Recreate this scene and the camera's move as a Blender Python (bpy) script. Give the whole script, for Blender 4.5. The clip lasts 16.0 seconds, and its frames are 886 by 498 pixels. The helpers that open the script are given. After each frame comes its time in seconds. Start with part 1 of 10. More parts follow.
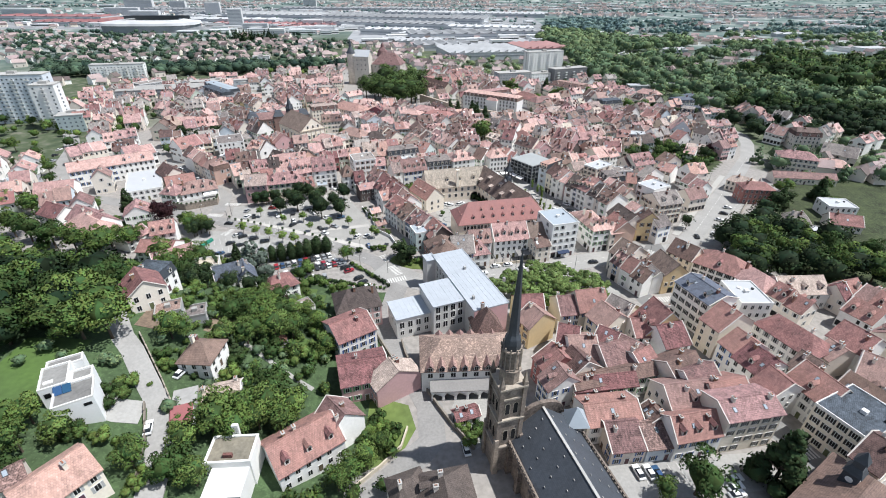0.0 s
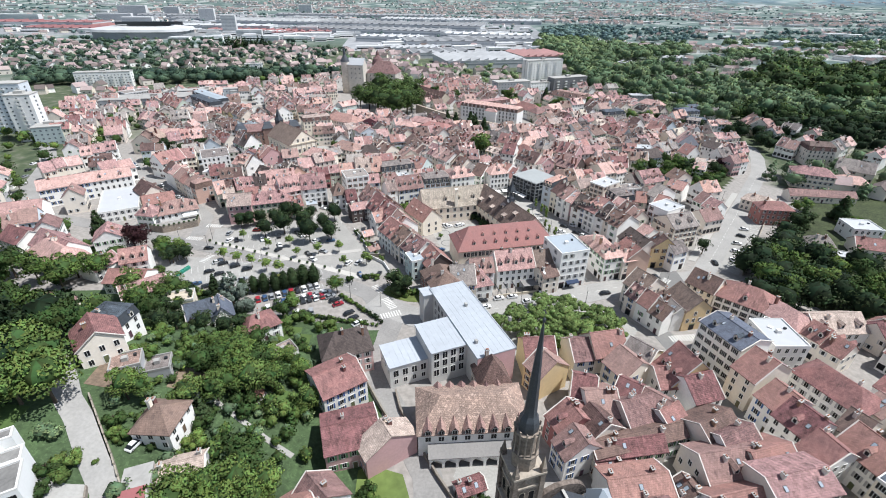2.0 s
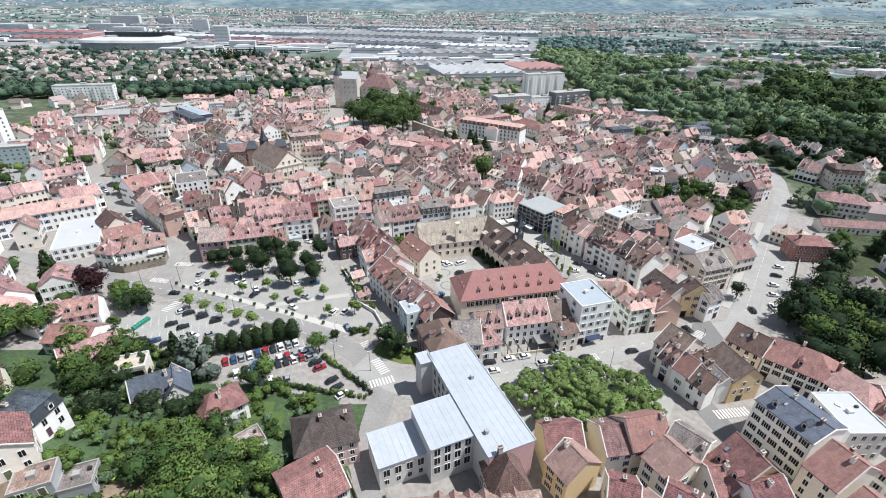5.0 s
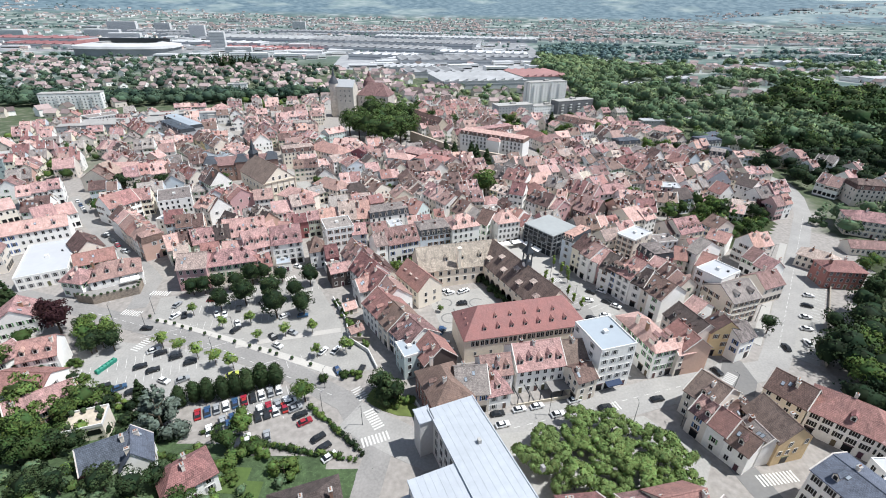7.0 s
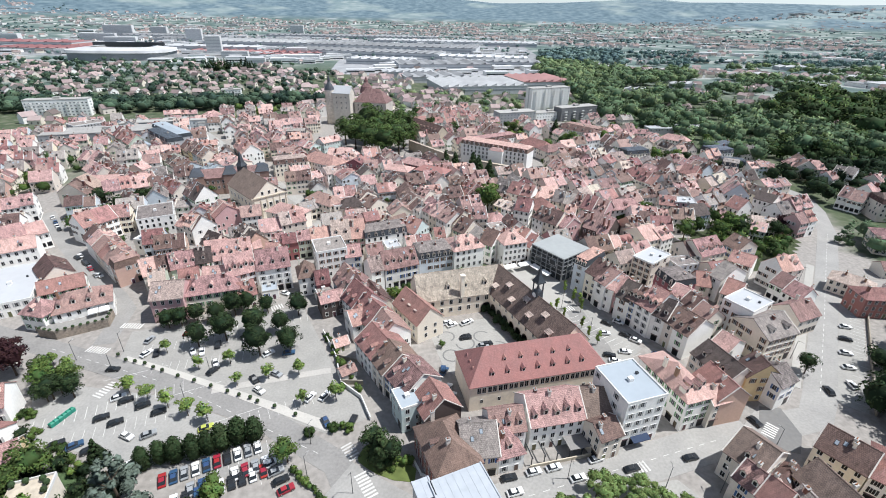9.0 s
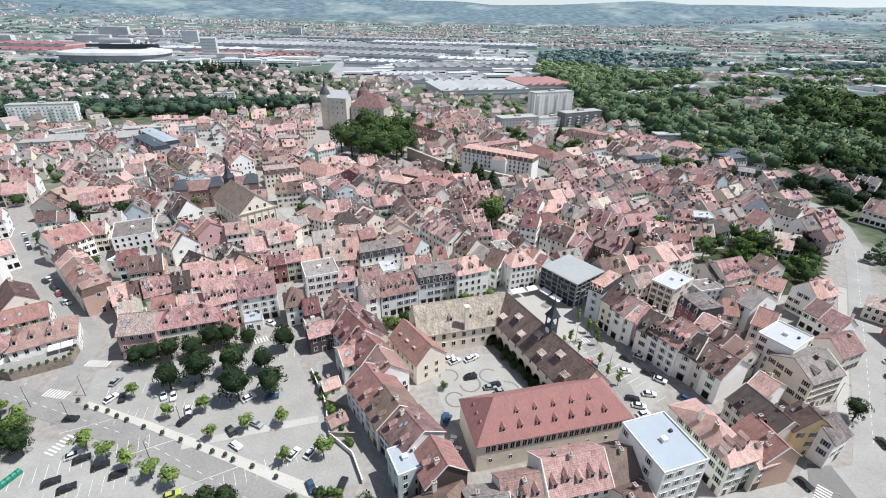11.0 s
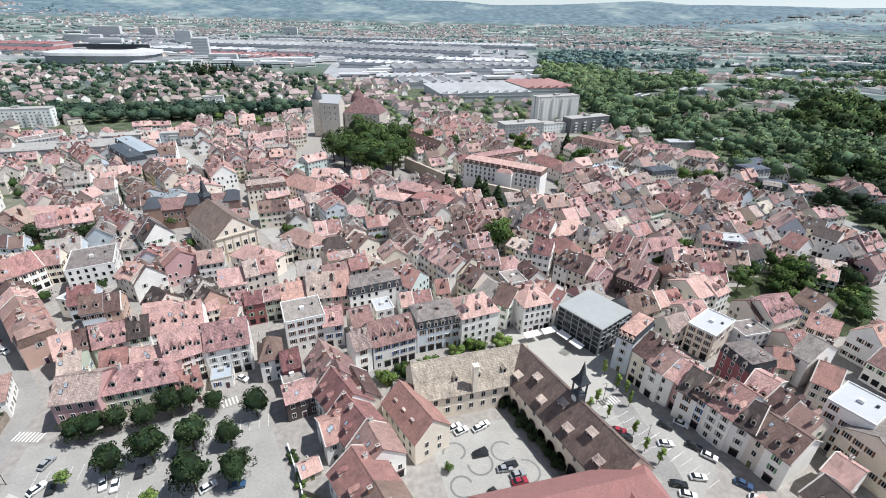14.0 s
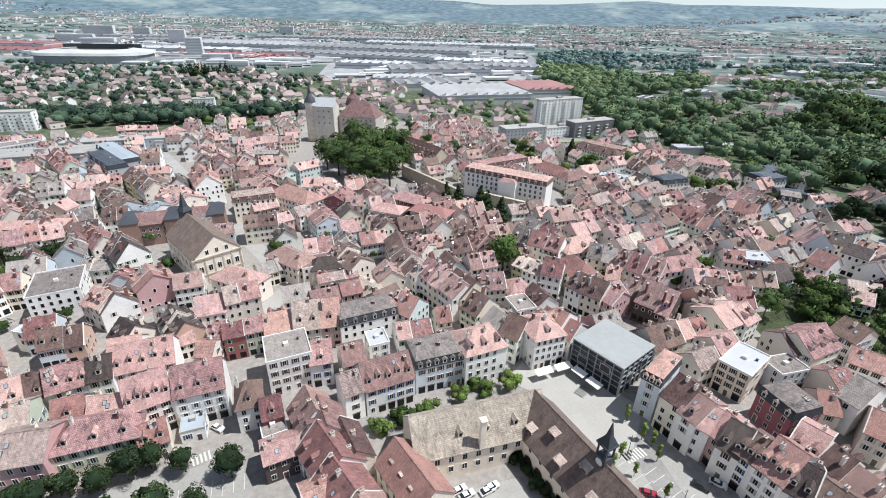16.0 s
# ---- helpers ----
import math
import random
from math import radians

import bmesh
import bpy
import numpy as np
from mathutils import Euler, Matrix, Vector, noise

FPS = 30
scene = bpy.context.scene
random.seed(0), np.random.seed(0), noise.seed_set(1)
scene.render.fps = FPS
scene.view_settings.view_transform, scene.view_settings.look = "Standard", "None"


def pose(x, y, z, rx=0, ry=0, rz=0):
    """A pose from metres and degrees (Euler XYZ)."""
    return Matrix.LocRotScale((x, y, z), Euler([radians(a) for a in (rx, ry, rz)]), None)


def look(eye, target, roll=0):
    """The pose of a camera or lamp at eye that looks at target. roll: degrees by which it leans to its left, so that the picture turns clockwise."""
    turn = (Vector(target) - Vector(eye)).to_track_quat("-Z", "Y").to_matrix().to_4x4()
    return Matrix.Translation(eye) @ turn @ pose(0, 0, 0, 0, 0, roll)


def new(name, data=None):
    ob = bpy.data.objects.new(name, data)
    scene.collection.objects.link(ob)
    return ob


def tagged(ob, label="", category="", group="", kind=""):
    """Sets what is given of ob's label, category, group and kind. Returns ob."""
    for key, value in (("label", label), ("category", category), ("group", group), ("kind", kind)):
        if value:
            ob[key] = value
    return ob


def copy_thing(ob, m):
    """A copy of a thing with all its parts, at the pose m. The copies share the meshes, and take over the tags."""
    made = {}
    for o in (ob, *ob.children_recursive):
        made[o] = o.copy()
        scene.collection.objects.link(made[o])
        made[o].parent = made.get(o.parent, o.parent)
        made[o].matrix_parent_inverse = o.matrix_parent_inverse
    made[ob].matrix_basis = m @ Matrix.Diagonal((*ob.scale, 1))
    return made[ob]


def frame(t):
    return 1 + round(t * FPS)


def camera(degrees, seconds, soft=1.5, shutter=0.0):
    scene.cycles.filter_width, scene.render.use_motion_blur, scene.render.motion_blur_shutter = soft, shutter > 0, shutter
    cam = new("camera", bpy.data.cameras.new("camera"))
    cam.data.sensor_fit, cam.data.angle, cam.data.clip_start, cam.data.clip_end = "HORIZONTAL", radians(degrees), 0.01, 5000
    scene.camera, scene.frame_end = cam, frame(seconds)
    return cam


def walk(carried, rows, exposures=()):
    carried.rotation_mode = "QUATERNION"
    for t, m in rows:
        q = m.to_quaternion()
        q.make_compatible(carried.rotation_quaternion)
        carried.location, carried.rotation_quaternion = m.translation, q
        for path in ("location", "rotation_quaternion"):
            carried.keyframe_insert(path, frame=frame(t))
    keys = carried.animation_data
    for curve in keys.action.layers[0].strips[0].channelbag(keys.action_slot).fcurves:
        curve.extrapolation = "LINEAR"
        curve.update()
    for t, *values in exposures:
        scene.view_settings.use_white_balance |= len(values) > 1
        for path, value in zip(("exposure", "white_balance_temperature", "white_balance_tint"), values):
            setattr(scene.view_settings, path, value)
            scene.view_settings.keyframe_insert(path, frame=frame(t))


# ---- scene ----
cam = camera(87.9, 16.0, soft=1.0)
PATH = [
    (0, (0.18, -0.05, 104.96), (3.78, 86.47, 54.95), 0.54),
    (1, (0.10, 9.78, 104.96), (4.16, 96.55, 55.42), 0.67),
    (2, (0.03, 19.61, 104.97), (4.48, 106.67, 55.97), 0.78),
    (3, (-0.02, 29.43, 104.97), (4.77, 116.80, 56.55), 0.87),
    (4, (-0.06, 39.25, 104.98), (5.01, 126.92, 57.14), 0.94),
    (5, (-0.08, 49.07, 104.99), (5.23, 137.01, 57.69), 1.01),
    (6, (-0.10, 58.87, 104.99), (5.42, 147.08, 58.20), 1.06),
    (7, (-0.10, 68.68, 105.00), (5.59, 157.10, 58.64), 1.10),
    (8, (-0.10, 78.47, 105.01), (5.75, 167.07, 59.00), 1.13),
    (9, (-0.08, 88.27, 105.01), (5.90, 176.99, 59.27), 1.16),
    (10, (-0.07, 98.06, 105.02), (6.05, 186.86, 59.46), 1.19),
    (11, (-0.05, 107.84, 105.03), (6.20, 196.69, 59.57), 1.22),
    (12, (-0.02, 117.62, 105.03), (6.37, 206.47, 59.61), 1.25),
    (13, (0.01, 127.39, 105.04), (6.57, 216.22, 59.60), 1.28),
    (14, (0.03, 137.16, 105.04), (6.79, 225.96, 59.56), 1.32),
    (15, (0.06, 146.92, 105.05), (7.05, 235.68, 59.53), 1.37),
    (16, (0.08, 156.68, 105.06), (7.35, 245.42, 59.54), 1.42),
]
walk(cam, [(t, look(eye, target, roll)) for t, eye, target, roll in PATH], exposures=[(0, 0.43, 6100, 9), (4, 0.45, 6100, 9), (12, 0.385, 6100, 9), (16, 0.385, 6100, 9)])

# ---- light ----
SUN_AZ, SUN_EL = -4.0, 62.0   # degrees from +x towards +y, and above the horizon
world = bpy.data.worlds.new("sky")
scene.world = world
world.use_nodes = True
wn = world.node_tree
sky = wn.nodes.new("ShaderNodeTexSky")
sky.sky_type, sky.sun_disc = "NISHITA", False
sky.sun_elevation, sky.sun_rotation = radians(SUN_EL), radians(90 - SUN_AZ)
sky.air_density, sky.dust_density, sky.altitude = 1.0, 0.2, 300
pale = wn.nodes.new("ShaderNodeHueSaturation")   # thin bright cloud over most of the sky
pale.inputs["Saturation"].default_value = 0.45
wn.links.new(sky.outputs[0], pale.inputs["Color"])
cool = wn.nodes.new("ShaderNodeMix")
cool.data_type, cool.blend_type = "RGBA", "MULTIPLY"
cool.inputs[0].default_value, cool.inputs[7].default_value = 1.0, (0.94, 1.0, 1.09, 1)
wn.links.new(pale.outputs[0], cool.inputs[6])
wn.links.new(cool.outputs[2], wn.nodes["Background"].inputs[0])
wn.nodes["Background"].inputs[1].default_value = 0.088
sun = new("sun", bpy.data.lights.new("sun", "SUN"))
sun.data.energy, sun.data.angle, sun.data.color = 4.7, radians(0.8), (1.0, 0.96, 0.91)
sun.matrix_world = look((0, 0, 300), (-math.cos(radians(SUN_AZ)) * math.cos(radians(SUN_EL)),
                                      -math.sin(radians(SUN_AZ)) * math.cos(radians(SUN_EL)),
                                      300 - math.sin(radians(SUN_EL))))


# ---- materials ----
MATS = {}


def material(name, colour, rough=0.85, vary=0.25, grain=2.0, stain=0.12, bump=0.0, hue=0.02, metal=0.0, island=False, spots=0.0,
             rows=0.0):
    """Two scales of noise over a base colour, a shift of its own for each object or island, optional tile rows and speckles."""
    if name in MATS:
        return MATS[name]
    m = bpy.data.materials.new(name)
    m.use_nodes = True
    t = m.node_tree
    n, l = t.nodes, t.links
    b = n["Principled BSDF"]
    b.inputs["Roughness"].default_value, b.inputs["Metallic"].default_value = rough, metal
    b.inputs["Specular IOR Level"].default_value = 0.3
    geo = n.new("ShaderNodeNewGeometry")
    oi = n.new("ShaderNodeObjectInfo")
    fine, broad = n.new("ShaderNodeTexNoise"), n.new("ShaderNodeTexNoise")
    for tex, scale, detail in ((fine, grain, 3.0), (broad, stain, 4.0)):
        tex.inputs["Scale"].default_value, tex.inputs["Detail"].default_value = scale, detail
        l.new(geo.outputs["Position"], tex.inputs["Vector"])

    def maths(op, a, c):
        k = n.new("ShaderNodeMath")
        k.operation = op
        for socket, v in zip(k.inputs, (a, c)):
            if isinstance(v, (int, float)):
                socket.default_value = v
            else:
                l.new(v, socket)
        return k.outputs[0]
    rnd = geo.outputs["Random Per Island"] if island else oi.outputs["Random"]
    total = maths("ADD", maths("MULTIPLY", maths("SUBTRACT", fine.outputs[0], 0.5), vary * 1.6),
                  maths("MULTIPLY", maths("SUBTRACT", broad.outputs[0], 0.5), vary * 1.6))
    total = maths("ADD", total, maths("MULTIPLY", maths("SUBTRACT", rnd, 0.5), vary))
    if spots:
        sp = n.new("ShaderNodeTexNoise")
        sp.inputs["Scale"].default_value, sp.inputs["Detail"].default_value = 1.7, 3.0
        l.new(geo.outputs["Position"], sp.inputs["Vector"])
        total = maths("ADD", total, maths("MULTIPLY", maths("GREATER_THAN", sp.outputs[0], 0.585), spots))
    if rows:
        uv = n.new("ShaderNodeUVMap")
        br = n.new("ShaderNodeTexBrick")
        br.inputs["Scale"].default_value = 1.0
        br.inputs["Brick Width"].default_value, br.inputs["Row Height"].default_value = 0.42, 0.45
        br.inputs["Mortar Size"].default_value = 0.045
        br.inputs["Color1"].default_value = (0.7, 0.7, 0.7, 1)
        br.inputs["Color2"].default_value = (0.3, 0.3, 0.3, 1)
        br.inputs["Mortar"].default_value = (0.0, 0.0, 0.0, 1)
        l.new(uv.outputs[0], br.inputs["Vector"])
        sep = n.new("ShaderNodeSeparateColor")
        l.new(br.outputs["Color"], sep.inputs[0])
        total = maths("ADD", total, maths("MULTIPLY", maths("SUBTRACT", sep.outputs[0], 0.45), rows))
        # weather streaks that run down the slope
        mp = n.new("ShaderNodeMapping")
        mp.inputs["Scale"].default_value = (1.1, 0.3, 1.0)
        l.new(uv.outputs[0], mp.inputs["Vector"])
        add = n.new("ShaderNodeVectorMath")
        add.operation = "ADD"
        l.new(mp.outputs[0], add.inputs[0])
        l.new(oi.outputs["Location"], add.inputs[1])
        st = n.new("ShaderNodeTexNoise")
        st.inputs["Scale"].default_value, st.inputs["Detail"].default_value = 1.0, 4.0
        l.new(add.outputs[0], st.inputs["Vector"])
        total = maths("ADD", total, maths("MULTIPLY", maths("SUBTRACT", st.outputs[0], 0.5), 0.9 * rows))
        # replaced and mossy patches of tiles
        pt = n.new("ShaderNodeTexNoise")
        pt.inputs["Scale"].default_value, pt.inputs["Detail"].default_value = 0.9, 2.0
        l.new(add.outputs[0], pt.inputs["Vector"])
        total = maths("ADD", total, maths("MULTIPLY", maths("SUBTRACT", pt.outputs[0], 0.5), 0.4 * rows))
    hsv = n.new("ShaderNodeHueSaturation")
    hsv.inputs["Color"].default_value = (*colour, 1)
    l.new(maths("ADD", 1.0, total), hsv.inputs["Value"])
    l.new(maths("ADD", 0.5 - hue / 2, maths("MULTIPLY", rnd, hue)), hsv.inputs["Hue"])
    l.new(maths("ADD", 0.9, maths("MULTIPLY", broad.outputs[0], 0.2)), hsv.inputs["Saturation"])
    l.new(hsv.outputs[0], b.inputs["Base Color"])
    if bump:
        bp = n.new("ShaderNodeBump")
        bp.inputs["Strength"].default_value, bp.inputs["Distance"].default_value = bump, 0.05
        l.new(total, bp.inputs["Height"])
        l.new(bp.outputs[0], b.inputs["Normal"])
    if "glass" in name:
        b.inputs["Specular IOR Level"].default_value = 0.2
    if "leaves" in name or "needles" in name:
        b.inputs["Specular IOR Level"].default_value = 0.06
    MATS[name] = m
    return m


WALLS = {"w": (0.84, 0.82, 0.78), "c": (0.77, 0.70, 0.59), "y": (0.70, 0.55, 0.31), "p": (0.56, 0.36, 0.35), "b": (0.73, 0.66, 0.58),
         "d": (0.09, 0.07, 0.065), "r": (0.33, 0.145, 0.13), "g": (0.52, 0.56, 0.46), "t": (0.56, 0.64, 0.62), "l": (0.60, 0.65, 0.69),
         "s": (0.54, 0.37, 0.30), "m": (0.28, 0.11, 0.12), "n": (0.40, 0.40, 0.41)}
ROOFS = {"P": (0.405, 0.25, 0.228), "R": (0.255, 0.13, 0.118), "B": (0.155, 0.10, 0.085), "D": (0.085, 0.066, 0.06), "T": (0.37, 0.29, 0.25),
         "G": (0.235, 0.205, 0.188), "S": (0.085, 0.10, 0.125), "O": (0.38, 0.225, 0.192), "W": (0.43, 0.44, 0.45), "L": (0.34, 0.38, 0.415),
         "M": (0.262, 0.163, 0.146), "X": (0.235, 0.16, 0.135), "H": (0.31, 0.158, 0.142), "Y": (0.36, 0.31, 0.25), "K": (0.17, 0.124, 0.104)}


def wall_mat(c):
    return material("render_" + c, WALLS[c], 0.9, 0.16, 1.5, 0.15, 0.15, 0.02)


def roof_mat(c):
    if c in "WL":
        return material("metal_roof_" + c, ROOFS[c], 0.5, 0.10, 0.4, 0.08, 0.1, 0.01)
    if c == "H":   # new tiles, evenly red
        return material("tiles_H", ROOFS[c], 0.85, 0.22, 3.2, 0.35, 0.3, 0.02, spots=0.1, rows=0.25)
    return material("tiles_" + c, tuple(0.95 * v + 0.05 * sum(ROOFS[c]) / 3 for v in ROOFS[c]), 0.85, 0.58, 3.2, 0.35, 0.35, 0.03, spots=0.75 if c == "X" else (0.3 if c in "TY" else 0.22), rows=0.85)


GLASS = material("window_glass", (0.012, 0.013, 0.015), 0.3, 0.4, 0.5, 0.1)
WHITE = material("white_paint", (0.74, 0.73, 0.70), 0.6, 0.08)
STONE = material("dressed_stone", (0.46, 0.40, 0.32), 0.9, 0.3, 1.2, 0.3, 0.3)
DARKSTONE = material("weathered_sandstone", (0.22, 0.182, 0.15), 0.9, 0.9, 1.6, 0.25, 0.5)
SLATE = material("slate", (0.055, 0.062, 0.072), 0.5, 0.35, 1.5, 0.2, 0.2, rows=0.25)
ASPHALT = material("asphalt", (0.288, 0.279, 0.263), 0.9, 0.3, 1.4, 0.12, 0.1)
DARKASPHALT = material("new_asphalt", (0.19, 0.187, 0.18), 0.9, 0.2, 0.9, 0.06, 0.1)
PAVING = material("pale_paving", (0.29, 0.28, 0.26), 0.9, 0.3, 1.6, 0.14, 0.1)
PAINT = material("road_paint", (0.56, 0.55, 0.52), 0.7, 0.25, 1.5, 0.4)
GRASS = material("grass", (0.12, 0.16, 0.045), 0.95, 0.5, 0.5, 0.06, 0.4, 0.05)
CONCRETE = material("concrete", (0.36, 0.35, 0.33), 0.9, 0.3, 0.7, 0.15, 0.1)
BARK = material("bark", (0.09, 0.07, 0.05), 0.95, 0.4, 3.0)
METAL = material("dark_metal", (0.06, 0.065, 0.07), 0.45, 0.2, metal=0.6)
RUBBER = material("rubber", (0.02, 0.02, 0.02), 0.8, 0.2)
BLACKGLASS = material("dark_facade_glass", (0.025, 0.03, 0.036), 0.25, 0.5, 0.3, 0.1)
SHUTTERS = {"g": material("shutter_green", (0.16, 0.30, 0.15), 0.7), "u": material("shutter_blue", (0.06, 0.12, 0.28), 0.7),
            "k": material("shutter_black", (0.03, 0.03, 0.03), 0.7), "b": material("shutter_brown", (0.14, 0.07, 0.04), 0.7),
            "l": material("shutter_pale_blue", (0.22, 0.42, 0.50), 0.7), "e": material("shutter_grey", (0.42, 0.42, 0.41), 0.7)}


# ---- mesh helpers ----
def mesh(name, verts, faces, mats, slots=None, uvs=None, smooth=False):
    me = bpy.data.meshes.new(name)
    me.from_pydata([tuple(v) for v in verts], [], faces)
    for m in mats:
        me.materials.append(m)
    if slots is not None:
        me.polygons.foreach_set("material_index", slots)
    if uvs is not None:
        layer = me.uv_layers.new(name="UVMap")
        layer.data.foreach_set("uv", [c for uv in uvs for c in uv])
    if smooth:
        me.polygons.foreach_set("use_smooth", [True] * len(me.polygons))
    me.update()
    return me


def put(name, me, parent=None, m=None, label=""):
    ob = new(name, me)
    if parent is not None:
        ob.parent = parent
    if m is not None:
        ob.matrix_basis = m
    if label:
        ob["label"] = label
    return ob


class Build:
    """Collects boxes, prisms and rings for one mesh."""

    def __init__(self):
        self.v, self.f, self.s = [], [], []

    def add(self, verts, faces, slot=0, m=None):
        k = len(self.v)
        self.v += [m @ Vector(v) if m else Vector(v) for v in verts]
        self.f += [[k + i for i in f] for f in faces]
        self.s += [slot] * len(faces)
        return self

    def box(self, x0, y0, z0, x1, y1, z1, slot=0, m=None, top=None, taper=(0, 0)):
        a, b = taper
        v = [(x0, y0, z0), (x1, y0, z0), (x1, y1, z0), (x0, y1, z0),
             (x0 + a, y0 + b, z1), (x1 - a, y0 + b, z1), (x1 - a, y1 - b, z1), (x0 + a, y1 - b, z1)]
        f = [(3, 2, 1, 0), (4, 5, 6, 7), (0, 1, 5, 4), (1, 2, 6, 5), (2, 3, 7, 6), (3, 0, 4, 7)]
        self.add(v, f, slot, m)
        if top is not None:
            self.s[-5] = top
        return self

    def prism(self, outline, x0, x1, slot=0, m=None):
        """An outline in (y, z), counter-clockwise seen from +x, drawn along x."""
        n = len(outline)
        v = [(x0, y, z) for y, z in outline] + [(x1, y, z) for y, z in outline]
        f = [tuple(reversed(range(n))), tuple(range(n, 2 * n))]
        f += [(i, (i + 1) % n, n + (i + 1) % n, n + i) for i in range(n)]
        return self.add(v, f, slot, m)

    def lathe(self, rings, sides=12, slot=0, m=None):
        """Rings of (radius, z) from the bottom up."""
        v = [(r * math.cos(2 * math.pi * i / sides), r * math.sin(2 * math.pi * i / sides), z) for r, z in rings for i in range(sides)]
        f = [(k * sides + i, k * sides + (i + 1) % sides, (k + 1) * sides + (i + 1) % sides, (k + 1) * sides + i)
             for k in range(len(rings) - 1) for i in range(sides)]
        f += [tuple(reversed(range(sides))), tuple(range((len(rings) - 1) * sides, len(rings) * sides))]
        return self.add(v, f, slot, m)

    def done(self, name, mats, smooth=False):
        # UVs in metres: along the face's level direction and down its slope
        uvs = []
        for f in self.f:
            a, b, c = (self.v[i] for i in f[:3])
            nrm = (b - a).cross(c - a)
            u = Vector((-nrm.y, nrm.x, 0))
            u = u.normalized() if u.length > 1e-6 else Vector((1, 0, 0))
            w = nrm.normalized().cross(u) if nrm.length > 1e-9 else Vector((0, 1, 0))
            uvs += [(self.v[i].dot(u), self.v[i].dot(w)) for i in f]
        return mesh(name, self.v, self.f, mats, self.s, uvs, smooth)


def thing(name, x, y, z, yaw, label, category, group="", kind=""):
    ob = new(name)
    ob.matrix_basis = pose(x, y, z, 0, 0, yaw)
    return tagged(ob, label, category, group, kind)


def soft_step(v):
    v = min(1.0, max(0.0, v))
    return v * v * (3 - 2 * v)


def ground_z(x, y):
    """The hill beside the town, and the far hills round the plain."""
    z = 24 * soft_step((-x - 15) / 85) * soft_step((170 - y) / 60)
    far = math.hypot(x * 0.8, y)
    if far > 2900:
        z += 40 * soft_step((far - 2900) / 900) + soft_step((far - 3600) / 1250) * (182 + 40 * noise.noise((x / 1500, y / 1500, 3)) + 18 * noise.noise((x / 500, y / 500, 7)))
    return z


def in_outline(px, py, outline):
    hit = False
    for (ax, ay), (bx, by) in zip(outline, outline[1:] + outline[:1]):
        if (ay > py) != (by > py) and px < (bx - ax) * (py - ay) / (by - ay) + ax:
            hit = not hit
    return hit


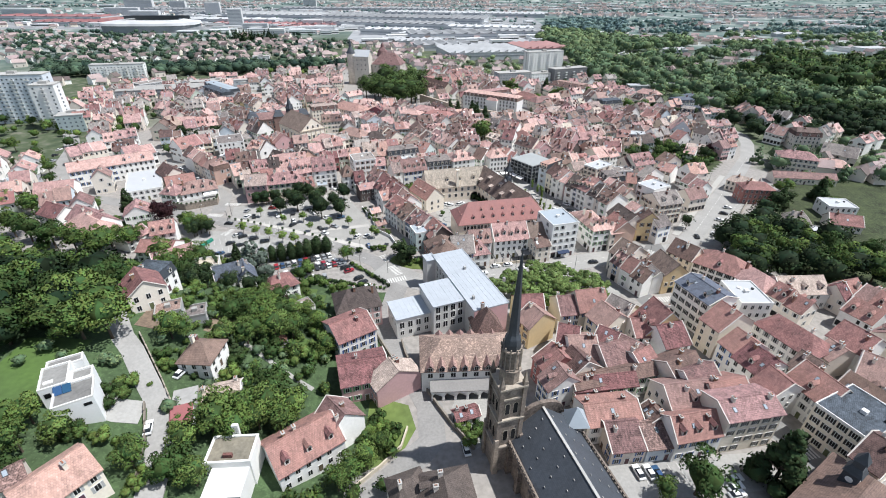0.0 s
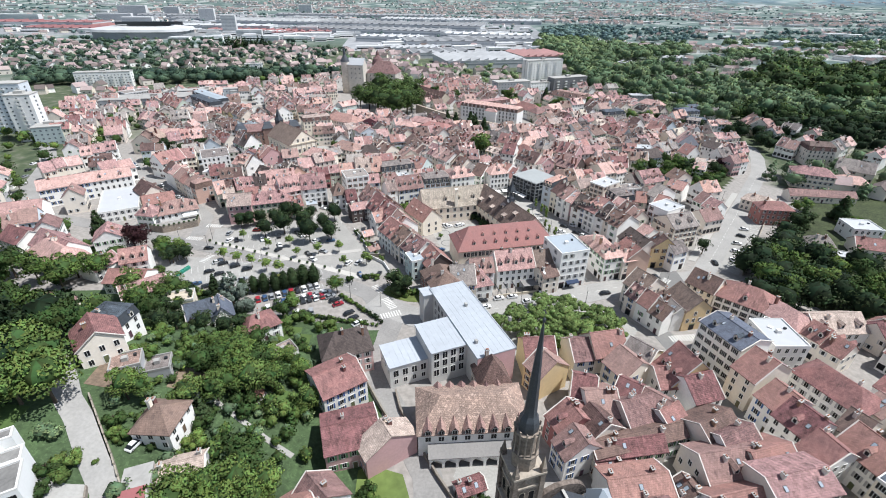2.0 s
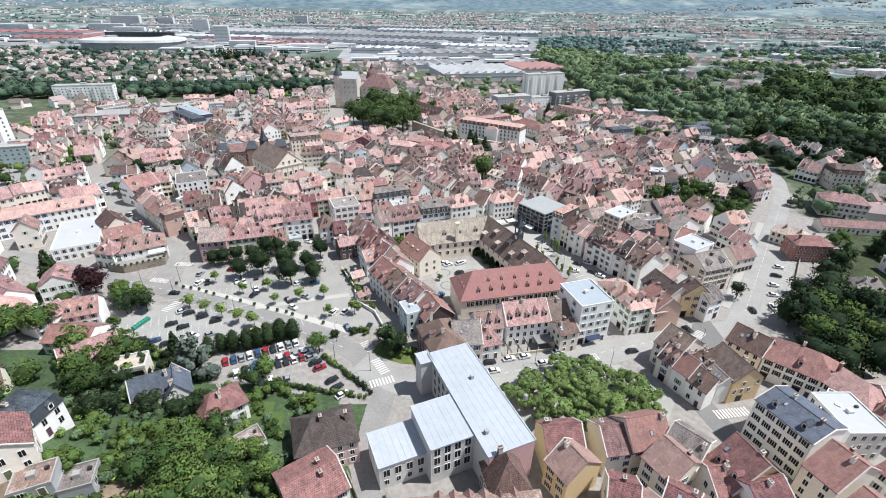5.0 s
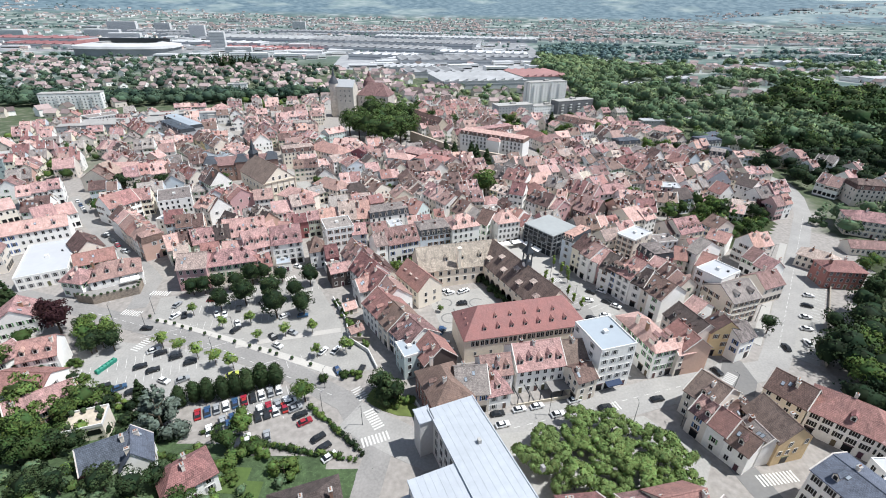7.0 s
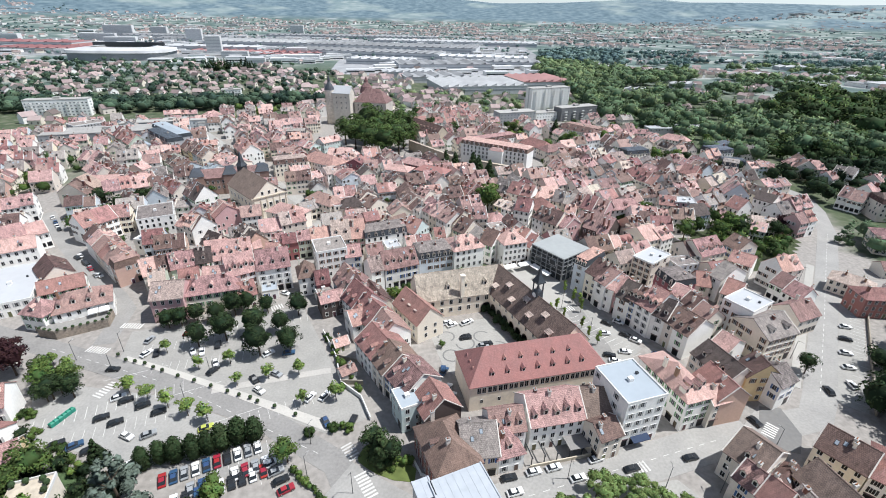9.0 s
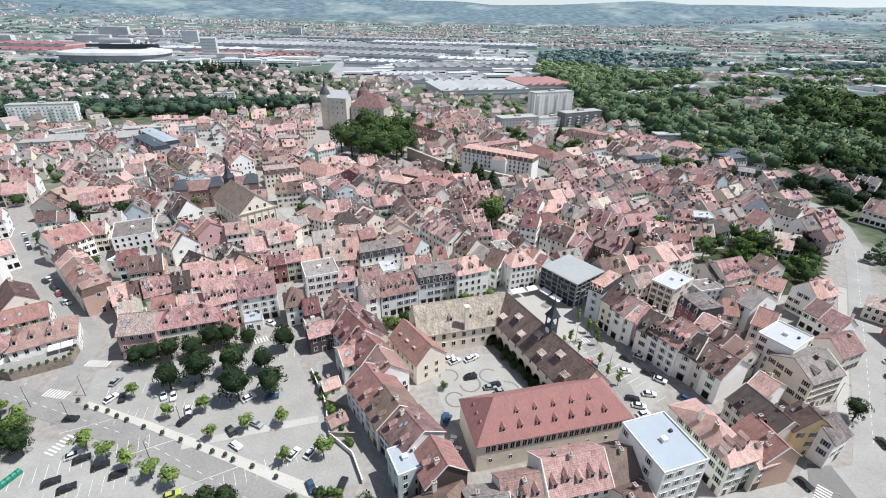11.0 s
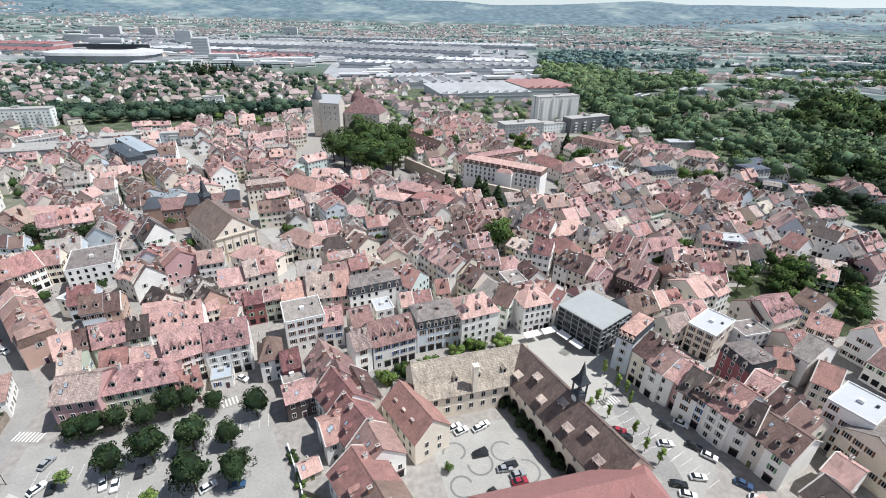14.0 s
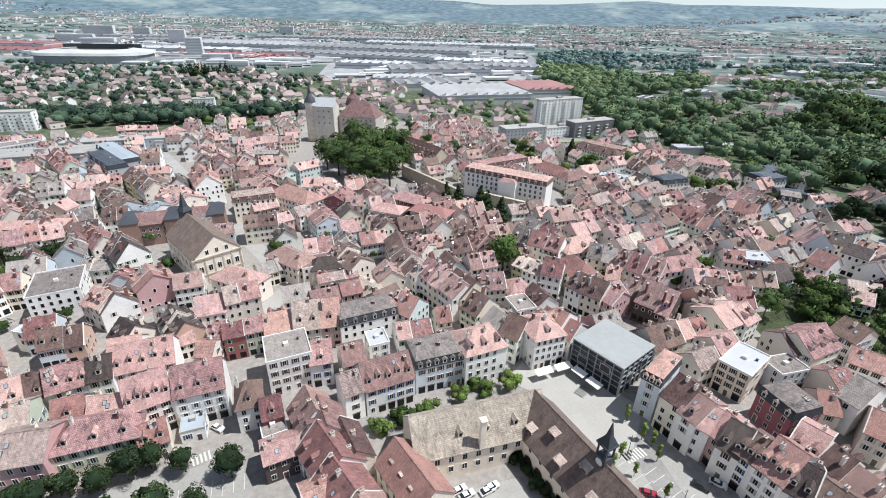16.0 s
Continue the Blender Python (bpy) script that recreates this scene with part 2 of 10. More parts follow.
# ---- ground ----
def ground_material():
    m = bpy.data.materials.new("ground_cover")
    m.use_nodes = True
    n, l = m.node_tree.nodes, m.node_tree.links
    b = n["Principled BSDF"]
    b.inputs["Roughness"].default_value = 0.95
    geo = n.new("ShaderNodeNewGeometry")

    def tex(scale, detail=4.0):
        t = n.new("ShaderNodeTexNoise")
        t.inputs["Scale"].default_value, t.inputs["Detail"].default_value = scale, detail
        l.new(geo.outputs["Position"], t.inputs["Vector"])
        return t.outputs[0]

    def ramp(src, stops):
        r = n.new("ShaderNodeValToRGB")
        e = r.color_ramp.elements
        e[0].position, e[0].color = stops[0][0], (*stops[0][1], 1)
        e[1].position, e[1].color = stops[-1][0], (*stops[-1][1], 1)
        for p, c in stops[1:-1]:
            e.new(p).color = (*c, 1)
        l.new(src, r.inputs[0])
        return r.outputs[0]

    def mix(fac, a, c):
        k = n.new("ShaderNodeMix")
        k.data_type = "RGBA"
        l.new(fac, k.inputs[0])
        l.new(a, k.inputs[6])
        l.new(c, k.inputs[7])
        return k.outputs[2]
    paved = ramp(tex(0.6), [(0.3, (0.225, 0.208, 0.19)), (0.7, (0.325, 0.302, 0.276))])
    lawn = ramp(tex(0.12), [(0.3, (0.035, 0.055, 0.025)), (0.5, (0.065, 0.085, 0.04)), (0.72, (0.15, 0.15, 0.11))])
    # far fields lean pale and bluish: haze put into their colour
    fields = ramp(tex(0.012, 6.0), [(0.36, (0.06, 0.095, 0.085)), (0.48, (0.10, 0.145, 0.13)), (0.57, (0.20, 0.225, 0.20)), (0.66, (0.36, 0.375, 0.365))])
    # town: paved inside an ellipse; gardens round it; fields and woods beyond
    sub = n.new("ShaderNodeVectorMath")
    sub.operation = "SUBTRACT"
    l.new(geo.outputs["Position"], sub.inputs[0])
    sub.inputs[1].default_value = (0, 330, 0)
    div = n.new("ShaderNodeVectorMath")
    div.operation = "DIVIDE"
    l.new(sub.outputs[0], div.inputs[0])
    div.inputs[1].default_value = (245, 345, 1e6)
    ln = n.new("ShaderNodeVectorMath")
    ln.operation = "LENGTH"
    l.new(div.outputs[0], ln.inputs[0])
    add = n.new("ShaderNodeMath")
    add.operation = "MULTIPLY_ADD"
    l.new(tex(0.02), add.inputs[0])
    add.inputs[1].default_value = 0.5
    l.new(ln.outputs[1], add.inputs[2])
    edge = n.new("ShaderNodeMapRange")
    l.new(add.outputs[0], edge.inputs[0])
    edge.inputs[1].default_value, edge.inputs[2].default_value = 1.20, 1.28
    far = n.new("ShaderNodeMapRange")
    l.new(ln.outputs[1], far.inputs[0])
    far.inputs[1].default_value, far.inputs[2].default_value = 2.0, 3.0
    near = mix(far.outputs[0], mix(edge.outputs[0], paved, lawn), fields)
    # woods and meadows on the far slopes, haze put into their bluish colours
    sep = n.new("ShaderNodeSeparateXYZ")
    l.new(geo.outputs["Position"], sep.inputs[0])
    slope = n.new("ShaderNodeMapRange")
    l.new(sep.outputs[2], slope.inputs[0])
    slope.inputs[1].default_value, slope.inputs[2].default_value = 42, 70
    hazy_canopy = ramp(tex(0.022, 8.0), [(0.35, (0.062, 0.105, 0.13)), (0.5, (0.10, 0.152, 0.18)), (0.66, (0.15, 0.205, 0.225))])
    hazy_meadow = ramp(tex(0.012, 5.0), [(0.4, (0.15, 0.205, 0.21)), (0.62, (0.24, 0.285, 0.28))])
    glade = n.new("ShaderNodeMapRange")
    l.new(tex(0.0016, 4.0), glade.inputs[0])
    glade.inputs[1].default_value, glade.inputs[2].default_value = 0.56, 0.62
    woods = mix(glade.outputs[0], hazy_canopy, hazy_meadow)
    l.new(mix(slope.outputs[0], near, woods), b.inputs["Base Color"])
    return m


def stretch(a, b, near, step, grow):
    """Ticks from a to b, step apart near the middle stretch and wider further out."""
    lo, hi = near
    ticks = list(np.arange(lo, hi + 0.1, step))
    d = step
    while ticks[-1] < b:
        d *= grow
        ticks.append(min(b, ticks[-1] + d))
    d = step
    while ticks[0] > a:
        d *= grow
        ticks.insert(0, max(a, ticks[0] - d))
    return ticks


xs, ys = stretch(-5600, 5600, (-264, 264), 4, 1.2), stretch(-2500, 5200, (-40, 240), 4, 1.16)
gv = [(x, y, ground_z(x, y)) for y in ys for x in xs]
nx = len(xs)
gf = [(j * nx + i, j * nx + i + 1, (j + 1) * nx + i + 1, (j + 1) * nx + i) for j in range(len(ys) - 1) for i in range(nx - 1)]
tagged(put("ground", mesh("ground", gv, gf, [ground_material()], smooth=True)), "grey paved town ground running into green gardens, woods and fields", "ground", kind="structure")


SHEETS = []


def sheet(name, outline, mat, label, category, z=0.04, thick=0.0):
    """A level piece of road, paving or lawn with the given outline (anticlockwise)."""
    SHEETS.append(outline)
    n = len(outline)
    top = [(x, y, z + thick) for x, y in outline]
    verts = top + [(x, y, -0.3) for x, y in outline]
    faces = [tuple(range(n))] + [(n + i, n + (i + 1) % n, (i + 1) % n, i) for i in range(n)]
    return tagged(put(name, mesh(name, verts, faces, [mat])), label, category, kind="structure")


def ribbon(pts, width, lift=0.05):
    """Quads along a line that follow the ground."""
    v, f = [], []
    fine = []
    for (ax, ay), (bx, by) in zip(pts, pts[1:]):
        k = max(1, int(math.hypot(bx - ax, by - ay) / 6))
        fine += [(ax + (bx - ax) * i / k, ay + (by - ay) * i / k) for i in range(k)]
    fine.append(pts[-1])
    for i, (x, y) in enumerate(fine):
        p, q = fine[max(0, i - 1)], fine[min(len(fine) - 1, i + 1)]
        d = Vector((q[0] - p[0], q[1] - p[1])).normalized()
        for s in (1, -1):
            px, py = x - d.y * s * width / 2, y + d.x * s * width / 2
            v.append((px, py, max(ground_z(px, py), ground_z(x, y)) + lift))
    for i in range(len(fine) - 1):
        f.append((2 * i + 1, 2 * i + 3, 2 * i + 2, 2 * i))
    return v, f


ROADS = []


def road(name, pts, width, label, mat=None, lift=0.05):
    ROADS.append((pts, width))
    v, f = ribbon(pts, width, lift)
    k = len(v)
    v += [(x, y, z - 0.4) for x, y, z in v]
    for i in range(len(f)):
        for a, b in ((2 * i + 1, 2 * i + 3), (2 * i + 2, 2 * i)):
            f.append((a, b, b + k, a + k)[::-1])
    return tagged(put(name, mesh(name, v, f, [mat or ASPHALT])), label, "road", kind="structure")


road("road", [(-210, 252), (-127, 221), (-75, 200.6), (-45, 187), (-21, 170.5), (-11, 152), (-16, 130), (-12.6, 120.8), (-5.4, 104.8), (0.6, 91.3), (1.2, 80.1), (-7, 71), (-17, 62), (-30, 44), (-36, 20)], 7.5,
     "grey asphalt street with worn white lines past the car parks")
road("road", [(-20, 166), (2, 152), (24, 158.5), (60, 167), (86, 174), (107.5, 181.5)], 11, "grey asphalt street along the old market hall", lift=0.06)
road("road", [(107, 178), (118, 180), (126, 188), (160, 227), (195, 267), (228, 306), (248, 338), (258, 362), (254, 386), (232, 410), (200, 445)], 9, "long straight grey road running out of town", lift=0.055)
road("road", [(86, 172), (84, 145), (90, 107), (97, 74), (104, 40)], 7, "narrow street between houses with red roofs", DARKASPHALT, lift=0.045)
road("road", [(-92, 112), (-82.3, 99), (-78, 95), (-70.1, 85.7), (-64.9, 80), (-61.2, 71.7), (-58.4, 62), (-56, 50), (-52, 20)], 5.2, "grey lane climbing the hill past white villas", lift=0.12)
road("road", [(58, 167), (52, 205), (66, 208), (62, 245), (50, 262), (30, 258), (5, 250), (-15, 252), (-22, 242)], 7, "grey asphalt street beside the market square", ASPHALT, lift=0.045)
road("road", [(-60, 300), (-50, 330), (-66, 352), (-100, 400), (-150, 470), (-200, 540)], 8, "grey town street between old houses", lift=0.045)
road("road", [(-109, 222), (-112.5, 243), (-121, 252.5), (-134, 263.5), (-159, 288), (-179, 308.5), (-208, 342)], 7, "grey side street with parked cars", lift=0.045)
road("road", [(-210, 252), (-232, 285), (-252, 330), (-300, 400)], 10, "curving grey road with a row of parked cars", lift=0.045)
sheet("car_park", [(-103, 229), (-99, 213), (-75, 203), (-45, 189.5), (-25, 180), (-13, 186), (-26, 205), (-45, 243)], PAVING, "pale paved car park with trees and white bays", "car park", 0.035)
sheet("car_park", [(-120, 205), (-105, 181), (-66, 171), (-46, 183), (-75, 196)], ASPHALT, "grey asphalt car park with white bays", "car park", 0.03)
sheet("car_park", [(-67, 170), (-58, 157), (-24, 150), (-20.5, 157), (-41, 178)], ASPHALT, "grey asphalt car park full of cars", "car park", 0.034)
sheet("courtyard", [(4, 228), (9, 205), (17, 198), (40, 204), (27, 233)], PAVING, "pale paved courtyard with darker scroll patterns", "courtyard", 0.03)
sheet("market_square", [(48, 258), (53, 210), (70, 205), (80, 213), (72, 232), (64, 250), (58, 262)], PAVING, "pale paved market square with parking bays", "square", 0.033)
sheet("pavement", [(31, 268), (41, 259.5), (45, 247), (51, 239), (58, 236), (70, 254), (62, 264), (52, 274), (40, 279)], material("white_path", (0.34, 0.325, 0.30), 0.9, 0.2), "pale paving in front of the cafe terraces", "pavement", 0.10)
sheet("car_park", [(42, 72), (46, 62), (88, 64), (86, 74)], ASPHALT, "small grey car park beside the church", "car park", 0.03)
sheet("lawn", [(-15.9, 172.5), (-15.6, 170.9), (-13.9, 169.3), (-10.6, 167), (-6.2, 165), (-0.9, 164.2), (-0.5, 168), (-2.9, 170.5), (-6.5, 173.7), (-11.3, 177.5), (-14.4, 175.5)], GRASS, "green grass island with yellow planting", "lawn", 0.10)
sheet("pavement", [(17, 157), (21, 146), (30, 134), (66, 132), (77, 146), (66, 162), (40, 158.5)], PAVING, "pale gravel square under the plane trees", "pavement", 0.08)


def garden(name, x0, y0, x1, y1, keep, mat, label, lift=0.05):
    """Grass that follows the ground, on the cells that keep() names."""
    step = 4
    nx_, ny_ = int((x1 - x0) / step), int((y1 - y0) / step)
    v = [(x0 + i * step, y0 + j * step, ground_z(x0 + i * step, y0 + j * step) + lift) for j in range(ny_ + 1) for i in range(nx_ + 1)]
    f = [(j * (nx_ + 1) + i, j * (nx_ + 1) + i + 1, (j + 1) * (nx_ + 1) + i + 1, (j + 1) * (nx_ + 1) + i)
         for j in range(ny_) for i in range(nx_) if keep(x0 + (i + .5) * step, y0 + (j + .5) * step)]
    tagged(put(name, mesh(name, v, f, [mat], smooth=True)), label, "grass", kind="structure")


GARDEN = material("garden_ground", (0.043, 0.054, 0.024), 0.95, 1.2, 0.8, 0.12, 0.4, 0.10, spots=0.5)
garden("lawn", -260, -20, 0, 176, lambda x, y: x < -11 - 0.2 * max(0, 105 - y) and not (x > -72 and y > 156.5 - 0.2 * (x + 58)) and not (y > 166 - 0.3 * (x + 70)), GARDEN, "green gardens and rough grass on the hillside")
garden("lawn", 140, 120, 300, 330, lambda x, y: x > 138 + 0.9 * max(0, y - 175) + 12 and y < 300, GARDEN, "green park lawn beside the road")
sheet("pavement", [(7, 91), (12.5, 77), (17, 80), (20, 92), (10, 98)], PAVING, "pale paved yard beside the church", "pavement", 0.04)
road("driveway", [(-77, 77.6), (-72, 76.8), (-67.5, 77.5)], 6.5, "grey concrete drive beside the villa", ASPHALT, 0.1)
garden("lawn", -104, 60, -84, 96, lambda x, y: x < -86 - 0.1 * (y - 60), material("lawn_grass", (0.075, 0.115, 0.032), 0.95, 0.35, 0.8, 0.1, 0.3, 0.04), "mown green lawn beside the villa", 0.12)
MOWN = material("lawn_grass", (0.075, 0.115, 0.032))
SOIL = material("garden_soil", (0.20, 0.155, 0.11), 0.95, 0.5, 1.2, 0.3, 0.3)
for patch, patch_mat, patch_label in (([(-42, 116), (-35, 117), (-34, 109), (-40, 107)], MOWN, "small mown lawn in a hillside garden"),
                                      ([(-62, 128), (-50, 132), (-48, 123), (-60, 119)], MOWN, "rough grass in a hillside garden"),
                                      ([(-52, 148), (-38, 145), (-36, 137), (-48, 139)], MOWN, "vegetable garden with green rows"),
                                      ([(-67, 118), (-59, 117), (-60, 109), (-66, 109)], SOIL, "brown garden terrace with bare soil"),
                                      ([(-82, 110), (-78, 113), (-74, 106), (-79, 103)], SOIL, "pale dirt yard beside the sheds")):
    garden("lawn", -90, 96, -28, 152, lambda x, y: in_outline(x, y, patch), patch_mat, patch_label, 0.16)
road("footpath", [(-56, 108), (-49, 104.4), (-44, 101.7), (-38.6, 98.7), (-33, 96)], 1.4, "narrow pale garden path down the slope", PAVING, 0.2)
road("footpath", [(-62, 124), (-55, 121), (-47, 116), (-42, 111)], 1.2, "narrow pale garden path between shrubs", PAVING, 0.2)
sheet("car_park", [(-160, 1010), (-60, 985), (300, 1010), (330, 1290), (-180, 1330)], material("works_yard", (0.27, 0.275, 0.28), 0.9, 0.5, 0.05, 0.02), "pale grey works yard and car parks", "yard", 0.05)
sheet("lawn", [(118, 548), (160, 556), (172, 585), (140, 578), (112, 566)], GRASS, "green park lawn with curving paths below the flats", "lawn", 0.05)
sheet("pavement", [(95, 178.5), (106, 187), (113, 193), (140, 222), (137, 224.5), (110, 197), (102, 191), (93, 183)], PAVING, "pale concrete pavement along the houses", "pavement", 0.12)
sheet("road", [(98, 170), (104, 168), (109, 174), (110, 184), (104, 185), (99, 178)], DARKASPHALT, "dark patch of new asphalt at the junction", "road", 0.09)
sheet("pavement", [(-97.5, 213.4), (-75, 204.2), (-45, 190.4), (-26, 181.2), (-24, 184), (-44, 193), (-75, 206.6), (-97.5, 215.5)], material("pale_slabs", (0.44, 0.42, 0.385), 0.9, 0.2), "pale paved strip with planters beside the street", "pavement", 0.12)
sheet("pavement", [(-63, 196.8), (-46.5, 200.8), (-28, 204.6), (-28.5, 207.2), (-47, 203.4), (-63.5, 199.4)], material("pale_slabs", (0.44, 0.42, 0.385), 0.9, 0.2), "pale footpath across the square", "pavement", 0.09)


def scroll(x, y, r, turn, sweep):
    """A dark paved curve in the courtyard."""
    n = 18
    v = []
    for i in range(n + 1):
        a = radians(turn + sweep * i / n)
        q = r * (1 + 0.35 * i / n)
        v += [(x + q * math.cos(a), y + q * math.sin(a), 0.06), (x + (q + 0.55) * math.cos(a), y + (q + 0.55) * math.sin(a), 0.06)]
    f = [(2 * i, 2 * i + 1, 2 * i + 3, 2 * i + 2) for i in range(n)]
    tagged(put("paving_band", mesh("paving_band", v, f, [DARKASPHALT])), "dark curved band set in the pale courtyard paving", "paving band", kind="structure")


for x, y, r, turn, sweep in ((12, 212, 2.2, 20, 270), (17, 218, 2.6, 180, 250), (24, 222, 2.4, 40, 280), (20, 208, 2.0, 90, 260), (29, 215, 2.6, 200, 260), (11, 222, 2.2, 300, 250)):
    scroll(x, y, r, turn, sweep)
garden("lawn", 120, 250, 220, 330, lambda x, y: in_outline(x, y, [(128, 285), (140, 300), (176, 322), (206, 300), (170, 262), (150, 270)]), GARDEN, "green garden ground under old trees")
sheet("works_ground", [(-1250, 1290), (330, 1295), (420, 2050), (-700, 2350), (-1250, 2250)], material("works_yard", (0.27, 0.275, 0.28)), "grey yards and car parks between the works halls", "yard", 0.06)
sheet("car_park", [(129.6, 185.4), (135.5, 180.5), (205, 259.5), (199, 264.5)], PAVING, "pale parking strip beside the straight road", "car park", 0.03)
sheet("pavement", [(122.4, 191.6), (191, 270), (188.6, 272), (120, 193.6)], material("white_path", (0.34, 0.325, 0.30)), "pale pavement along the straight road", "pavement", 0.13)
sheet("lawn", [(-21, 91), (-14, 95), (-5.5, 92), (-3.2, 84), (-6, 78), (-12, 73.5), (-19, 70), (-22, 80)], GRASS, "small green garden lawn beside the bend", "lawn", 0.1)


# ---- houses ----
HOUSES = []
FILL = []
WALL_WORDS = {"w": "white", "c": "cream", "y": "yellow", "p": "pink", "b": "beige", "d": "dark timber", "r": "red", "g": "pale green",
              "t": "pale turquoise", "l": "pale blue", "s": "salmon", "m": "maroon", "n": "grey"}
ROOF_WORDS = {"P": "pink tiled", "R": "red tiled", "B": "brown tiled", "D": "dark brown tiled", "T": "tan tiled", "G": "grey", "S": "slate",
              "O": "orange tiled", "W": "white flat", "L": "pale metal", "M": "mauve-brown tiled", "X": "mottled brown tiled", "H": "red tiled", "Y": "straw-coloured tiled", "K": "weathered brown tiled"}
SHAPES = {"g": "gabled", "h": "hipped", "f": "flat", "m": "mansard"}


def house(x, y, yaw, length, width, eave, ridge, wall, roof, shape="g", dormers=0, shutters="n"):
    HOUSES.append((x, y, yaw, length, width, eave, ridge, wall, roof, shape, dormers, shutters))


def window_mesh(kind):
    """A framed pane 1.0 x 1.5 m on the wall plane y = 0, facing -y; with shutters for some kinds."""
    b = Build()
    if kind == "shop":
        b.box(-1.05, -0.05, -1.2, 1.05, 0.1, 1.1, 1)
        b.box(-1.2, -0.09, 1.1, 1.2, 0.1, 1.5, 0)
        return b.done("shop_window", [material("shop_front", (0.16, 0.12, 0.10), 0.6, 0.9, 0.2, 0.1, hue=0.3), GLASS])
    if kind == "door":
        b.box(-0.55, -0.05, -1.3, 0.55, 0.1, 0.9, 1)
        b.box(-0.7, -0.08, 0.9, 0.7, 0.1, 1.05, 0).box(-0.7, -0.08, -1.3, -0.55, 0.1, 0.9, 0).box(0.55, -0.08, -1.3, 0.7, 0.1, 0.9, 0)
        return b.done("door", [WHITE, material("door_leaf", (0.12, 0.08, 0.06), 0.6, 0.5, hue=0.3)])
    # one connected sheet: frame, two recessed panes and, for some, shutters beside them
    xs_ = [-0.62, -0.52, -0.03, 0.03, 0.52, 0.62]
    if kind in SHUTTERS:
        xs_ = [-1.1] + xs_ + [1.1]
    zs_ = [-0.9, -0.8, 0.82, 0.92]
    v = [(x, -0.08, z) for z in zs_ for x in xs_]
    w = len(xs_)
    faces, slots = [], []
    for j in range(3):
        for i in range(w - 1):
            q = (j * w + i, j * w + i + 1, (j + 1) * w + i + 1, (j + 1) * w + i)
            mid = (xs_[i] + xs_[i + 1]) / 2
            if abs(mid) > 0.62:
                faces.append(q)
                slots.append(2)
            elif j == 1 and 0.05 < abs(mid) < 0.52:
                k = len(v)
                v += [(v[c][0], -0.03, v[c][2]) for c in q]
                faces += [(k, k + 1, k + 2, k + 3)] + [(q[c], q[(c + 1) % 4], k + (c + 1) % 4, k + c) for c in range(4)]
                slots += [1, 0, 0, 0, 0]
            else:
                faces.append(q)
                slots.append(0)
    rim = [i for i in range(w)] + [j * w + w - 1 for j in (1, 2, 3)] + [3 * w + i for i in range(w - 2, -1, -1)] + [w * j for j in (2, 1)]
    k = len(v)
    v += [(v[c][0], 0.06, v[c][2]) for c in rim]
    n = len(rim)
    faces += [(rim[(i + 1) % n], rim[i], k + i, k + (i + 1) % n) for i in range(n)]
    slots += [0] * n
    return mesh("window", v, faces, [WHITE, GLASS] + ([SHUTTERS[kind]] if kind in SHUTTERS else []), slots)


def dormer_mesh(roof):
    """Front at y = 0, base at z = 0, running back into the roof (+y)."""
    b = Build()
    b.box(-0.65, 0, -0.8, 0.65, 2.2, 1.35, 0)
    b.prism([(-0.85, 1.25), (0, 2.05), (0.85, 1.25), (0.85, 1.42), (0, 2.25), (-0.85, 1.42)][::-1], -0.25, 2.6, 1, Matrix.Rotation(math.pi / 2, 4, "Z"))
    b.add([(-0.65, 0, 1.3), (0.65, 0, 1.3), (0, 0, 2.02)], [(0, 1, 2)], 0)
    b.box(-0.4, -0.03, 0.1, 0.4, 0.05, 1.2, 2)
    b.box(-0.5, -0.05, 0.0, 0.5, 0.05, 0.1, 3).box(-0.5, -0.05, 0.1, -0.4, 0.05, 1.25, 3).box(0.4, -0.05, 0.1, 0.5, 0.05, 1.25, 3)
    return b.done("dormer", [wall_mat("d" if roof == "X" else "b"), roof_mat(roof), GLASS, WHITE])


def chimney_mesh(body=None):
    b = Build()
    b.box(-0.35, -0.5, -1.8, 0.35, 0.5, 1.3, 0).box(-0.45, -0.6, 1.3, 0.45, 0.6, 1.45, 1)
    b.lathe([(0.13, 1.45), (0.11, 1.85)], 6, 2, Matrix.Translation((0, 0.2, 0))).lathe([(0.13, 1.45), (0.11, 1.85)], 6, 2, Matrix.Translation((0, -0.2, 0)))
    return b.done("chimney", [body or material("chimney_brick", (0.22, 0.12, 0.09), 0.9, 0.7, 3.0, hue=0.06), CONCRETE, material("clay_pot", (0.40, 0.18, 0.10), 0.8)])


def skylight_mesh():
    b = Build()
    b.box(-0.45, -0.65, 0, 0.45, 0.65, 0.12, 0).box(-0.36, -0.55, 0.12, 0.36, 0.55, 0.14, 1)
    return b.done("skylight", [METAL, material("roof_glass", (0.30, 0.34, 0.38), 0.15, 0.3)])


WINDOWS = {k: window_mesh(k) for k in ("n", "w", "shop", "door", *SHUTTERS)}
DORMERS, SKYLIGHT = {}, skylight_mesh()
CHIMNEYS = [chimney_mesh(), chimney_mesh(wall_mat("b")), chimney_mesh(wall_mat("c"))]


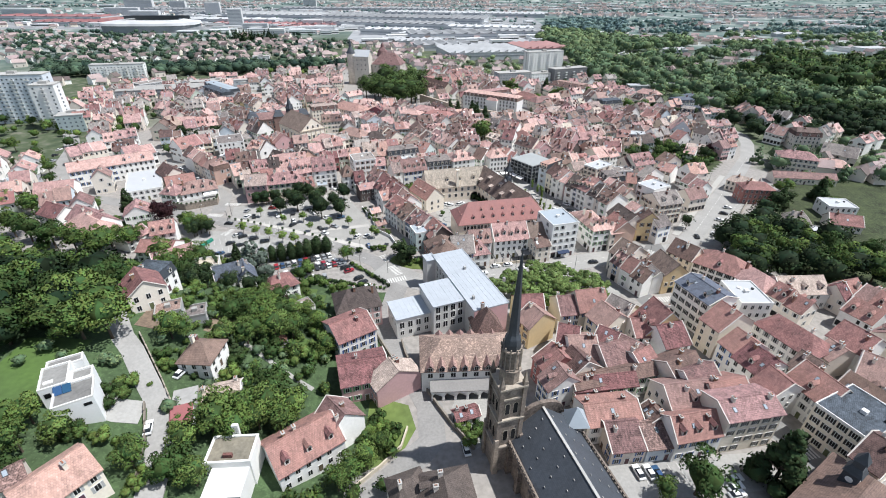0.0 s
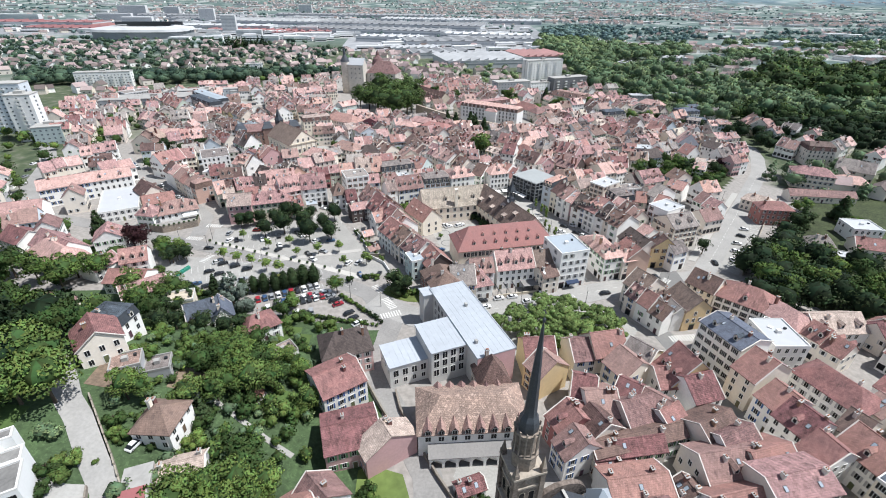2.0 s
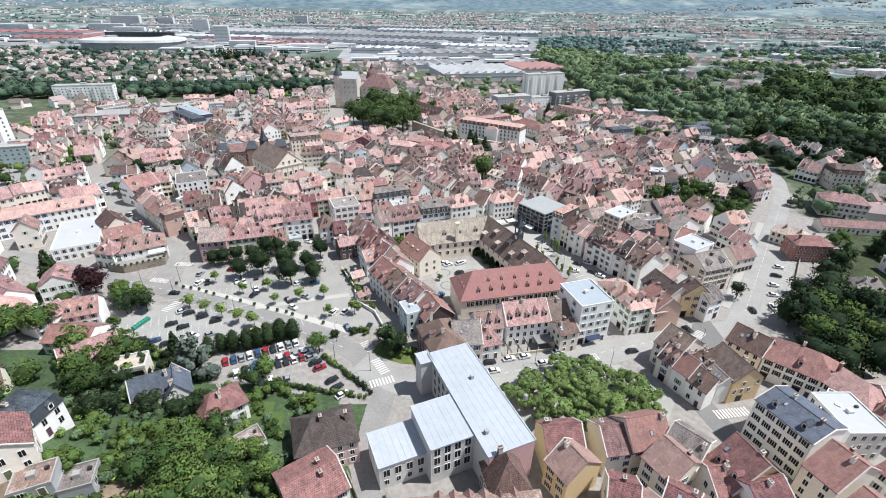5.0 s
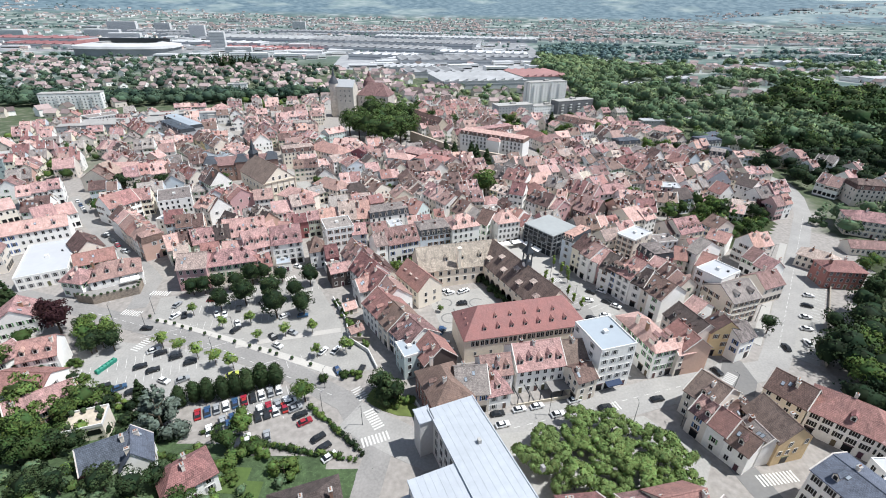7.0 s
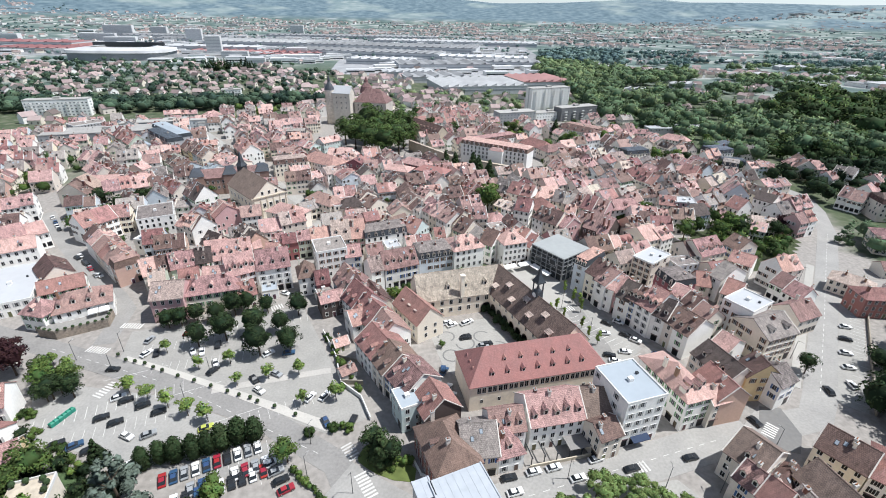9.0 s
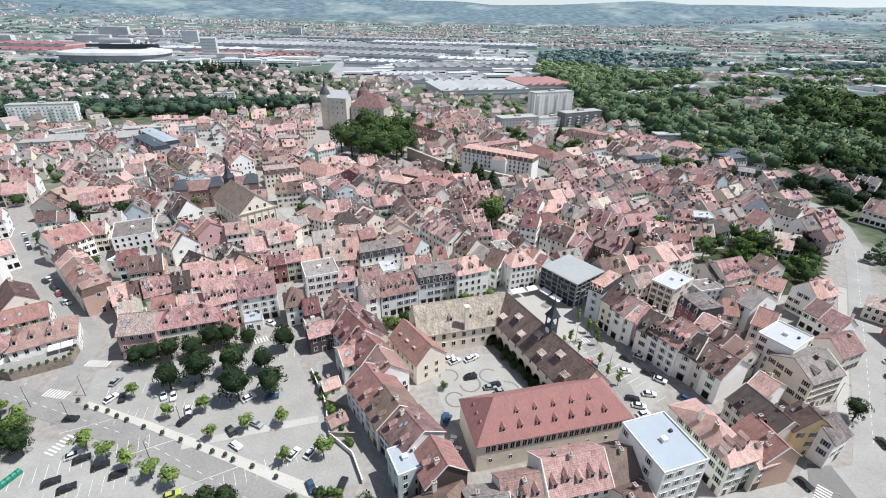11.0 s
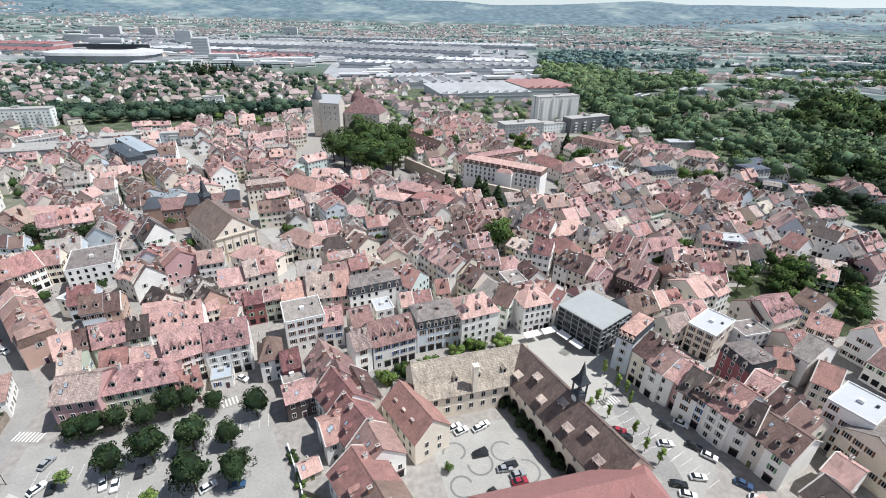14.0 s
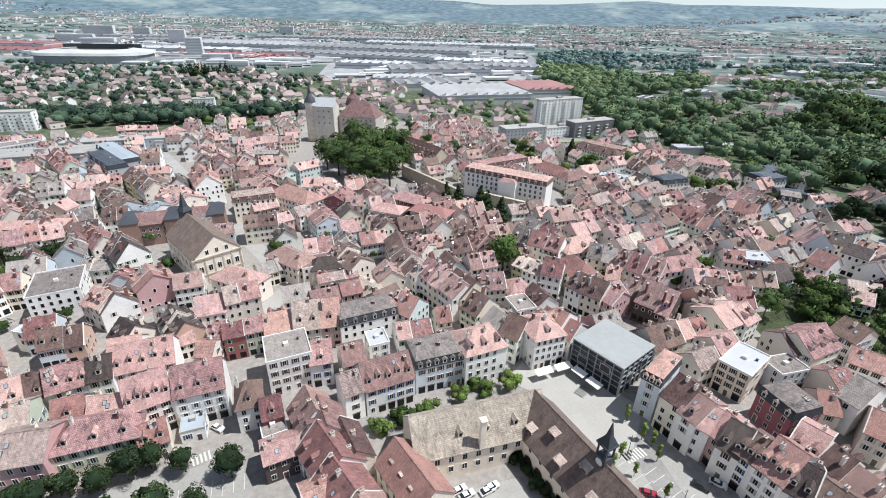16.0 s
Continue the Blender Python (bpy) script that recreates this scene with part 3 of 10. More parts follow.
def house_roof(L, W, he, hr, shape, roof):
    """The roof as one closed mesh in the house's own axes: the ridge along x."""
    b, o, t = Build(), 0.45, 0.22
    mats = [roof_mat(roof), CONCRETE if shape == "f" and he < 5 else WHITE]
    if shape == "g":
        drop = (hr - he) / (W / 2) * o
        b.prism([(-W / 2 - o, he - drop), (-W / 2 - o, he - drop + t), (-0.17, hr + t - 0.05), (-0.14, hr + t + 0.12), (0.14, hr + t + 0.12), (0.17, hr + t - 0.05),
                 (W / 2 + o, he - drop + t), (W / 2 + o, he - drop), (0, hr)][::-1], -L / 2 - 0.25, L / 2 + 0.25)
    elif shape == "h":
        i = min(0.4 * W, L / 2 - 0.2)
        x, y = L / 2 + o, W / 2 + o
        low = [(-x, -y), (x, -y), (x, y), (-x, y)]
        v = [(*p, he - 0.25) for p in low] + [(*p, he - 0.05) for p in low] + [(-L / 2 + i, 0, hr), (L / 2 - i, 0, hr)]
        b.add(v, [(3, 2, 1, 0), (0, 1, 5, 4), (1, 2, 6, 5), (2, 3, 7, 6), (3, 0, 4, 7), (4, 5, 9, 8), (6, 7, 8, 9), (5, 6, 9), (7, 4, 8)])
    elif shape == "m":
        x, y, k = L / 2 + 0.2, W / 2 + 0.2, 0.9
        zt = he + 2.6
        b.box(-x, -y, he - 0.1, x, y, zt, 2, taper=(k * 0.4, k))
        mats.append(SLATE if roof in "SGLO" else roof_mat("B"))
        x, y = x - k * 0.4 + 0.15, y - k + 0.15
        low = [(-x, -y), (x, -y), (x, y), (-x, y)]
        v = [(*p, zt) for p in low] + [(*p, zt + 0.15) for p in low] + [(-x + 2, 0, max(hr, zt + 1)), (x - 2, 0, max(hr, zt + 1))]
        b.add(v, [(3, 2, 1, 0), (0, 1, 5, 4), (1, 2, 6, 5), (2, 3, 7, 6), (3, 0, 4, 7), (4, 5, 9, 8), (6, 7, 8, 9), (5, 6, 9), (7, 4, 8)])
    else:
        x, y = L / 2, W / 2
        b.box(-x + 0.2, -y + 0.2, he - 0.2, x - 0.2, y - 0.2, he + 0.05)
        for x0, y0, x1, y1 in ((-x - .05, -y - .05, x + .05, -y + .2), (-x - .05, y - .2, x + .05, y + .05), (-x - .05, -y + .2, -x + .2, y - .2), (x - .2, -y + .2, x + .05, y - .2)):
            b.box(x0, y0, he - 0.25, x1, y1, he + 0.45, 1)
        b.box(-0.8, -0.6, he, 0.6, 0.7, he + 1.1, 1).box(L * 0.25, W * 0.1, he, L * 0.25 + 0.7, W * 0.1 + 0.7, he + 0.7, 2)
        mats.append(METAL)
    return b.done("roof", mats)


CLEAR = []    # outlines that stay free of houses
STREETS = []  # lines of points and widths that stay free of houses


def street_near(px, py, room):
    for pts, width in STREETS:
        for (ax, ay), (bx, by) in zip(pts, pts[1:]):
            d = (bx - ax) ** 2 + (by - ay) ** 2
            t = max(0.0, min(1.0, ((px - ax) * (bx - ax) + (py - ay) * (by - ay)) / d))
            if math.hypot(px - ax - t * (bx - ax), py - ay - t * (by - ay)) < width / 2 + room:
                return True
    return False


def infill(outline, yaw, pitch, seed, walls, roofs):
    """Closes the gaps of a quarter with plain houses on its own grid, where no house, street or square stands."""
    dice = random.Random(seed)
    c, s = math.cos(radians(yaw)), math.sin(radians(yaw))
    reach = 460
    cx, cy = sum(p[0] for p in outline) / len(outline), sum(p[1] for p in outline) / len(outline)
    n = int(reach / pitch)
    for j in range(-n, n):
        for i in range(-n, n):
            u, v = (i + dice.uniform(-0.2, 0.2)) * pitch, (j + dice.uniform(-0.2, 0.2)) * pitch * 0.95
            x, y = cx + u * c - v * s, cy + u * s + v * c
            if not in_outline(x, y, outline) or any(in_outline(x, y, o) for o in CLEAR) or street_near(x, y, 6.0):
                continue
            turn = yaw + dice.choice([0, 0, 90])
            L, W = dice.uniform(9, 14), dice.uniform(9, 12)
            tc, ts = math.cos(radians(turn)), math.sin(radians(turn))
            spots = [(x + a * L / 2 * tc - b * W / 2 * ts, y + a * L / 2 * ts + b * W / 2 * tc) for a in (-0.8, 0, 0.8) for b in (-0.8, 0, 0.8)]
            if sum(inside(px, py, -1, 0) for px, py in spots) > 1:
                continue
            he = dice.uniform(7, 10)
            FILL.append((x, y, turn, L, W, he, he + W * dice.uniform(0.34, 0.46), dice.choice(walls), dice.choice(roofs)))


def inside(px, py, skip, height):
    for k, (x, y, yaw, L, W, he, *_) in enumerate(HOUSES + FILL if skip < 0 else HOUSES):
        if k == skip or abs(px - x) > 40 or abs(py - y) > 40 or he < height:
            continue
        c, s = math.cos(radians(yaw)), math.sin(radians(yaw))
        u, v = (px - x) * c + (py - y) * s, -(px - x) * s + (py - y) * c
        if abs(u) < L / 2 and abs(v) < W / 2:
            return True
    return False


TONES = {"P": "PPPOMH", "R": "RRHMPB", "B": "BBMXD", "D": "DDBX", "T": "TTYPO", "G": "GGTM", "O": "OOPPT", "M": "MMPBR", "S": "SG", "L": "LG", "X": "XB", "H": "HR", "Y": "YT", "W": "WL", "K": "KB"}


JOINED = {"wall": Build(), "roof": Build(), "pane": Build()}
WALL_CODES, ROOF_CODES = sorted(WALLS), sorted(ROOFS)


def terrace(x, y, yaw, L, W, he, hr, wall, roof, dormers, rnd, single):
    """A gabled old house of one or more bays: each bay has its own height, plaster and tiles, with chimneys, roof windows and dormers.
    Houses further off, past counting, go into the joined meshes."""
    base = ground_z(x, y)
    place = pose(x, y, base, 0, 0, yaw)
    n = max(1, round(L / rnd.uniform(6.0, 9.0)))
    h = None
    if single:
        label = f"{WALL_WORDS[wall]} {'terrace' if L > 15 else 'house'} with a gabled {ROOF_WORDS[roof]} roof"
        h = thing("house", x, y, base, yaw, label, "house", "town houses")
    cuts = [0.0] + sorted((i + rnd.uniform(-0.2, 0.2)) / n for i in range(1, n)) + [1.0]
    edge = len(ROOF_CODES)
    for i in range(n):
        x0, x1 = (cuts[i] - 0.5) * L, (cuts[i + 1] - 0.5) * L
        w_ = wall if i == 0 or rnd.random() < 0.4 else rnd.choice("wwwwccbbplysg")
        r_ = roof if i == 0 or rnd.random() < 0.35 else rnd.choice(TONES[roof])
        dz = rnd.uniform(-0.9, 0.9) if n > 1 else 0.0
        e, r, o = he + dz, hr + dz + rnd.uniform(-0.3, 0.4), 0.4
        drop = (r - e) / (W / 2) * o
        slope = math.atan2(r - e, W / 2)
        m0 = None if single else place
        wb, rb, pb = (Build(), Build(), Build()) if single else (JOINED["wall"], JOINED["roof"], JOINED["pane"])
        wi, ri = (0, 0) if single else (WALL_CODES.index(w_), ROOF_CODES.index(r_))
        wb.prism([(-W / 2, -1.5), (W / 2, -1.5), (W / 2, e), (0, r), (-W / 2, e)], x0, x1, wi, m0)
        rb.prism([(-W / 2 - o, e - drop), (-W / 2 - o, e - drop + .2), (0, r + .22), (W / 2 + o, e - drop + .2), (W / 2 + o, e - drop), (0, r)][::-1],
                 x0 - (0.25 if i == 0 else 0), x1 + (0.25 if i == n - 1 else 0), ri, m0)
        bay = top = None
        if single:
            bay = put("wall", wb.done("wall", [wall_mat(w_)]), h)
            top = put("roof", rb.done("roof", [roof_mat(r_)]), h)
        if rnd.random() < 0.5:   # a pale party wall or verge along one end of the bay
            u = x1 + (0.25 if i == n - 1 else 0)
            outline = [(-W / 2 - o, e - drop + .1), (-W / 2 - o, e - drop + .34), (0, r + .38), (W / 2 + o, e - drop + .34), (W / 2 + o, e - drop + .1), (0, r + .1)][::-1]
            if single:
                part("verge", Build().prism(outline, u - 0.3, u + 0.03), [VERGE], top)
            else:
                rb.prism(outline, u - 0.3, u + 0.03, edge, m0)
        for _ in range(rnd.choice([1, 1, 2]) if single else rnd.choice([1, 1, 2, 2, 3])):
            u, v, up = rnd.uniform(x0 + 0.6, x1 - 0.6), rnd.uniform(-0.3, 0.3) * W, rnd.uniform(0.7, 1.5)
            z = r - abs(v) * math.tan(slope)
            a, c, zt = rnd.uniform(0.25, 0.4), rnd.uniform(0.35, 0.7), max(z + up, r + 0.5)
            if single:
                put("chimney", rnd.choice(CHIMNEYS), top, Matrix.Translation((u, v, zt - 1.45)))
                continue
            rb.box(u - a, v - c, z - 0.8, u + a, v + c, zt, edge + rnd.choice([1, 1, 2]), m0)
            rb.box(u - a - .07, v - c - .07, zt, u + a + .07, v + c + .07, zt + .12, edge + 2, m0)
        for sgn in (-1, 1):
            for _ in range(rnd.choice([0, 0, 1] if single else [0, 0, 1, 1, 2])):   # roof windows
                fr, u = rnd.uniform(0.2, 0.75), rnd.uniform(x0 + 0.8, max(x0 + 0.9, x1 - 0.8))
                m = Matrix.Translation((u, sgn * W / 2 * fr, e + (r - e) * (1 - fr) + 0.24)) @ Matrix.Rotation(-sgn * slope, 4, "X")
                if single:
                    put("skylight", SKYLIGHT, top, m)
                else:
                    rb.box(-0.42, -0.6, -0.02, 0.42, 0.6, 0.1, edge + 3, place @ m)
            count = rnd.choice([0, 1, 2]) if dormers or rnd.random() < 0.35 else 0
            for k in range(count):
                u, fr = x0 + (k + 0.5) * (x1 - x0) / count, 0.72
                m = Matrix.Translation((u, sgn * W / 2 * fr, e + (r - e) * (1 - fr) + 0.15)) @ Matrix.Rotation(0 if sgn < 0 else math.pi, 4, "Z")
                if single:
                    if r_ not in DORMERS:
                        DORMERS[r_] = dormer_mesh(r_)
                    put("dormer", DORMERS[r_], top, m)
                    continue
                m = place @ m
                rb.box(-0.6, 0, -0.5, 0.6, 1.9, 1.25, edge + rnd.choice([0, 4]), m)
                rb.prism([(-0.8, 1.15), (0, 1.8), (0.8, 1.15), (0.8, 1.32), (0, 2.0), (-0.8, 1.32)][::-1], -0.2, 2.3, ri, m @ Matrix.Rotation(math.pi / 2, 4, "Z"))
                rb.box(-0.38, -0.03, 0.15, 0.38, 0.0, 1.1, edge + 5, m)
        # windows on the sides that the path can see
        lid = rnd.choice([None, None, 2, 3, 4])
        for turn, u0, u1, off in ((0, x0, x1, W / 2), (180, -x1, -x0, W / 2), (90, -W / 2, W / 2, x1 if i == n - 1 else None), (270, -W / 2, W / 2, -x0 if i == 0 else None)):
            if off is None:
                continue
            a = radians(yaw + turn - 90)
            if math.cos(a) * -x + math.sin(a) * (min(157, y - 60) - y) < 0:
                continue
            cols, floors = max(1, int((u1 - u0) / 2.3)), max(1, int(e / 2.9))
            for c in range(cols):
                for f in range(floors):
                    if rnd.random() < (0.4 if turn in (90, 270) else 0.06):
                        continue
                    m = Matrix.Rotation(radians(turn), 4, "Z") @ Matrix.Translation((u0 + (c + 0.5) * (u1 - u0) / cols, -off, (f + 0.55) * e / floors))
                    m = m if single else place @ m
                    if f == 0 and y < 345 and turn in (0, 180):
                        pb.box(-0.95, -0.05, -1.2, 0.95, 0, 0.9, 1, m)
                        continue
                    pb.box(-0.58, -0.07, -0.85, 0.58, 0, 0.85, 0, m).box(-0.44, -0.085, -0.72, 0.44, -0.06, 0.72, 1, m)
                    if lid:
                        pb.box(-1.02, -0.06, -0.8, -0.6, 0, 0.8, lid, m).box(0.6, -0.06, -0.8, 1.02, 0, 0.8, lid, m)
        if single and pb.v:
            tagged(put("window_rank", pb.done("window_rank", PANE_MATS), bay), kind="stuff")
    return h


VERGE = material("verge_plaster", (0.60, 0.56, 0.51), 0.9, 0.3, 1.5, 0.2)
PANE_MATS = [WHITE, GLASS, SHUTTERS["e"], SHUTTERS["b"], SHUTTERS["g"]]


def build_house(k, rnd):
    x, y, yaw, L, W, he, hr, wall, roof, shape, dormers, shutters = HOUSES[k]
    if shape == "g" and (y > 283 or k >= NAMED):
        return terrace(x, y, yaw, L, W, he, hr, wall, roof, dormers, rnd, y < SINGLE)
    z = min(ground_z(x + dx, y + dy) for dx in (-5, 5) for dy in (-5, 5))
    base = max(ground_z(x, y), z)
    label = f"{WALL_WORDS[wall]} {'block' if shape == 'f' else 'house'} with a {SHAPES[shape]} {ROOF_WORDS[roof]} roof".replace("flat white flat", "flat white")
    h = thing("flat_roofed_block" if shape == "f" else "house", x, y, base, yaw, label, "block" if shape == "f" else "house", "town blocks" if shape == "f" else "town houses")
    b = Build()
    if shape == "g":
        b.prism([(-W / 2, z - base - 1), (W / 2, z - base - 1), (W / 2, he), (0, hr), (-W / 2, he)], -L / 2, L / 2)
    else:
        b.box(-L / 2, -W / 2, z - base - 1, L / 2, W / 2, he)
    walls = put("wall", b.done("wall", [wall_mat(wall)]), h)
    top = put("roof", house_roof(L, W, he, hr, shape, roof), h)
    far = y > 283 or k >= NAMED
    if shape == "g" and y < 240:
        for u in (-L / 2 - 0.22, L / 2 + 0.22):
            if rnd.random() < 0.5:
                drop = (hr - he) / (W / 2) * 0.45
                part("verge", Build().prism([(-W / 2 - .46, he - drop + .12), (-W / 2 - .46, he - drop + .36), (0, hr + .42), (W / 2 + .46, he - drop + .36), (W / 2 + .46, he - drop + .12), (0, hr + .16)][::-1], u - 0.14, u + 0.14), [VERGE], top)
    joined = Build() if far else None
    # windows on the sides that can be seen from the camera's line
    c, s = math.cos(radians(yaw)), math.sin(radians(yaw))
    storeys = max(1, round((he - 0.5) / 2.9))
    step_z = he / storeys
    pick = shutters if shutters != "n" else rnd.choice(["n", "n", "e", "b", "g", "e", "u"])
    for turn, span, off in ((0, L, W / 2), (180, L, W / 2), (90, W, L / 2), (270, W, L / 2)):
        # outward normal of the side
        a = radians(yaw + turn - 90)
        nx_, ny_ = math.cos(a), math.sin(a)
        fx, fy = x + nx_ * off, y + ny_ * off
        if max(nx_ * (0 - fx) + ny_ * (cy - fy) for cy in (min(157, max(0, fy - 70)), min(157, max(0, fy - 260)))) < 3:
            continue
        gap = rnd.uniform(2.15, 2.6) if pick in "nw" else 2.6
        count = int((span - 0.8) / gap)
        if count < 1 or (turn in (90, 270) and shape == "g" and rnd.random() < 0.45):
            continue
        rot = Matrix.Rotation(radians(turn), 4, "Z")
        for i in range(count):
            u = (i - (count - 1) / 2) * (span - 0.6) / count
            wx, wy = fx - ny_ * u, fy + nx_ * u
            if inside(wx + nx_ * 0.9, wy + ny_ * 0.9, k, he * 0.7):
                continue
            for fl in range(storeys):
                if far and fl == 0:
                    continue
                if rnd.random() < (0.35 if turn in (90, 270) else 0.05):
                    continue
                kind = pick
                if fl == 0 and he > 7 and 150 < y < 330 and abs(x) < 130:
                    kind = rnd.choice(["shop", "shop", "door", "n"])
                elif fl == 0 and i == count // 2:
                    kind = "door"
                zc = fl * step_z + (1.35 if kind in ("shop", "door") else step_z * 0.55)
                m = rot @ Matrix.Translation((u, -off, zc))
                if far:
                    joined.box(-0.62, -0.06, -0.85, 0.62, 0.05, 0.85, 0, m).box(-0.48, -0.08, -0.72, 0.48, 0, 0.72, 1, m)
                    continue
                put("door" if kind == "door" else "window", WINDOWS[kind], walls, m)
    if far and joined.v:
        tagged(put("window_rank", joined.done("window_rank", [WHITE, GLASS]), walls), kind="stuff")
    # dormers and chimneys
    if shape != "f":
        side = -1 if (math.sin(a0 := radians(yaw - 90)) * (min(157, max(0, y - 100)) - y) + math.cos(a0) * (0 - x)) > 0 else 1
        if roof not in DORMERS:
            DORMERS[roof] = dormer_mesh(roof)
        rot = Matrix.Rotation(0 if side < 0 else math.pi, 4, "Z")
        for i in range(dormers):
            u = (i - (dormers - 1) / 2) * L / dormers
            if shape == "m":
                m = rot @ Matrix.Translation((u * -side, -W / 2 - 0.05, he + 0.35))
            else:
                fr = 0.78 if i % 2 == 0 or dormers < 4 else 0.7
                m = rot @ Matrix.Translation((u * -side, -W / 2 * fr, he + (hr - he) * (1 - fr) + 0.25))
            put("dormer", DORMERS[roof], top, m)
        for i in range(rnd.choice([1, 1, 2, 2]) if not far else 1):
            u, v = rnd.uniform(-0.42, 0.42) * L, rnd.choice((-1, 1)) * rnd.uniform(0.03, 0.16) * W
            put("chimney", rnd.choice(CHIMNEYS), top, Matrix.Translation((u, v, hr - abs(v) / (W / 2) * (hr - he) + 0.2)))
        if not far and shape == "g" and rnd.random() < 0.45:
            slope = math.atan2(hr - he, W / 2)
            for i in range(rnd.choice([1, 2])):
                u, fr = rnd.uniform(-0.35, 0.35) * L, rnd.uniform(0.25, 0.6)
                put("skylight", SKYLIGHT, top, rot @ Matrix.Translation((u, -W / 2 * fr, he + (hr - he) * (1 - fr) + 0.26)) @ Matrix.Rotation(slope, 4, "X"))
    return h


# ---- landmarks ----
def part(name, b, mats, parent, label="", m=None, smooth=False):
    return put(name, b.done(name, mats, smooth), parent, m, label)


def row_windows(h, m, count, gap, zs, kind="n", scale=1.0, name="window"):
    for i in range(count):
        for z in zs:
            put(name, WINDOWS[kind], h, m @ Matrix.Translation(((i - (count - 1) / 2) * gap, 0, z)) @ Matrix.Scale(scale, 4))


def side(yaw, off):
    """The frame of a wall that faces the given way, off metres from the middle; the wall runs along x and faces -y."""
    return Matrix.Rotation(radians(yaw), 4, "Z") @ Matrix.Translation((0, -off, 0))


def arch_mesh(w, hgt):
    b = Build()
    pts = [(-w / 2, 0)] + [(-w / 2 * math.cos(math.pi * i / 10), hgt - w / 2 + w / 2 * math.sin(math.pi * i / 10)) for i in range(11)] + [(w / 2, 0)]
    n = len(pts)
    b.add([(x, -0.05, z) for x, z in pts], [tuple(range(n))[::-1], tuple(range(n))], 0)
    out = [(x * 1.14, z * 1.06) for x, z in pts]
    b.add([(x, -0.1, z) for x, z in pts] + [(x, -0.1, z) for x, z in out], [(i, i + 1, n + i + 1, n + i) for i in range(n - 1)], 1)
    # flat dark face on the wall: the opening's shade put into its colour
    return b.done("arch", [material("opening_shade", (0.02, 0.02, 0.02), 0.9), STONE])


def church():
    h = thing("church", 18.4, 74.5, 0, 14.6, "dark sandstone church with a tall slate spire and slate nave roof", "church")
    w = 2.75
    tower = part("tower", Build().box(-w - .45, -w - .45, -1, w + .45, w + .45, 9).box(-w - .22, -w - .22, 9, w + .22, w + .22, 18).box(-w, -w, 18, w, w, 28), [DARKSTONE], h, "weathered square bell tower")
    for z, e in ((9, 0.8), (18, 0.6), (24.5, 0.3), (28, 0.6)):
        part("cornice", Build().box(-w - e, -w - e, z - 0.25, w + e, w + e, z + 0.25), [material("grey_sandstone", (0.31, 0.265, 0.22), 0.9, 0.5, 1.2, 0.3, 0.3)], tower, "pale weathered string course")
    for sx in (-1, 1):
        for sy in (-1, 1):
            pier = part("corner_pier", Build().box(sx * w - 0.5, sy * w - 0.5, 0, sx * w + 0.5, sy * w + 0.5, 29.3), [DARKSTONE], h)
            part("pinnacle", Build().box(sx * w - 0.42, sy * w - 0.42, 29.3, sx * w + 0.42, sy * w + 0.42, 32, taper=(0.38, 0.38)), [DARKSTONE], pier)
            part("buttress", Build().box(sx * (w + .4) - 0.7, sy * (w + .4) - 0.7, -1, sx * (w + .4) + 0.7, sy * (w + .4) + 0.7, 12, taper=(0.25, 0.25)), [DARKSTONE], h)
    lantern = part("lantern", Build().lathe([(2.35, 28), (2.35, 31.5), (2.65, 31.7), (2.65, 32.1), (1.8, 32.1), (1.8, 37), (2.55, 37.1), (2.55, 37.5)], 8), [DARKSTONE], h, "open stone lantern with a ring of columns")
    for i in range(12):
        a = math.pi * i / 6
        part("column", Build().lathe([(0.24, 32), (0.17, 32.4), (0.17, 36.6), (0.24, 37)], 6), [material("grey_sandstone", (0.31, 0.265, 0.22))], lantern, "", Matrix.Translation((2.2 * math.cos(a), 2.2 * math.sin(a), 0)))
        part("finial", Build().box(-0.12, -0.12, 37.4, 0.12, 0.12, 38.4), [DARKSTONE], lantern, "", Matrix.Translation((2.4 * math.cos(a), 2.4 * math.sin(a), 0)))
    spire = Build()
    spire.lathe([(1.8, 37.3), (1.95, 39), (1.75, 40.2), (1.25, 41.2), (1.15, 42), (0.92, 48), (0.6, 54), (0.24, 60), (0.1, 61), (0.28, 61.3), (0.28, 61.7), (0.05, 62), (0.05, 64)], 8)
    spire.box(-0.05, -0.5, 63, 0.05, 0.5, 63.12)
    part("spire", spire, [SLATE], h, "slender dark slate spire")
    # belfry openings and the round window
    arch = arch_mesh(1.1, 3.4)
    for yaw in (0, 90, 270):
        for u in (-1.0, 1.0):
            put("belfry_opening", arch, tower, side(yaw, w + 0.02) @ Matrix.Translation((u, 0, 19.6)))
            put("belfry_opening", arch, tower, side(yaw, w + 0.27) @ Matrix.Translation((u, 0, 11)))
    ring = Build().lathe([(0.9, 0), (0.9, 0.2), (0.62, 0.25), (0.5, 0.1)], 16)
    for yaw in (0, 270):
        part("oculus", ring, [DARKSTONE], tower, "round window", side(yaw, w) @ Matrix.Translation((0, 0, 26.3)) @ Matrix.Rotation(math.pi / 2, 4, "X"))
    # nave, in its own turn
    nm = Matrix.Translation((0, 0, 0)) @ Matrix.Rotation(radians(-14.6), 4, "Z") @ Matrix.Translation((15.7, -22.2, 0)) @ Matrix.Rotation(radians(-75.4), 4, "Z")
    L, W, he, hr = 50, 17.5, 9.5, 16.3
    nave = Build().prism([(-W / 2, -1), (W / 2, -1), (W / 2, he), (0, hr), (-W / 2, he)], -L / 2, L / 2)
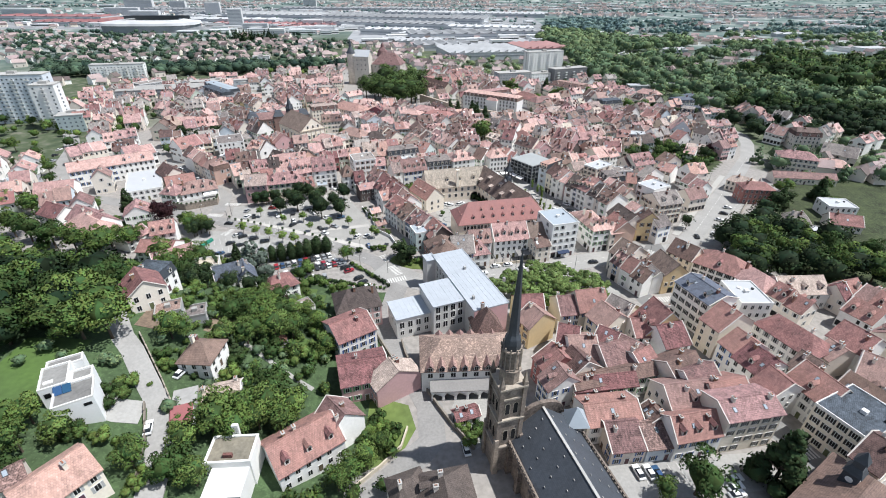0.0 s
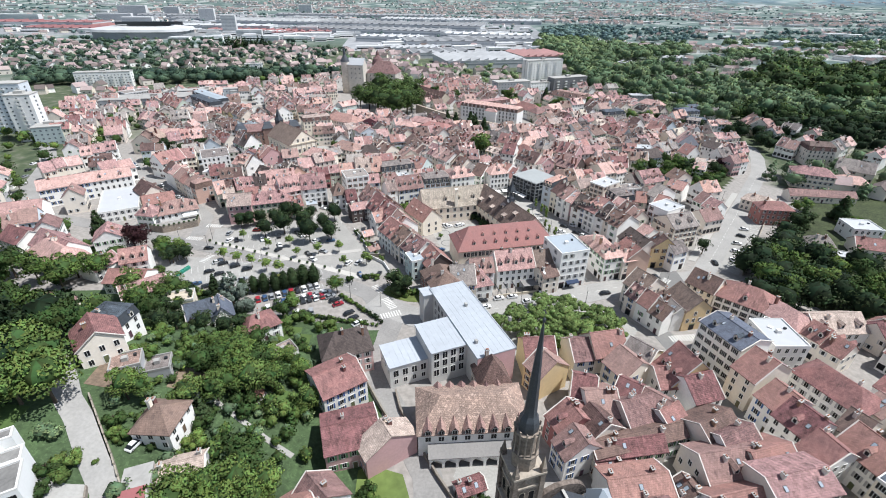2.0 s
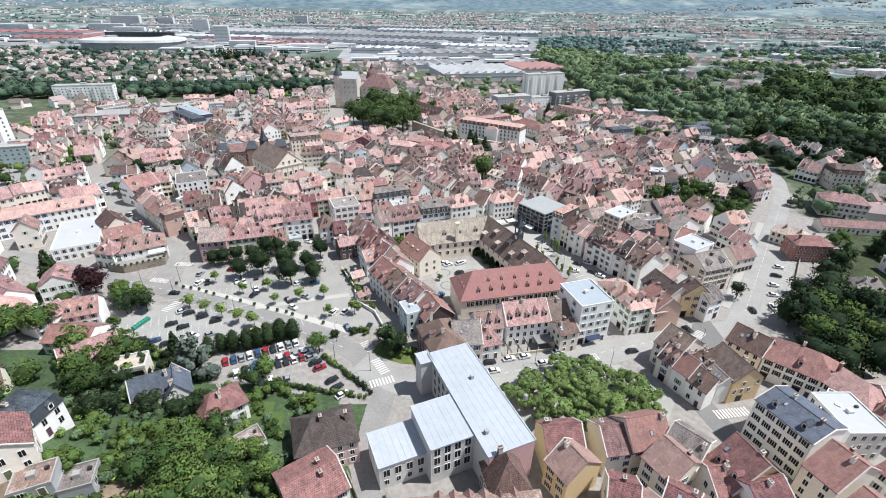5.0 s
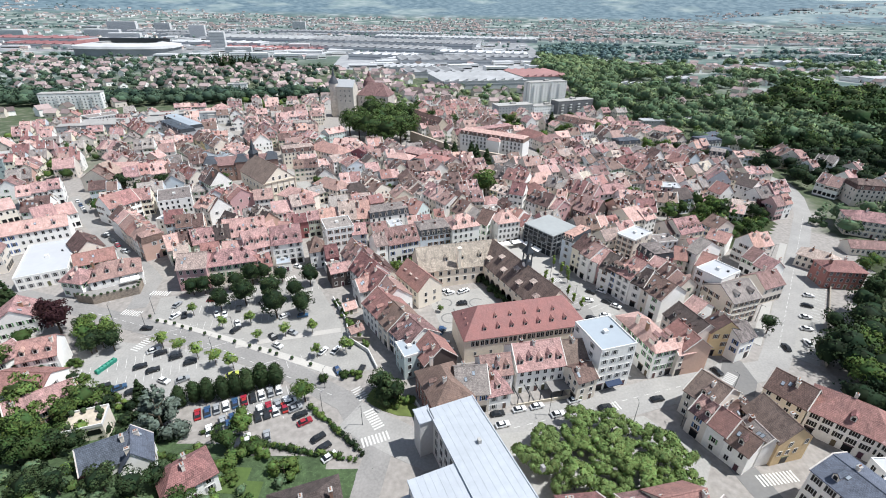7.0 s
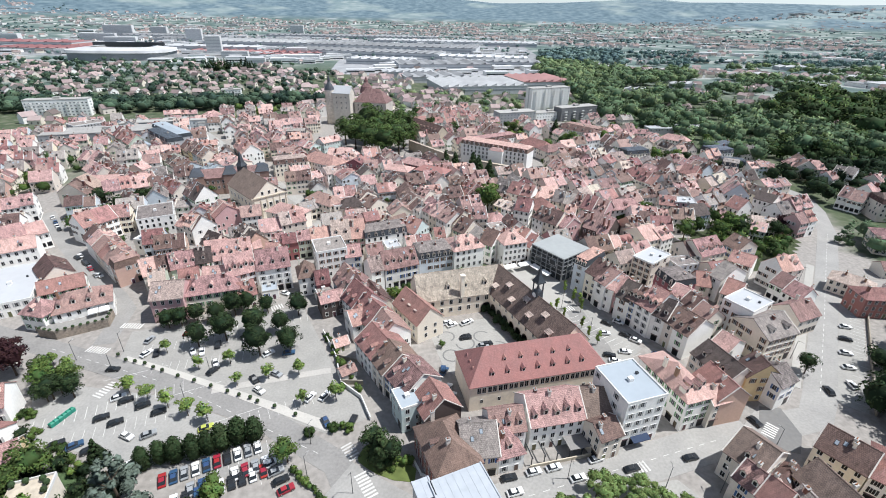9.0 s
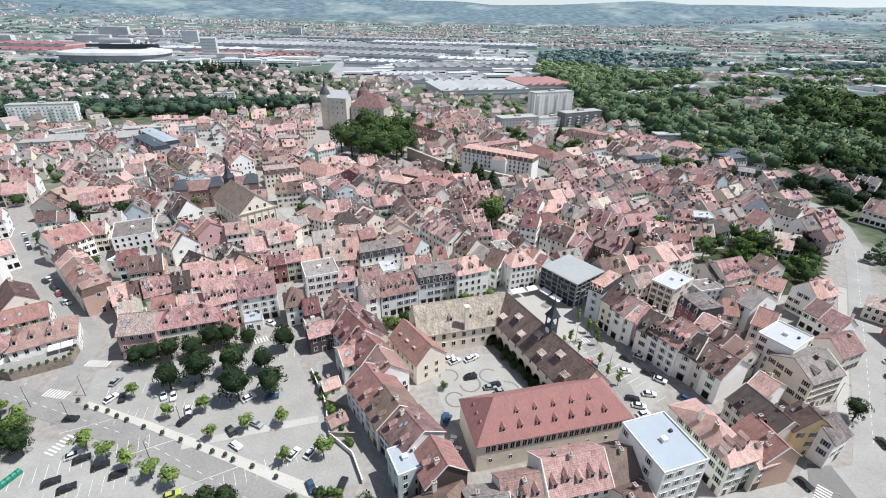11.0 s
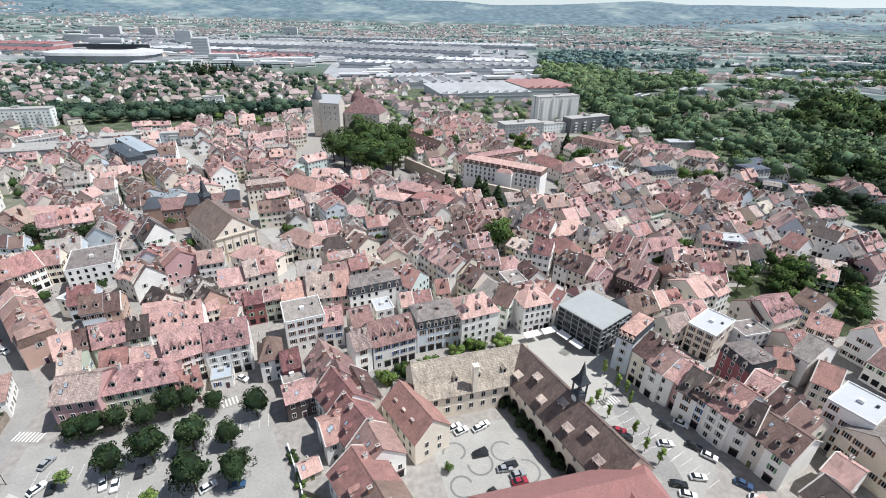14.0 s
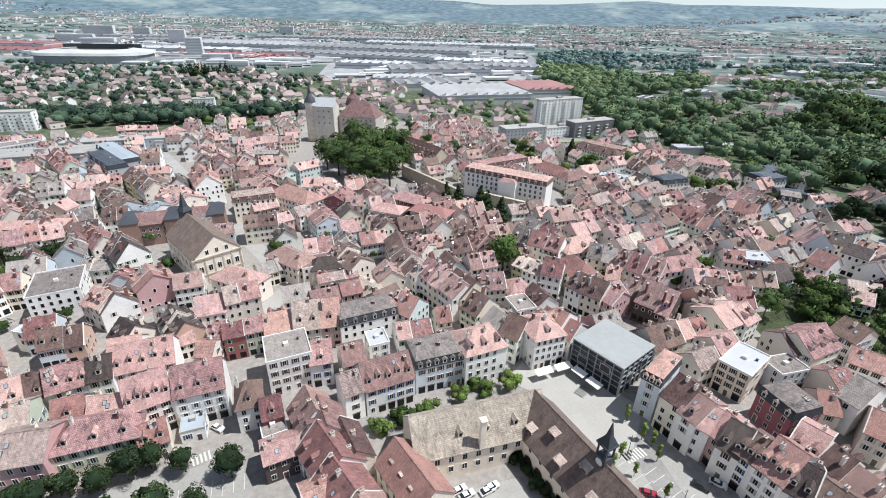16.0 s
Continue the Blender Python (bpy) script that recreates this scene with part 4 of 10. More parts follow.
    for i in range(9):
        for s in (-1, 1):
            nave.box(-L / 2 + 3 + i * 5.5, s * (W / 2 + 0.6) - 0.7, -1, -L / 2 + 4.2 + i * 5.5, s * (W / 2 + 0.6) + 0.7, he - 1, taper=(0.1, 0.2))
    for s in (-1, 1):
        nave.box(-L / 2, s * (W / 2 + 0.35) - 0.4, he - 0.8, L / 2, s * (W / 2 + 0.35) + 0.4, he + 0.1)
        for i in range(50):
            nave.box(-L / 2 + i + 0.2, s * (W / 2 + 0.45) - 0.15, he + 0.1, -L / 2 + i + 0.55, s * (W / 2 + 0.45) + 0.15, he + 0.75)
        nave.box(-L / 2, s * (W / 2 + 0.45) - 0.2, he + 0.75, L / 2, s * (W / 2 + 0.45) + 0.2, he + 0.95)
    part("nave", nave, [DARKSTONE], h, "dark stone nave with buttresses and a balustrade", nm)
    roof = Build().prism([(-W / 2 + .1, he + 0.1), (-W / 2 + .1, he + 0.3), (0, hr + 0.4), (W / 2 - .1, he + 0.3), (W / 2 - .1, he + 0.1), (0, hr + 0.1)][::-1], -L / 2 + 0.5, L / 2)
    roof.box(-L / 2 + 0.5, -0.3, hr + 0.25, L / 2, 0.3, hr + 0.5, 1)
    slope = math.atan2(hr - he, W / 2)
    for s in (-1, 1):
        for i in range(9):
            for j in range(4):
                v = 1.4 + j * 1.9 + (i % 2) * 0.6
                roof.box(-0.22, -0.06, 0, 0.22, 0.06, 0.25, 1, Matrix.Translation((-L / 2 + 3 + i * 5.2 + j * 0.9, s * v, hr + 0.35 - v * math.tan(slope))))
    part("nave_roof", roof, [SLATE, CONCRETE], h, "dark slate nave roof with pale ridge and hooks", nm)
    gable = Build()
    pts = [(W / 2 * 0.72 * math.cos(math.pi * i / 14), hr - 3.5 + 5.2 * math.sin(math.pi * i / 14)) for i in range(15)]
    gable.prism(pts, -L / 2 - 0.6, -L / 2 + 0.5)
    part("gable_arch", gable, [DARKSTONE], h, "rounded stone gable", nm)
    tur = Build().box(-2.4, -2.4, -1, 2.4, 2.4, 11.5, 0)
    tur.box(-2.9, -2.9, 11.4, 2.9, 2.9, 15.5, 1, taper=(2.75, 2.75))
    part("stair_turret", tur, [STONE, roof_mat("L")], h, "square turret with a zinc pyramid roof", Matrix.Rotation(radians(-14.6), 4, "Z") @ Matrix.Translation((18.3, 2.0, 0)))


def school():
    """The white block with a metal roof: a long wing, a cross wing and a lower front wing."""
    h = thing("school_building", 20.7, 121, 0, 110, "large white modern block with a pale metal roof", "building")
    seam = material("roof_seam", (0.34, 0.365, 0.39), 0.5)
    roofm, wallm = material("pale_sheet_roof", (0.40, 0.425, 0.455), 0.5, 0.16, 0.6, 0.08), material("school_render", (0.60, 0.59, 0.56), 0.9, 0.12, 1.2, 0.1)

    def block(u0, v0, u1, v1, z, label):
        # local x runs along the wing, local y to the left of it
        b = Build().box(u0, -v1, -1, u1, -v0, z, 0)
        part("wing", b, [wallm], h, label)
        r = Build().box(u0 - 0.3, -v1 - 0.3, z, u1 + 0.3, -v0 + 0.3, z + 0.35, 0)
        n = int((v1 - v0) / 1.6)
        for i in range(1, n):  # standing seams
            y = -v1 + i * (v1 - v0) / n
            part("seam", Build().box(u0, y - 0.03, z + 0.3, u1, y + 0.03, z + 0.39), [seam], h)
        for e in (-v1 - 0.3, -v0):
            part("roof_edge", Build().box(u0 - 0.3, e, z + 0.35, u1 + 0.3, e + 0.3, z + 0.55), [roofm], h)
        part("flat_roof", r, [roofm], h, "pale sheet-metal roof")
    block(0, -5.5, 38, 7, 12.5, "long white wing")
    block(35, -9, 39.5, -5.5, 12.3, "white end wing")
    block(7, -17, 21, -5.5, 12.2, "white cross wing")
    block(10, -29, 20.5, -17, 8, "low white front wing")
    # pink end wall
    part("end_wall", Build().box(-0.25, -7, -1, -0.02, 5.5, 12.4), [wall_mat("p")], h, "pink rendered end wall")
    tall = WINDOWS["n"]
    size = Matrix.Diagonal((1.5, 1, 1.45, 1))
    for i in range(4):   # cross wing front, facing the camera's start
        for z in (4.2, 7.6, 10.6):
            put("window", tall, h, Matrix.Translation((7, 15.4 - i * 2.7, z)) @ Matrix.Rotation(radians(-90), 4, "Z") @ size)
    for i in range(4):
        put("window", tall, h, Matrix.Translation((10, 27.2 - i * 2.9, 5.4)) @ Matrix.Rotation(radians(-90), 4, "Z") @ size)
        put("window", WINDOWS["n"], h, Matrix.Translation((10, 27.2 - i * 2.9, 2.2)) @ Matrix.Rotation(radians(-90), 4, "Z"))
    for i in range(4):
        for z in (3, 6.4, 9.8):
            put("window", tall, h, Matrix.Translation((23.5 + i * 3, 5.5, z)) @ Matrix.Rotation(radians(180), 4, "Z") @ size)
    for i in range(3):
        put("window", tall, h, Matrix.Translation((12 + i * 3, 29, 5.4)) @ Matrix.Rotation(radians(180), 4, "Z"))
    for u, v in ((12, -12), (24, -2), (6, 3)):
        part("roof_vent", Build().box(u - .5, v - .4, 12.5, u + .5, v + .4, 14), [CONCRETE], h)


def hospice():
    """The long house below the white block: a mottled hipped roof with steep dormers, a white storey and an arcade."""
    h = thing("old_hospice", 12.4, 105.2, 0, 1.5, "long white house with a mottled brown roof and steep dormers", "house")
    L, W, he, hr = 28.5, 15.6, 8.2, 13.4
    part("wall", Build().box(-L / 2, -W / 2, -1, L / 2, W / 2, he), [wall_mat("w")], h, "white plastered storeys")
    put("roof", house_roof(L, W, he, hr, "h", "X"), h, None, "mottled brown and cream tiled roof")
    slope = (hr - he) / (W / 2)
    for sgn, count in ((-1, 8), (1, 6)):
        for i in range(count):
            m = Matrix.Rotation(0 if sgn < 0 else math.pi, 4, "Z") @ Matrix.Translation(((i - (count - 1) / 2) * 3.35, -W / 2 - 0.25, he - (0.5 if sgn < 0 else 1.3)))
            d = put("dormer", Build().box(-0.9, 0, 0, 0.9, 2.2, 1.7).add([(-0.9, 0, 1.7), (0.9, 0, 1.7), (0, 0, 2.8)], [(0, 1, 2)]).done("dormer", [wall_mat("d")]), h, m, "dark timber dormer")
            part("dormer_roof", Build().prism([(-1.15, 1.4), (0, 2.8), (1.15, 1.4), (1.15, 1.6), (0, 3.05), (-1.15, 1.6)][::-1], -0.3, 3.6, 0, Matrix.Rotation(math.pi / 2, 4, "Z")), [roof_mat("M")], d)
            put("window", WINDOWS["n"], d, Matrix.Translation((0, 0, 1.05)) @ Matrix.Diagonal((1.15, 1, 0.95, 1)))
    for i in range(8):
        put("window", WINDOWS["n"], h, side(0, W / 2) @ Matrix.Translation(((i - 3.5) * 3.35, 0, 6.3)) @ Matrix.Diagonal((1.3, 1, 1.0, 1)))
        if i < 4:
            put("window", WINDOWS["n"], h, side(270, L / 2) @ Matrix.Translation(((i - 1.5) * 3.4, 0, 6.0)))
    a = thing("arcade", 11.6, 95.4, 0, 1.5, "low white arcade with round arches and a grey lean-to roof", "arcade")
    part("back_wall", Build().box(-10.6, 1.6, -1, 10.6, 1.9, 4.4), [wall_mat("w")], a)
    part("lean_to_roof", Build().add([(-10.8, -1.9, 3.5), (10.8, -1.9, 3.5), (10.8, 1.9, 4.5), (-10.8, 1.9, 4.5), (-10.8, -1.9, 3.7), (10.8, -1.9, 3.7), (10.8, 1.9, 4.7), (-10.8, 1.9, 4.7)],
                                     [(3, 2, 1, 0), (4, 5, 6, 7), (0, 1, 5, 4), (1, 2, 6, 5), (2, 3, 7, 6), (3, 0, 4, 7)]), [material("grey_felt", (0.22, 0.21, 0.20), 0.9)], a, "weathered grey roof")
    n = 10
    for k in range(6):   # the arched front, one bay after another
        c = -8.75 + k * 3.5
        arch = [(c - 1.75, 3.5), (c - 1.75, 0), (c - 1.4, 0)] + [(c - 1.4 * math.cos(math.pi * i / n), 1.7 + 1.4 * math.sin(math.pi * i / n)) for i in range(n + 1)] + [(c + 1.4, 0), (c + 1.75, 0), (c + 1.75, 3.5)]
        ring = [(x, -1.8, z) for x, z in arch] + [(x, -1.5, z) for x, z in arch]
        q = len(arch)
        strip = [(0, 1, 2, 3)] + [(0, i, i + 1) for i in range(3, 3 + n)] + [(0, 3 + n, q - 1), (3 + n, q - 3, q - 2, q - 1)]
        bay = Build().add(ring, strip + [tuple(q + i for i in reversed(f)) for f in strip] + [(i, q + i, q + i + 1, i + 1) for i in range(2, q - 3)])
        part("arch_bay", bay, [wall_mat("w")], a, "white wall bay with a round arch")
    part("inner_floor", Build().box(-10.6, -1.8, -0.3, 10.6, 1.6, 0.12), [DARKASPHALT], a)


def long_roof(name, x, y, yaw, L, W, he, hr, wall, roof, shape, label):
    h = thing(name, x, y, 0, yaw, label, "market hall")
    b = Build()
    if shape == "g":
        b.prism([(-W / 2, -1), (W / 2, -1), (W / 2, he), (0, hr), (-W / 2, he)], -L / 2, L / 2)
    else:
        b.box(-L / 2, -W / 2, -1, L / 2, W / 2, he)
    part("wall", b, [wall], h)
    put("roof", house_roof(L, W, he, hr, shape, roof), h)
    return h


def shed_dormer():
    b = Build()
    b.add([(-0.9, 0, 0), (0.9, 0, 0), (0.9, 0, 1.2), (-0.9, 0, 1.2), (-0.9, 2.6, 1.9), (0.9, 2.6, 1.9), (-0.9, 2.6, 0), (0.9, 2.6, 0)],
          [(0, 1, 2, 3), (1, 7, 5, 2), (6, 0, 3, 4)], 0)
    b.add([(-1.1, -0.35, 1.1), (1.1, -0.35, 1.1), (1.1, 2.7, 1.95), (-1.1, 2.7, 1.95), (-1.1, -0.35, 1.25), (1.1, -0.35, 1.25), (1.1, 2.7, 2.1), (-1.1, 2.7, 2.1)],
          [(3, 2, 1, 0), (4, 5, 6, 7), (0, 1, 5, 4), (1, 2, 6, 5), (2, 3, 7, 6), (3, 0, 4, 7)], 1)
    b.box(-0.6, -0.03, 0.3, 0.6, 0.05, 1.0, 2)
    return b.done("dormer", [wall_mat("b"), roof_mat("T"), GLASS])


def market_hall():
    stone = material("hall_render", (0.80, 0.72, 0.60), 0.9, 0.2, 1.0, 0.2, 0.1)
    red = long_roof("market_hall", 35.2, 198.2, 10, 43.5, 16, 9.5, 17, stone, "H", "h", "long stone hall with a hipped red tiled roof")
    small = dormer_mesh("H")
    for i in range(7):
        put("dormer", small, red, Matrix.Translation((-14.5 + i * 4.8, -6.4, 11.2)) @ Matrix.Scale(0.8, 4))
    for i in range(5):
        put("dormer", small, red, Matrix.Translation((-10 + i * 5.2, -3.6, 13.6)) @ Matrix.Scale(0.7, 4))
    for i in range(3):
        put("dormer", small, red, Matrix.Rotation(radians(-90), 4, "Z") @ Matrix.Translation((-3 + i * 3, -19.6, 11.2)) @ Matrix.Scale(0.7, 4))
    for i in range(12):   # the band of grouped windows under the eaves
        for k in (-0.75, 0.75):
            put("window", WINDOWS["n"], red, Matrix.Translation((-18.2 + i * 3.3 + k, -8, 7.6)) @ Matrix.Diagonal((1.05, 1, 1.25, 1)))
    row_windows(red, side(270, 21), 3, 4, (7.4, 3.5))
    for i in range(7):
        put("window", WINDOWS["n"], red, Matrix.Translation((-18 + i * 5.5, -8, 3.4)) @ Matrix.Scale(0.8, 4))
    yel = long_roof("market_hall", 17, 243.2, 12.2, 36, 15, 8.5, 16, stone, "Y", "g", "stone hall wing with a straw-coloured tiled roof")
    for i, z in ((-6, 0), (1, 0), (9, 0)):
        put("dormer", DORMERS.setdefault("Y", dormer_mesh("Y")), yel, Matrix.Translation((i, -5.2, 11.2)))
    row_windows(yel, side(0, 7.5), 8, 3.6, (6.6, 3.2), "n", 1.15)
    arch = arch_mesh(4.4, 4.4)
    for u in (9, 14.2):
        put("archway", arch, yel, Matrix.Translation((u, -7.6, 0)))
    part("chimney", Build().box(-0.7, -0.7, 8, 0.7, 0.7, 17.5).box(-0.85, -0.85, 17.5, 0.85, 0.85, 17.9), [stone], yel, "tall rendered chimney", Matrix.Translation((-1, -7.2, 0)))
    dark = long_roof("market_hall", 42, 226, -66.3, 45, 14.5, 8.5, 16.2, stone, "K", "g", "stone hall wing with arcade and weathered brown tiled roof")
    shed = shed_dormer()
    for i in range(7):
        put("dormer", shed, dark, Matrix.Translation((-16 + i * 5.4, -6.0 + 2.6 * (i % 2), 9.8 + 2.7 * (i % 2))) @ Matrix.Scale(1.25, 4))
    small_arch = arch_mesh(3.0, 4.6)
    for i in range(9):
        put("archway", small_arch, dark, Matrix.Translation((-17.5 + i * 4.1, -7.3, 0)))
        put("window", WINDOWS["n"], dark, Matrix.Translation((-17.5 + i * 4.1, -7.25, 6.9)) @ Matrix.Scale(0.8, 4))
    t = thing("clock_turret", 43.2, 224.6, 13, -66, "dark slate bell turret with a white clock face on the ridge", "turret")
    base = part("turret_base", Build().box(-1.4, -1.4, 0, 1.4, 1.4, 4.8), [SLATE], t)
    for sx in (-1, 1):
        for sy in (-1, 1):
            part("post", Build().box(sx * 1.2 - 0.18, sy * 1.2 - 0.18, 4.8, sx * 1.2 + 0.18, sy * 1.2 + 0.18, 8.4), [SLATE], t)
    part("turret_roof", Build().box(-1.75, -1.75, 8.3, 1.75, 1.75, 8.8).box(-1.6, -1.6, 8.8, 1.6, 1.6, 11, taper=(1.0, 1.0)).box(-0.6, -0.6, 11, 0.6, 0.6, 15, taper=(0.57, 0.57)), [SLATE], t, "pointed slate roof")
    part("bell", Build().lathe([(0.7, 5.6), (0.42, 6.5), (0.3, 7.2), (0.05, 7.5)], 10), [METAL], t)
    for yaw in (0, 270):
        part("clock_face", Build().lathe([(0.95, 0), (0.95, 0.08)], 20), [WHITE], base, "white clock face", side(yaw, 1.42) @ Matrix.Translation((0, 0, 3.3)) @ Matrix.Rotation(math.pi / 2, 4, "X"))
    west = long_roof("market_hall", 0.5, 228.5, -58, 17, 11, 8, 13.2, wall_mat("c"), "R", "g", "cream gabled wing with a dark red tiled roof")
    for i in range(3):
        put("dormer", shed, west, Matrix.Translation((-5 + i * 4.2, -3.2, 9.8)) @ Matrix.Scale(0.7, 4))
    row_windows(west, side(90, 8.5), 2, 4, (5.5, 2.5))
    row_windows(west, side(0, 5.5), 5, 3, (5.5, 2.5))


def temple():
    h = long_roof("temple", -92, 348, -49.5, 34, 20, 12.5, 21, wall_mat("c"), "K", "g", "classical stone temple with a dark tiled roof")
    for z, e in ((12.5, 0.5), (4.6, 0.25)):
        part("cornice", Build().box(17, -10 - e, z - 0.3, 17 + e, 10 + e, z + 0.3), [STONE], h)
    for i in range(6):
        part("pilaster", Build().box(17, -9.6 + i * 3.7, 0, 17.22, -9.0 + i * 3.7, 12.2), [STONE], h)
    row_windows(h, side(90, 17), 5, 3.7, (7.5,), "n", 1.5)
    row_windows(h, side(90, 17), 3, 4, (14.6,), "n", 1.2)
    put("door", arch_mesh(2.4, 4.2), h, side(90, 17.05))
    row_windows(h, side(0, 10), 6, 5, (8.5, 3.6), "n", 1.4)
    t = thing("town_hall_turret", -103, 361, 0, -30, "slate-clad turret with a pointed roof", "turret")
    part("turret_body", Build().box(-2, -2, 0, 2, 2, 22).box(-2.4, -2.4, 22, 2.4, 2.4, 24, taper=(1, 1)).box(-1.3, -1.3, 24, 1.3, 1.3, 31, taper=(1.25, 1.25)), [SLATE], t)
    g = long_roof("town_hall", -118, 380, 18, 44, 14, 11, 15, material("red_sandstone", (0.27, 0.18, 0.15), 0.9, 0.3, 1.2, 0.2), "M", "h", "long red sandstone town hall with small slate pavilions")
    row_windows(g, side(0, 7), 14, 3, (8.2, 4.6), "n", 1.1)
    for u in (-19, 0, 19):
        part("pavilion", Build().box(u - 4, -7.6, 0, u + 4, 7.6, 12.5, 0).box(u - 4.3, -7.9, 12.5, u + 4.3, 7.9, 15.2, 1, taper=(2.2, 4.5)), [material("red_sandstone", (0.27, 0.18, 0.15)), SLATE], g)


def glass_block():
    h = thing("shop_block", 66, 271.5, 0, -55.5, "dark glass and metal shop block with a flat grey roof", "shop")
    part("core", Build().box(-9, -8.8, -0.5, 9, 8.8, 11), [BLACKGLASS], h)
    part("flat_roof", Build().box(-9.3, -9.1, 11, 9.3, 9.1, 11.5).box(-8.6, -8.4, 11.5, 8.6, 8.4, 11.55), [material("roof_membrane", (0.33, 0.345, 0.34), 0.8, 0.12, 0.5, 0.1)], h, "pale grey flat roof")
    grey = material("grey_steel", (0.30, 0.31, 0.32), 0.5, 0.2, metal=0.3)
    for yaw, off, half in ((0, 8.8, 9), (90, 9, 8.8), (270, 9, 8.8)):
        for i in range(7):
            u = -half + i * half / 3
            part("mullion", Build().box(u - 0.14, -0.35, 0, u + 0.14, 0, 11), [grey], h, "", side(yaw, off))
        for z in (3.4, 5.4, 7.4, 9.4):
            part("transom", Build().box(-half, -0.25, z - 0.12, half, 0, z + 0.12), [grey], h, "", side(yaw, off))
        for u, z in ((-half * 0.5, 4.2), (half * 0.4, 6.2)):
            part("frame_panel", Build().box(u - 1.9, -0.5, z, u + 1.9, -0.25, z + 2.9).box(u - 1.6, -0.52, z + 0.3, u + 1.6, -0.5, z + 2.6, 1), [grey, BLACKGLASS], h, "", side(yaw, off))


def rampart_block():
    h = long_roof("hospice", 62, 429.4, -34, 54, 13, 16, 20.5, wall_mat("w"), "P", "m", "long white building with a mansard roof above the rampart")
    row_windows(h, side(0, 6.5), 16, 3.2, (14.2, 11.2, 8.2), "n", 1.15)
    for i in range(13):
        put("dormer", DORMERS.setdefault("P", dormer_mesh("P")), h, Matrix.Translation((-24 + i * 4, -6.6, 16.4)))
    part("risalit", Build().box(-2, -10, -1, 9, -6, 15).box(-2.2, -10.2, 15, 9.2, -5, 17, 1, taper=(2, 2)), [wall_mat("w"), roof_mat("P")], h)
    w = tagged(put("rampart_wall", Build().box(0, -1, -1, 62, 1, 9).done("rampart_wall", [STONE])), "old stone rampart wall below the castle", "wall")
    w.matrix_basis = pose(-4, 476, 0, 0, 0, -56)
    w = tagged(put("rampart_wall", Build().box(0, -1.2, -1, 40, 1.2, 7).done("rampart_wall", [STONE])), "old stone rampart wall below the white building", "wall")
    w.matrix_basis = pose(44, 426, 0, 0, 0, -36)


def castle():
    h = thing("castle", -46, 590, 0, -14, "stone castle with round towers and red roofs on a rise", "castle")
    CASTLE = material("castle_stone", (0.58, 0.53, 0.47), 0.9, 0.5, 0.8, 0.1)
    part("main_block", Build().box(-13, -12, -1, 21, 12, 22), [CASTLE], h)
    put("main_roof", house_roof(34, 24, 22, 34, "h", "M"), h, Matrix.Translation((4, 0, 0)))
    row_windows(h, side(0, 12) @ Matrix.Translation((4, 0, 0)), 7, 4.2, (19, 15, 11), "n", 1.2)
    tall = part("tall_wing", Build().prism([(-7, -1), (7, -1), (7, 31), (0, 37), (-7, 31)], -32, -14), [material("castle_lime_render", (0.60, 0.56, 0.49), 0.9, 0.3, 0.6, 0.1)], h, "tall pale rendered wing", Matrix.Translation((0, -14, 0)))
    part("wing_roof", Build().prism([(-7.6, 30.4), (-7.6, 31), (0, 37.7), (7.6, 31), (7.6, 30.4), (0, 37.1)][::-1], -32.5, -13.5), [roof_mat("W")], tall, "pale metal roof")
    for u in (-28, -23, -18):
        for z in (27, 22, 17):
            put("window", WINDOWS["n"], tall, Matrix.Translation((u, -7, z)))
    part("round_tower", Build().lathe([(5, -1), (4.6, 30), (5.0, 32), (5.0, 34)], 20), [CASTLE], h, "round stone tower", Matrix.Translation((-36, -18, 0)), True)
    part("tower_roof", Build().lathe([(5.3, 34), (3.8, 37), (1.4, 41), (1.4, 43), (0.1, 49)], 16), [SLATE], h, "pointed slate roof", Matrix.Translation((-36, -18, 0)))
    part("round_tower", Build().lathe([(7.5, -1), (7, 28)], 20), [CASTLE], h, "round stone tower", Matrix.Translation((-8, 14, 0)), True)
    part("tower_roof", Build().lathe([(7.4, 28), (5.5, 34), (2, 38), (2, 40), (0.1, 44)], 16), [roof_mat("M")], h, "red domed roof", Matrix.Translation((-8, 14, 0)))
    b = long_roof("castle_stable", 5, 520, -56, 70, 13, 11, 17, STONE, "B", "g", "long castle outbuilding with a brown tiled roof")
    for i in range(12):
        put("dormer", DORMERS.setdefault("B", dormer_mesh("B")), b, Matrix.Translation((-30 + i * 5.4, -4.8, 12.4)))


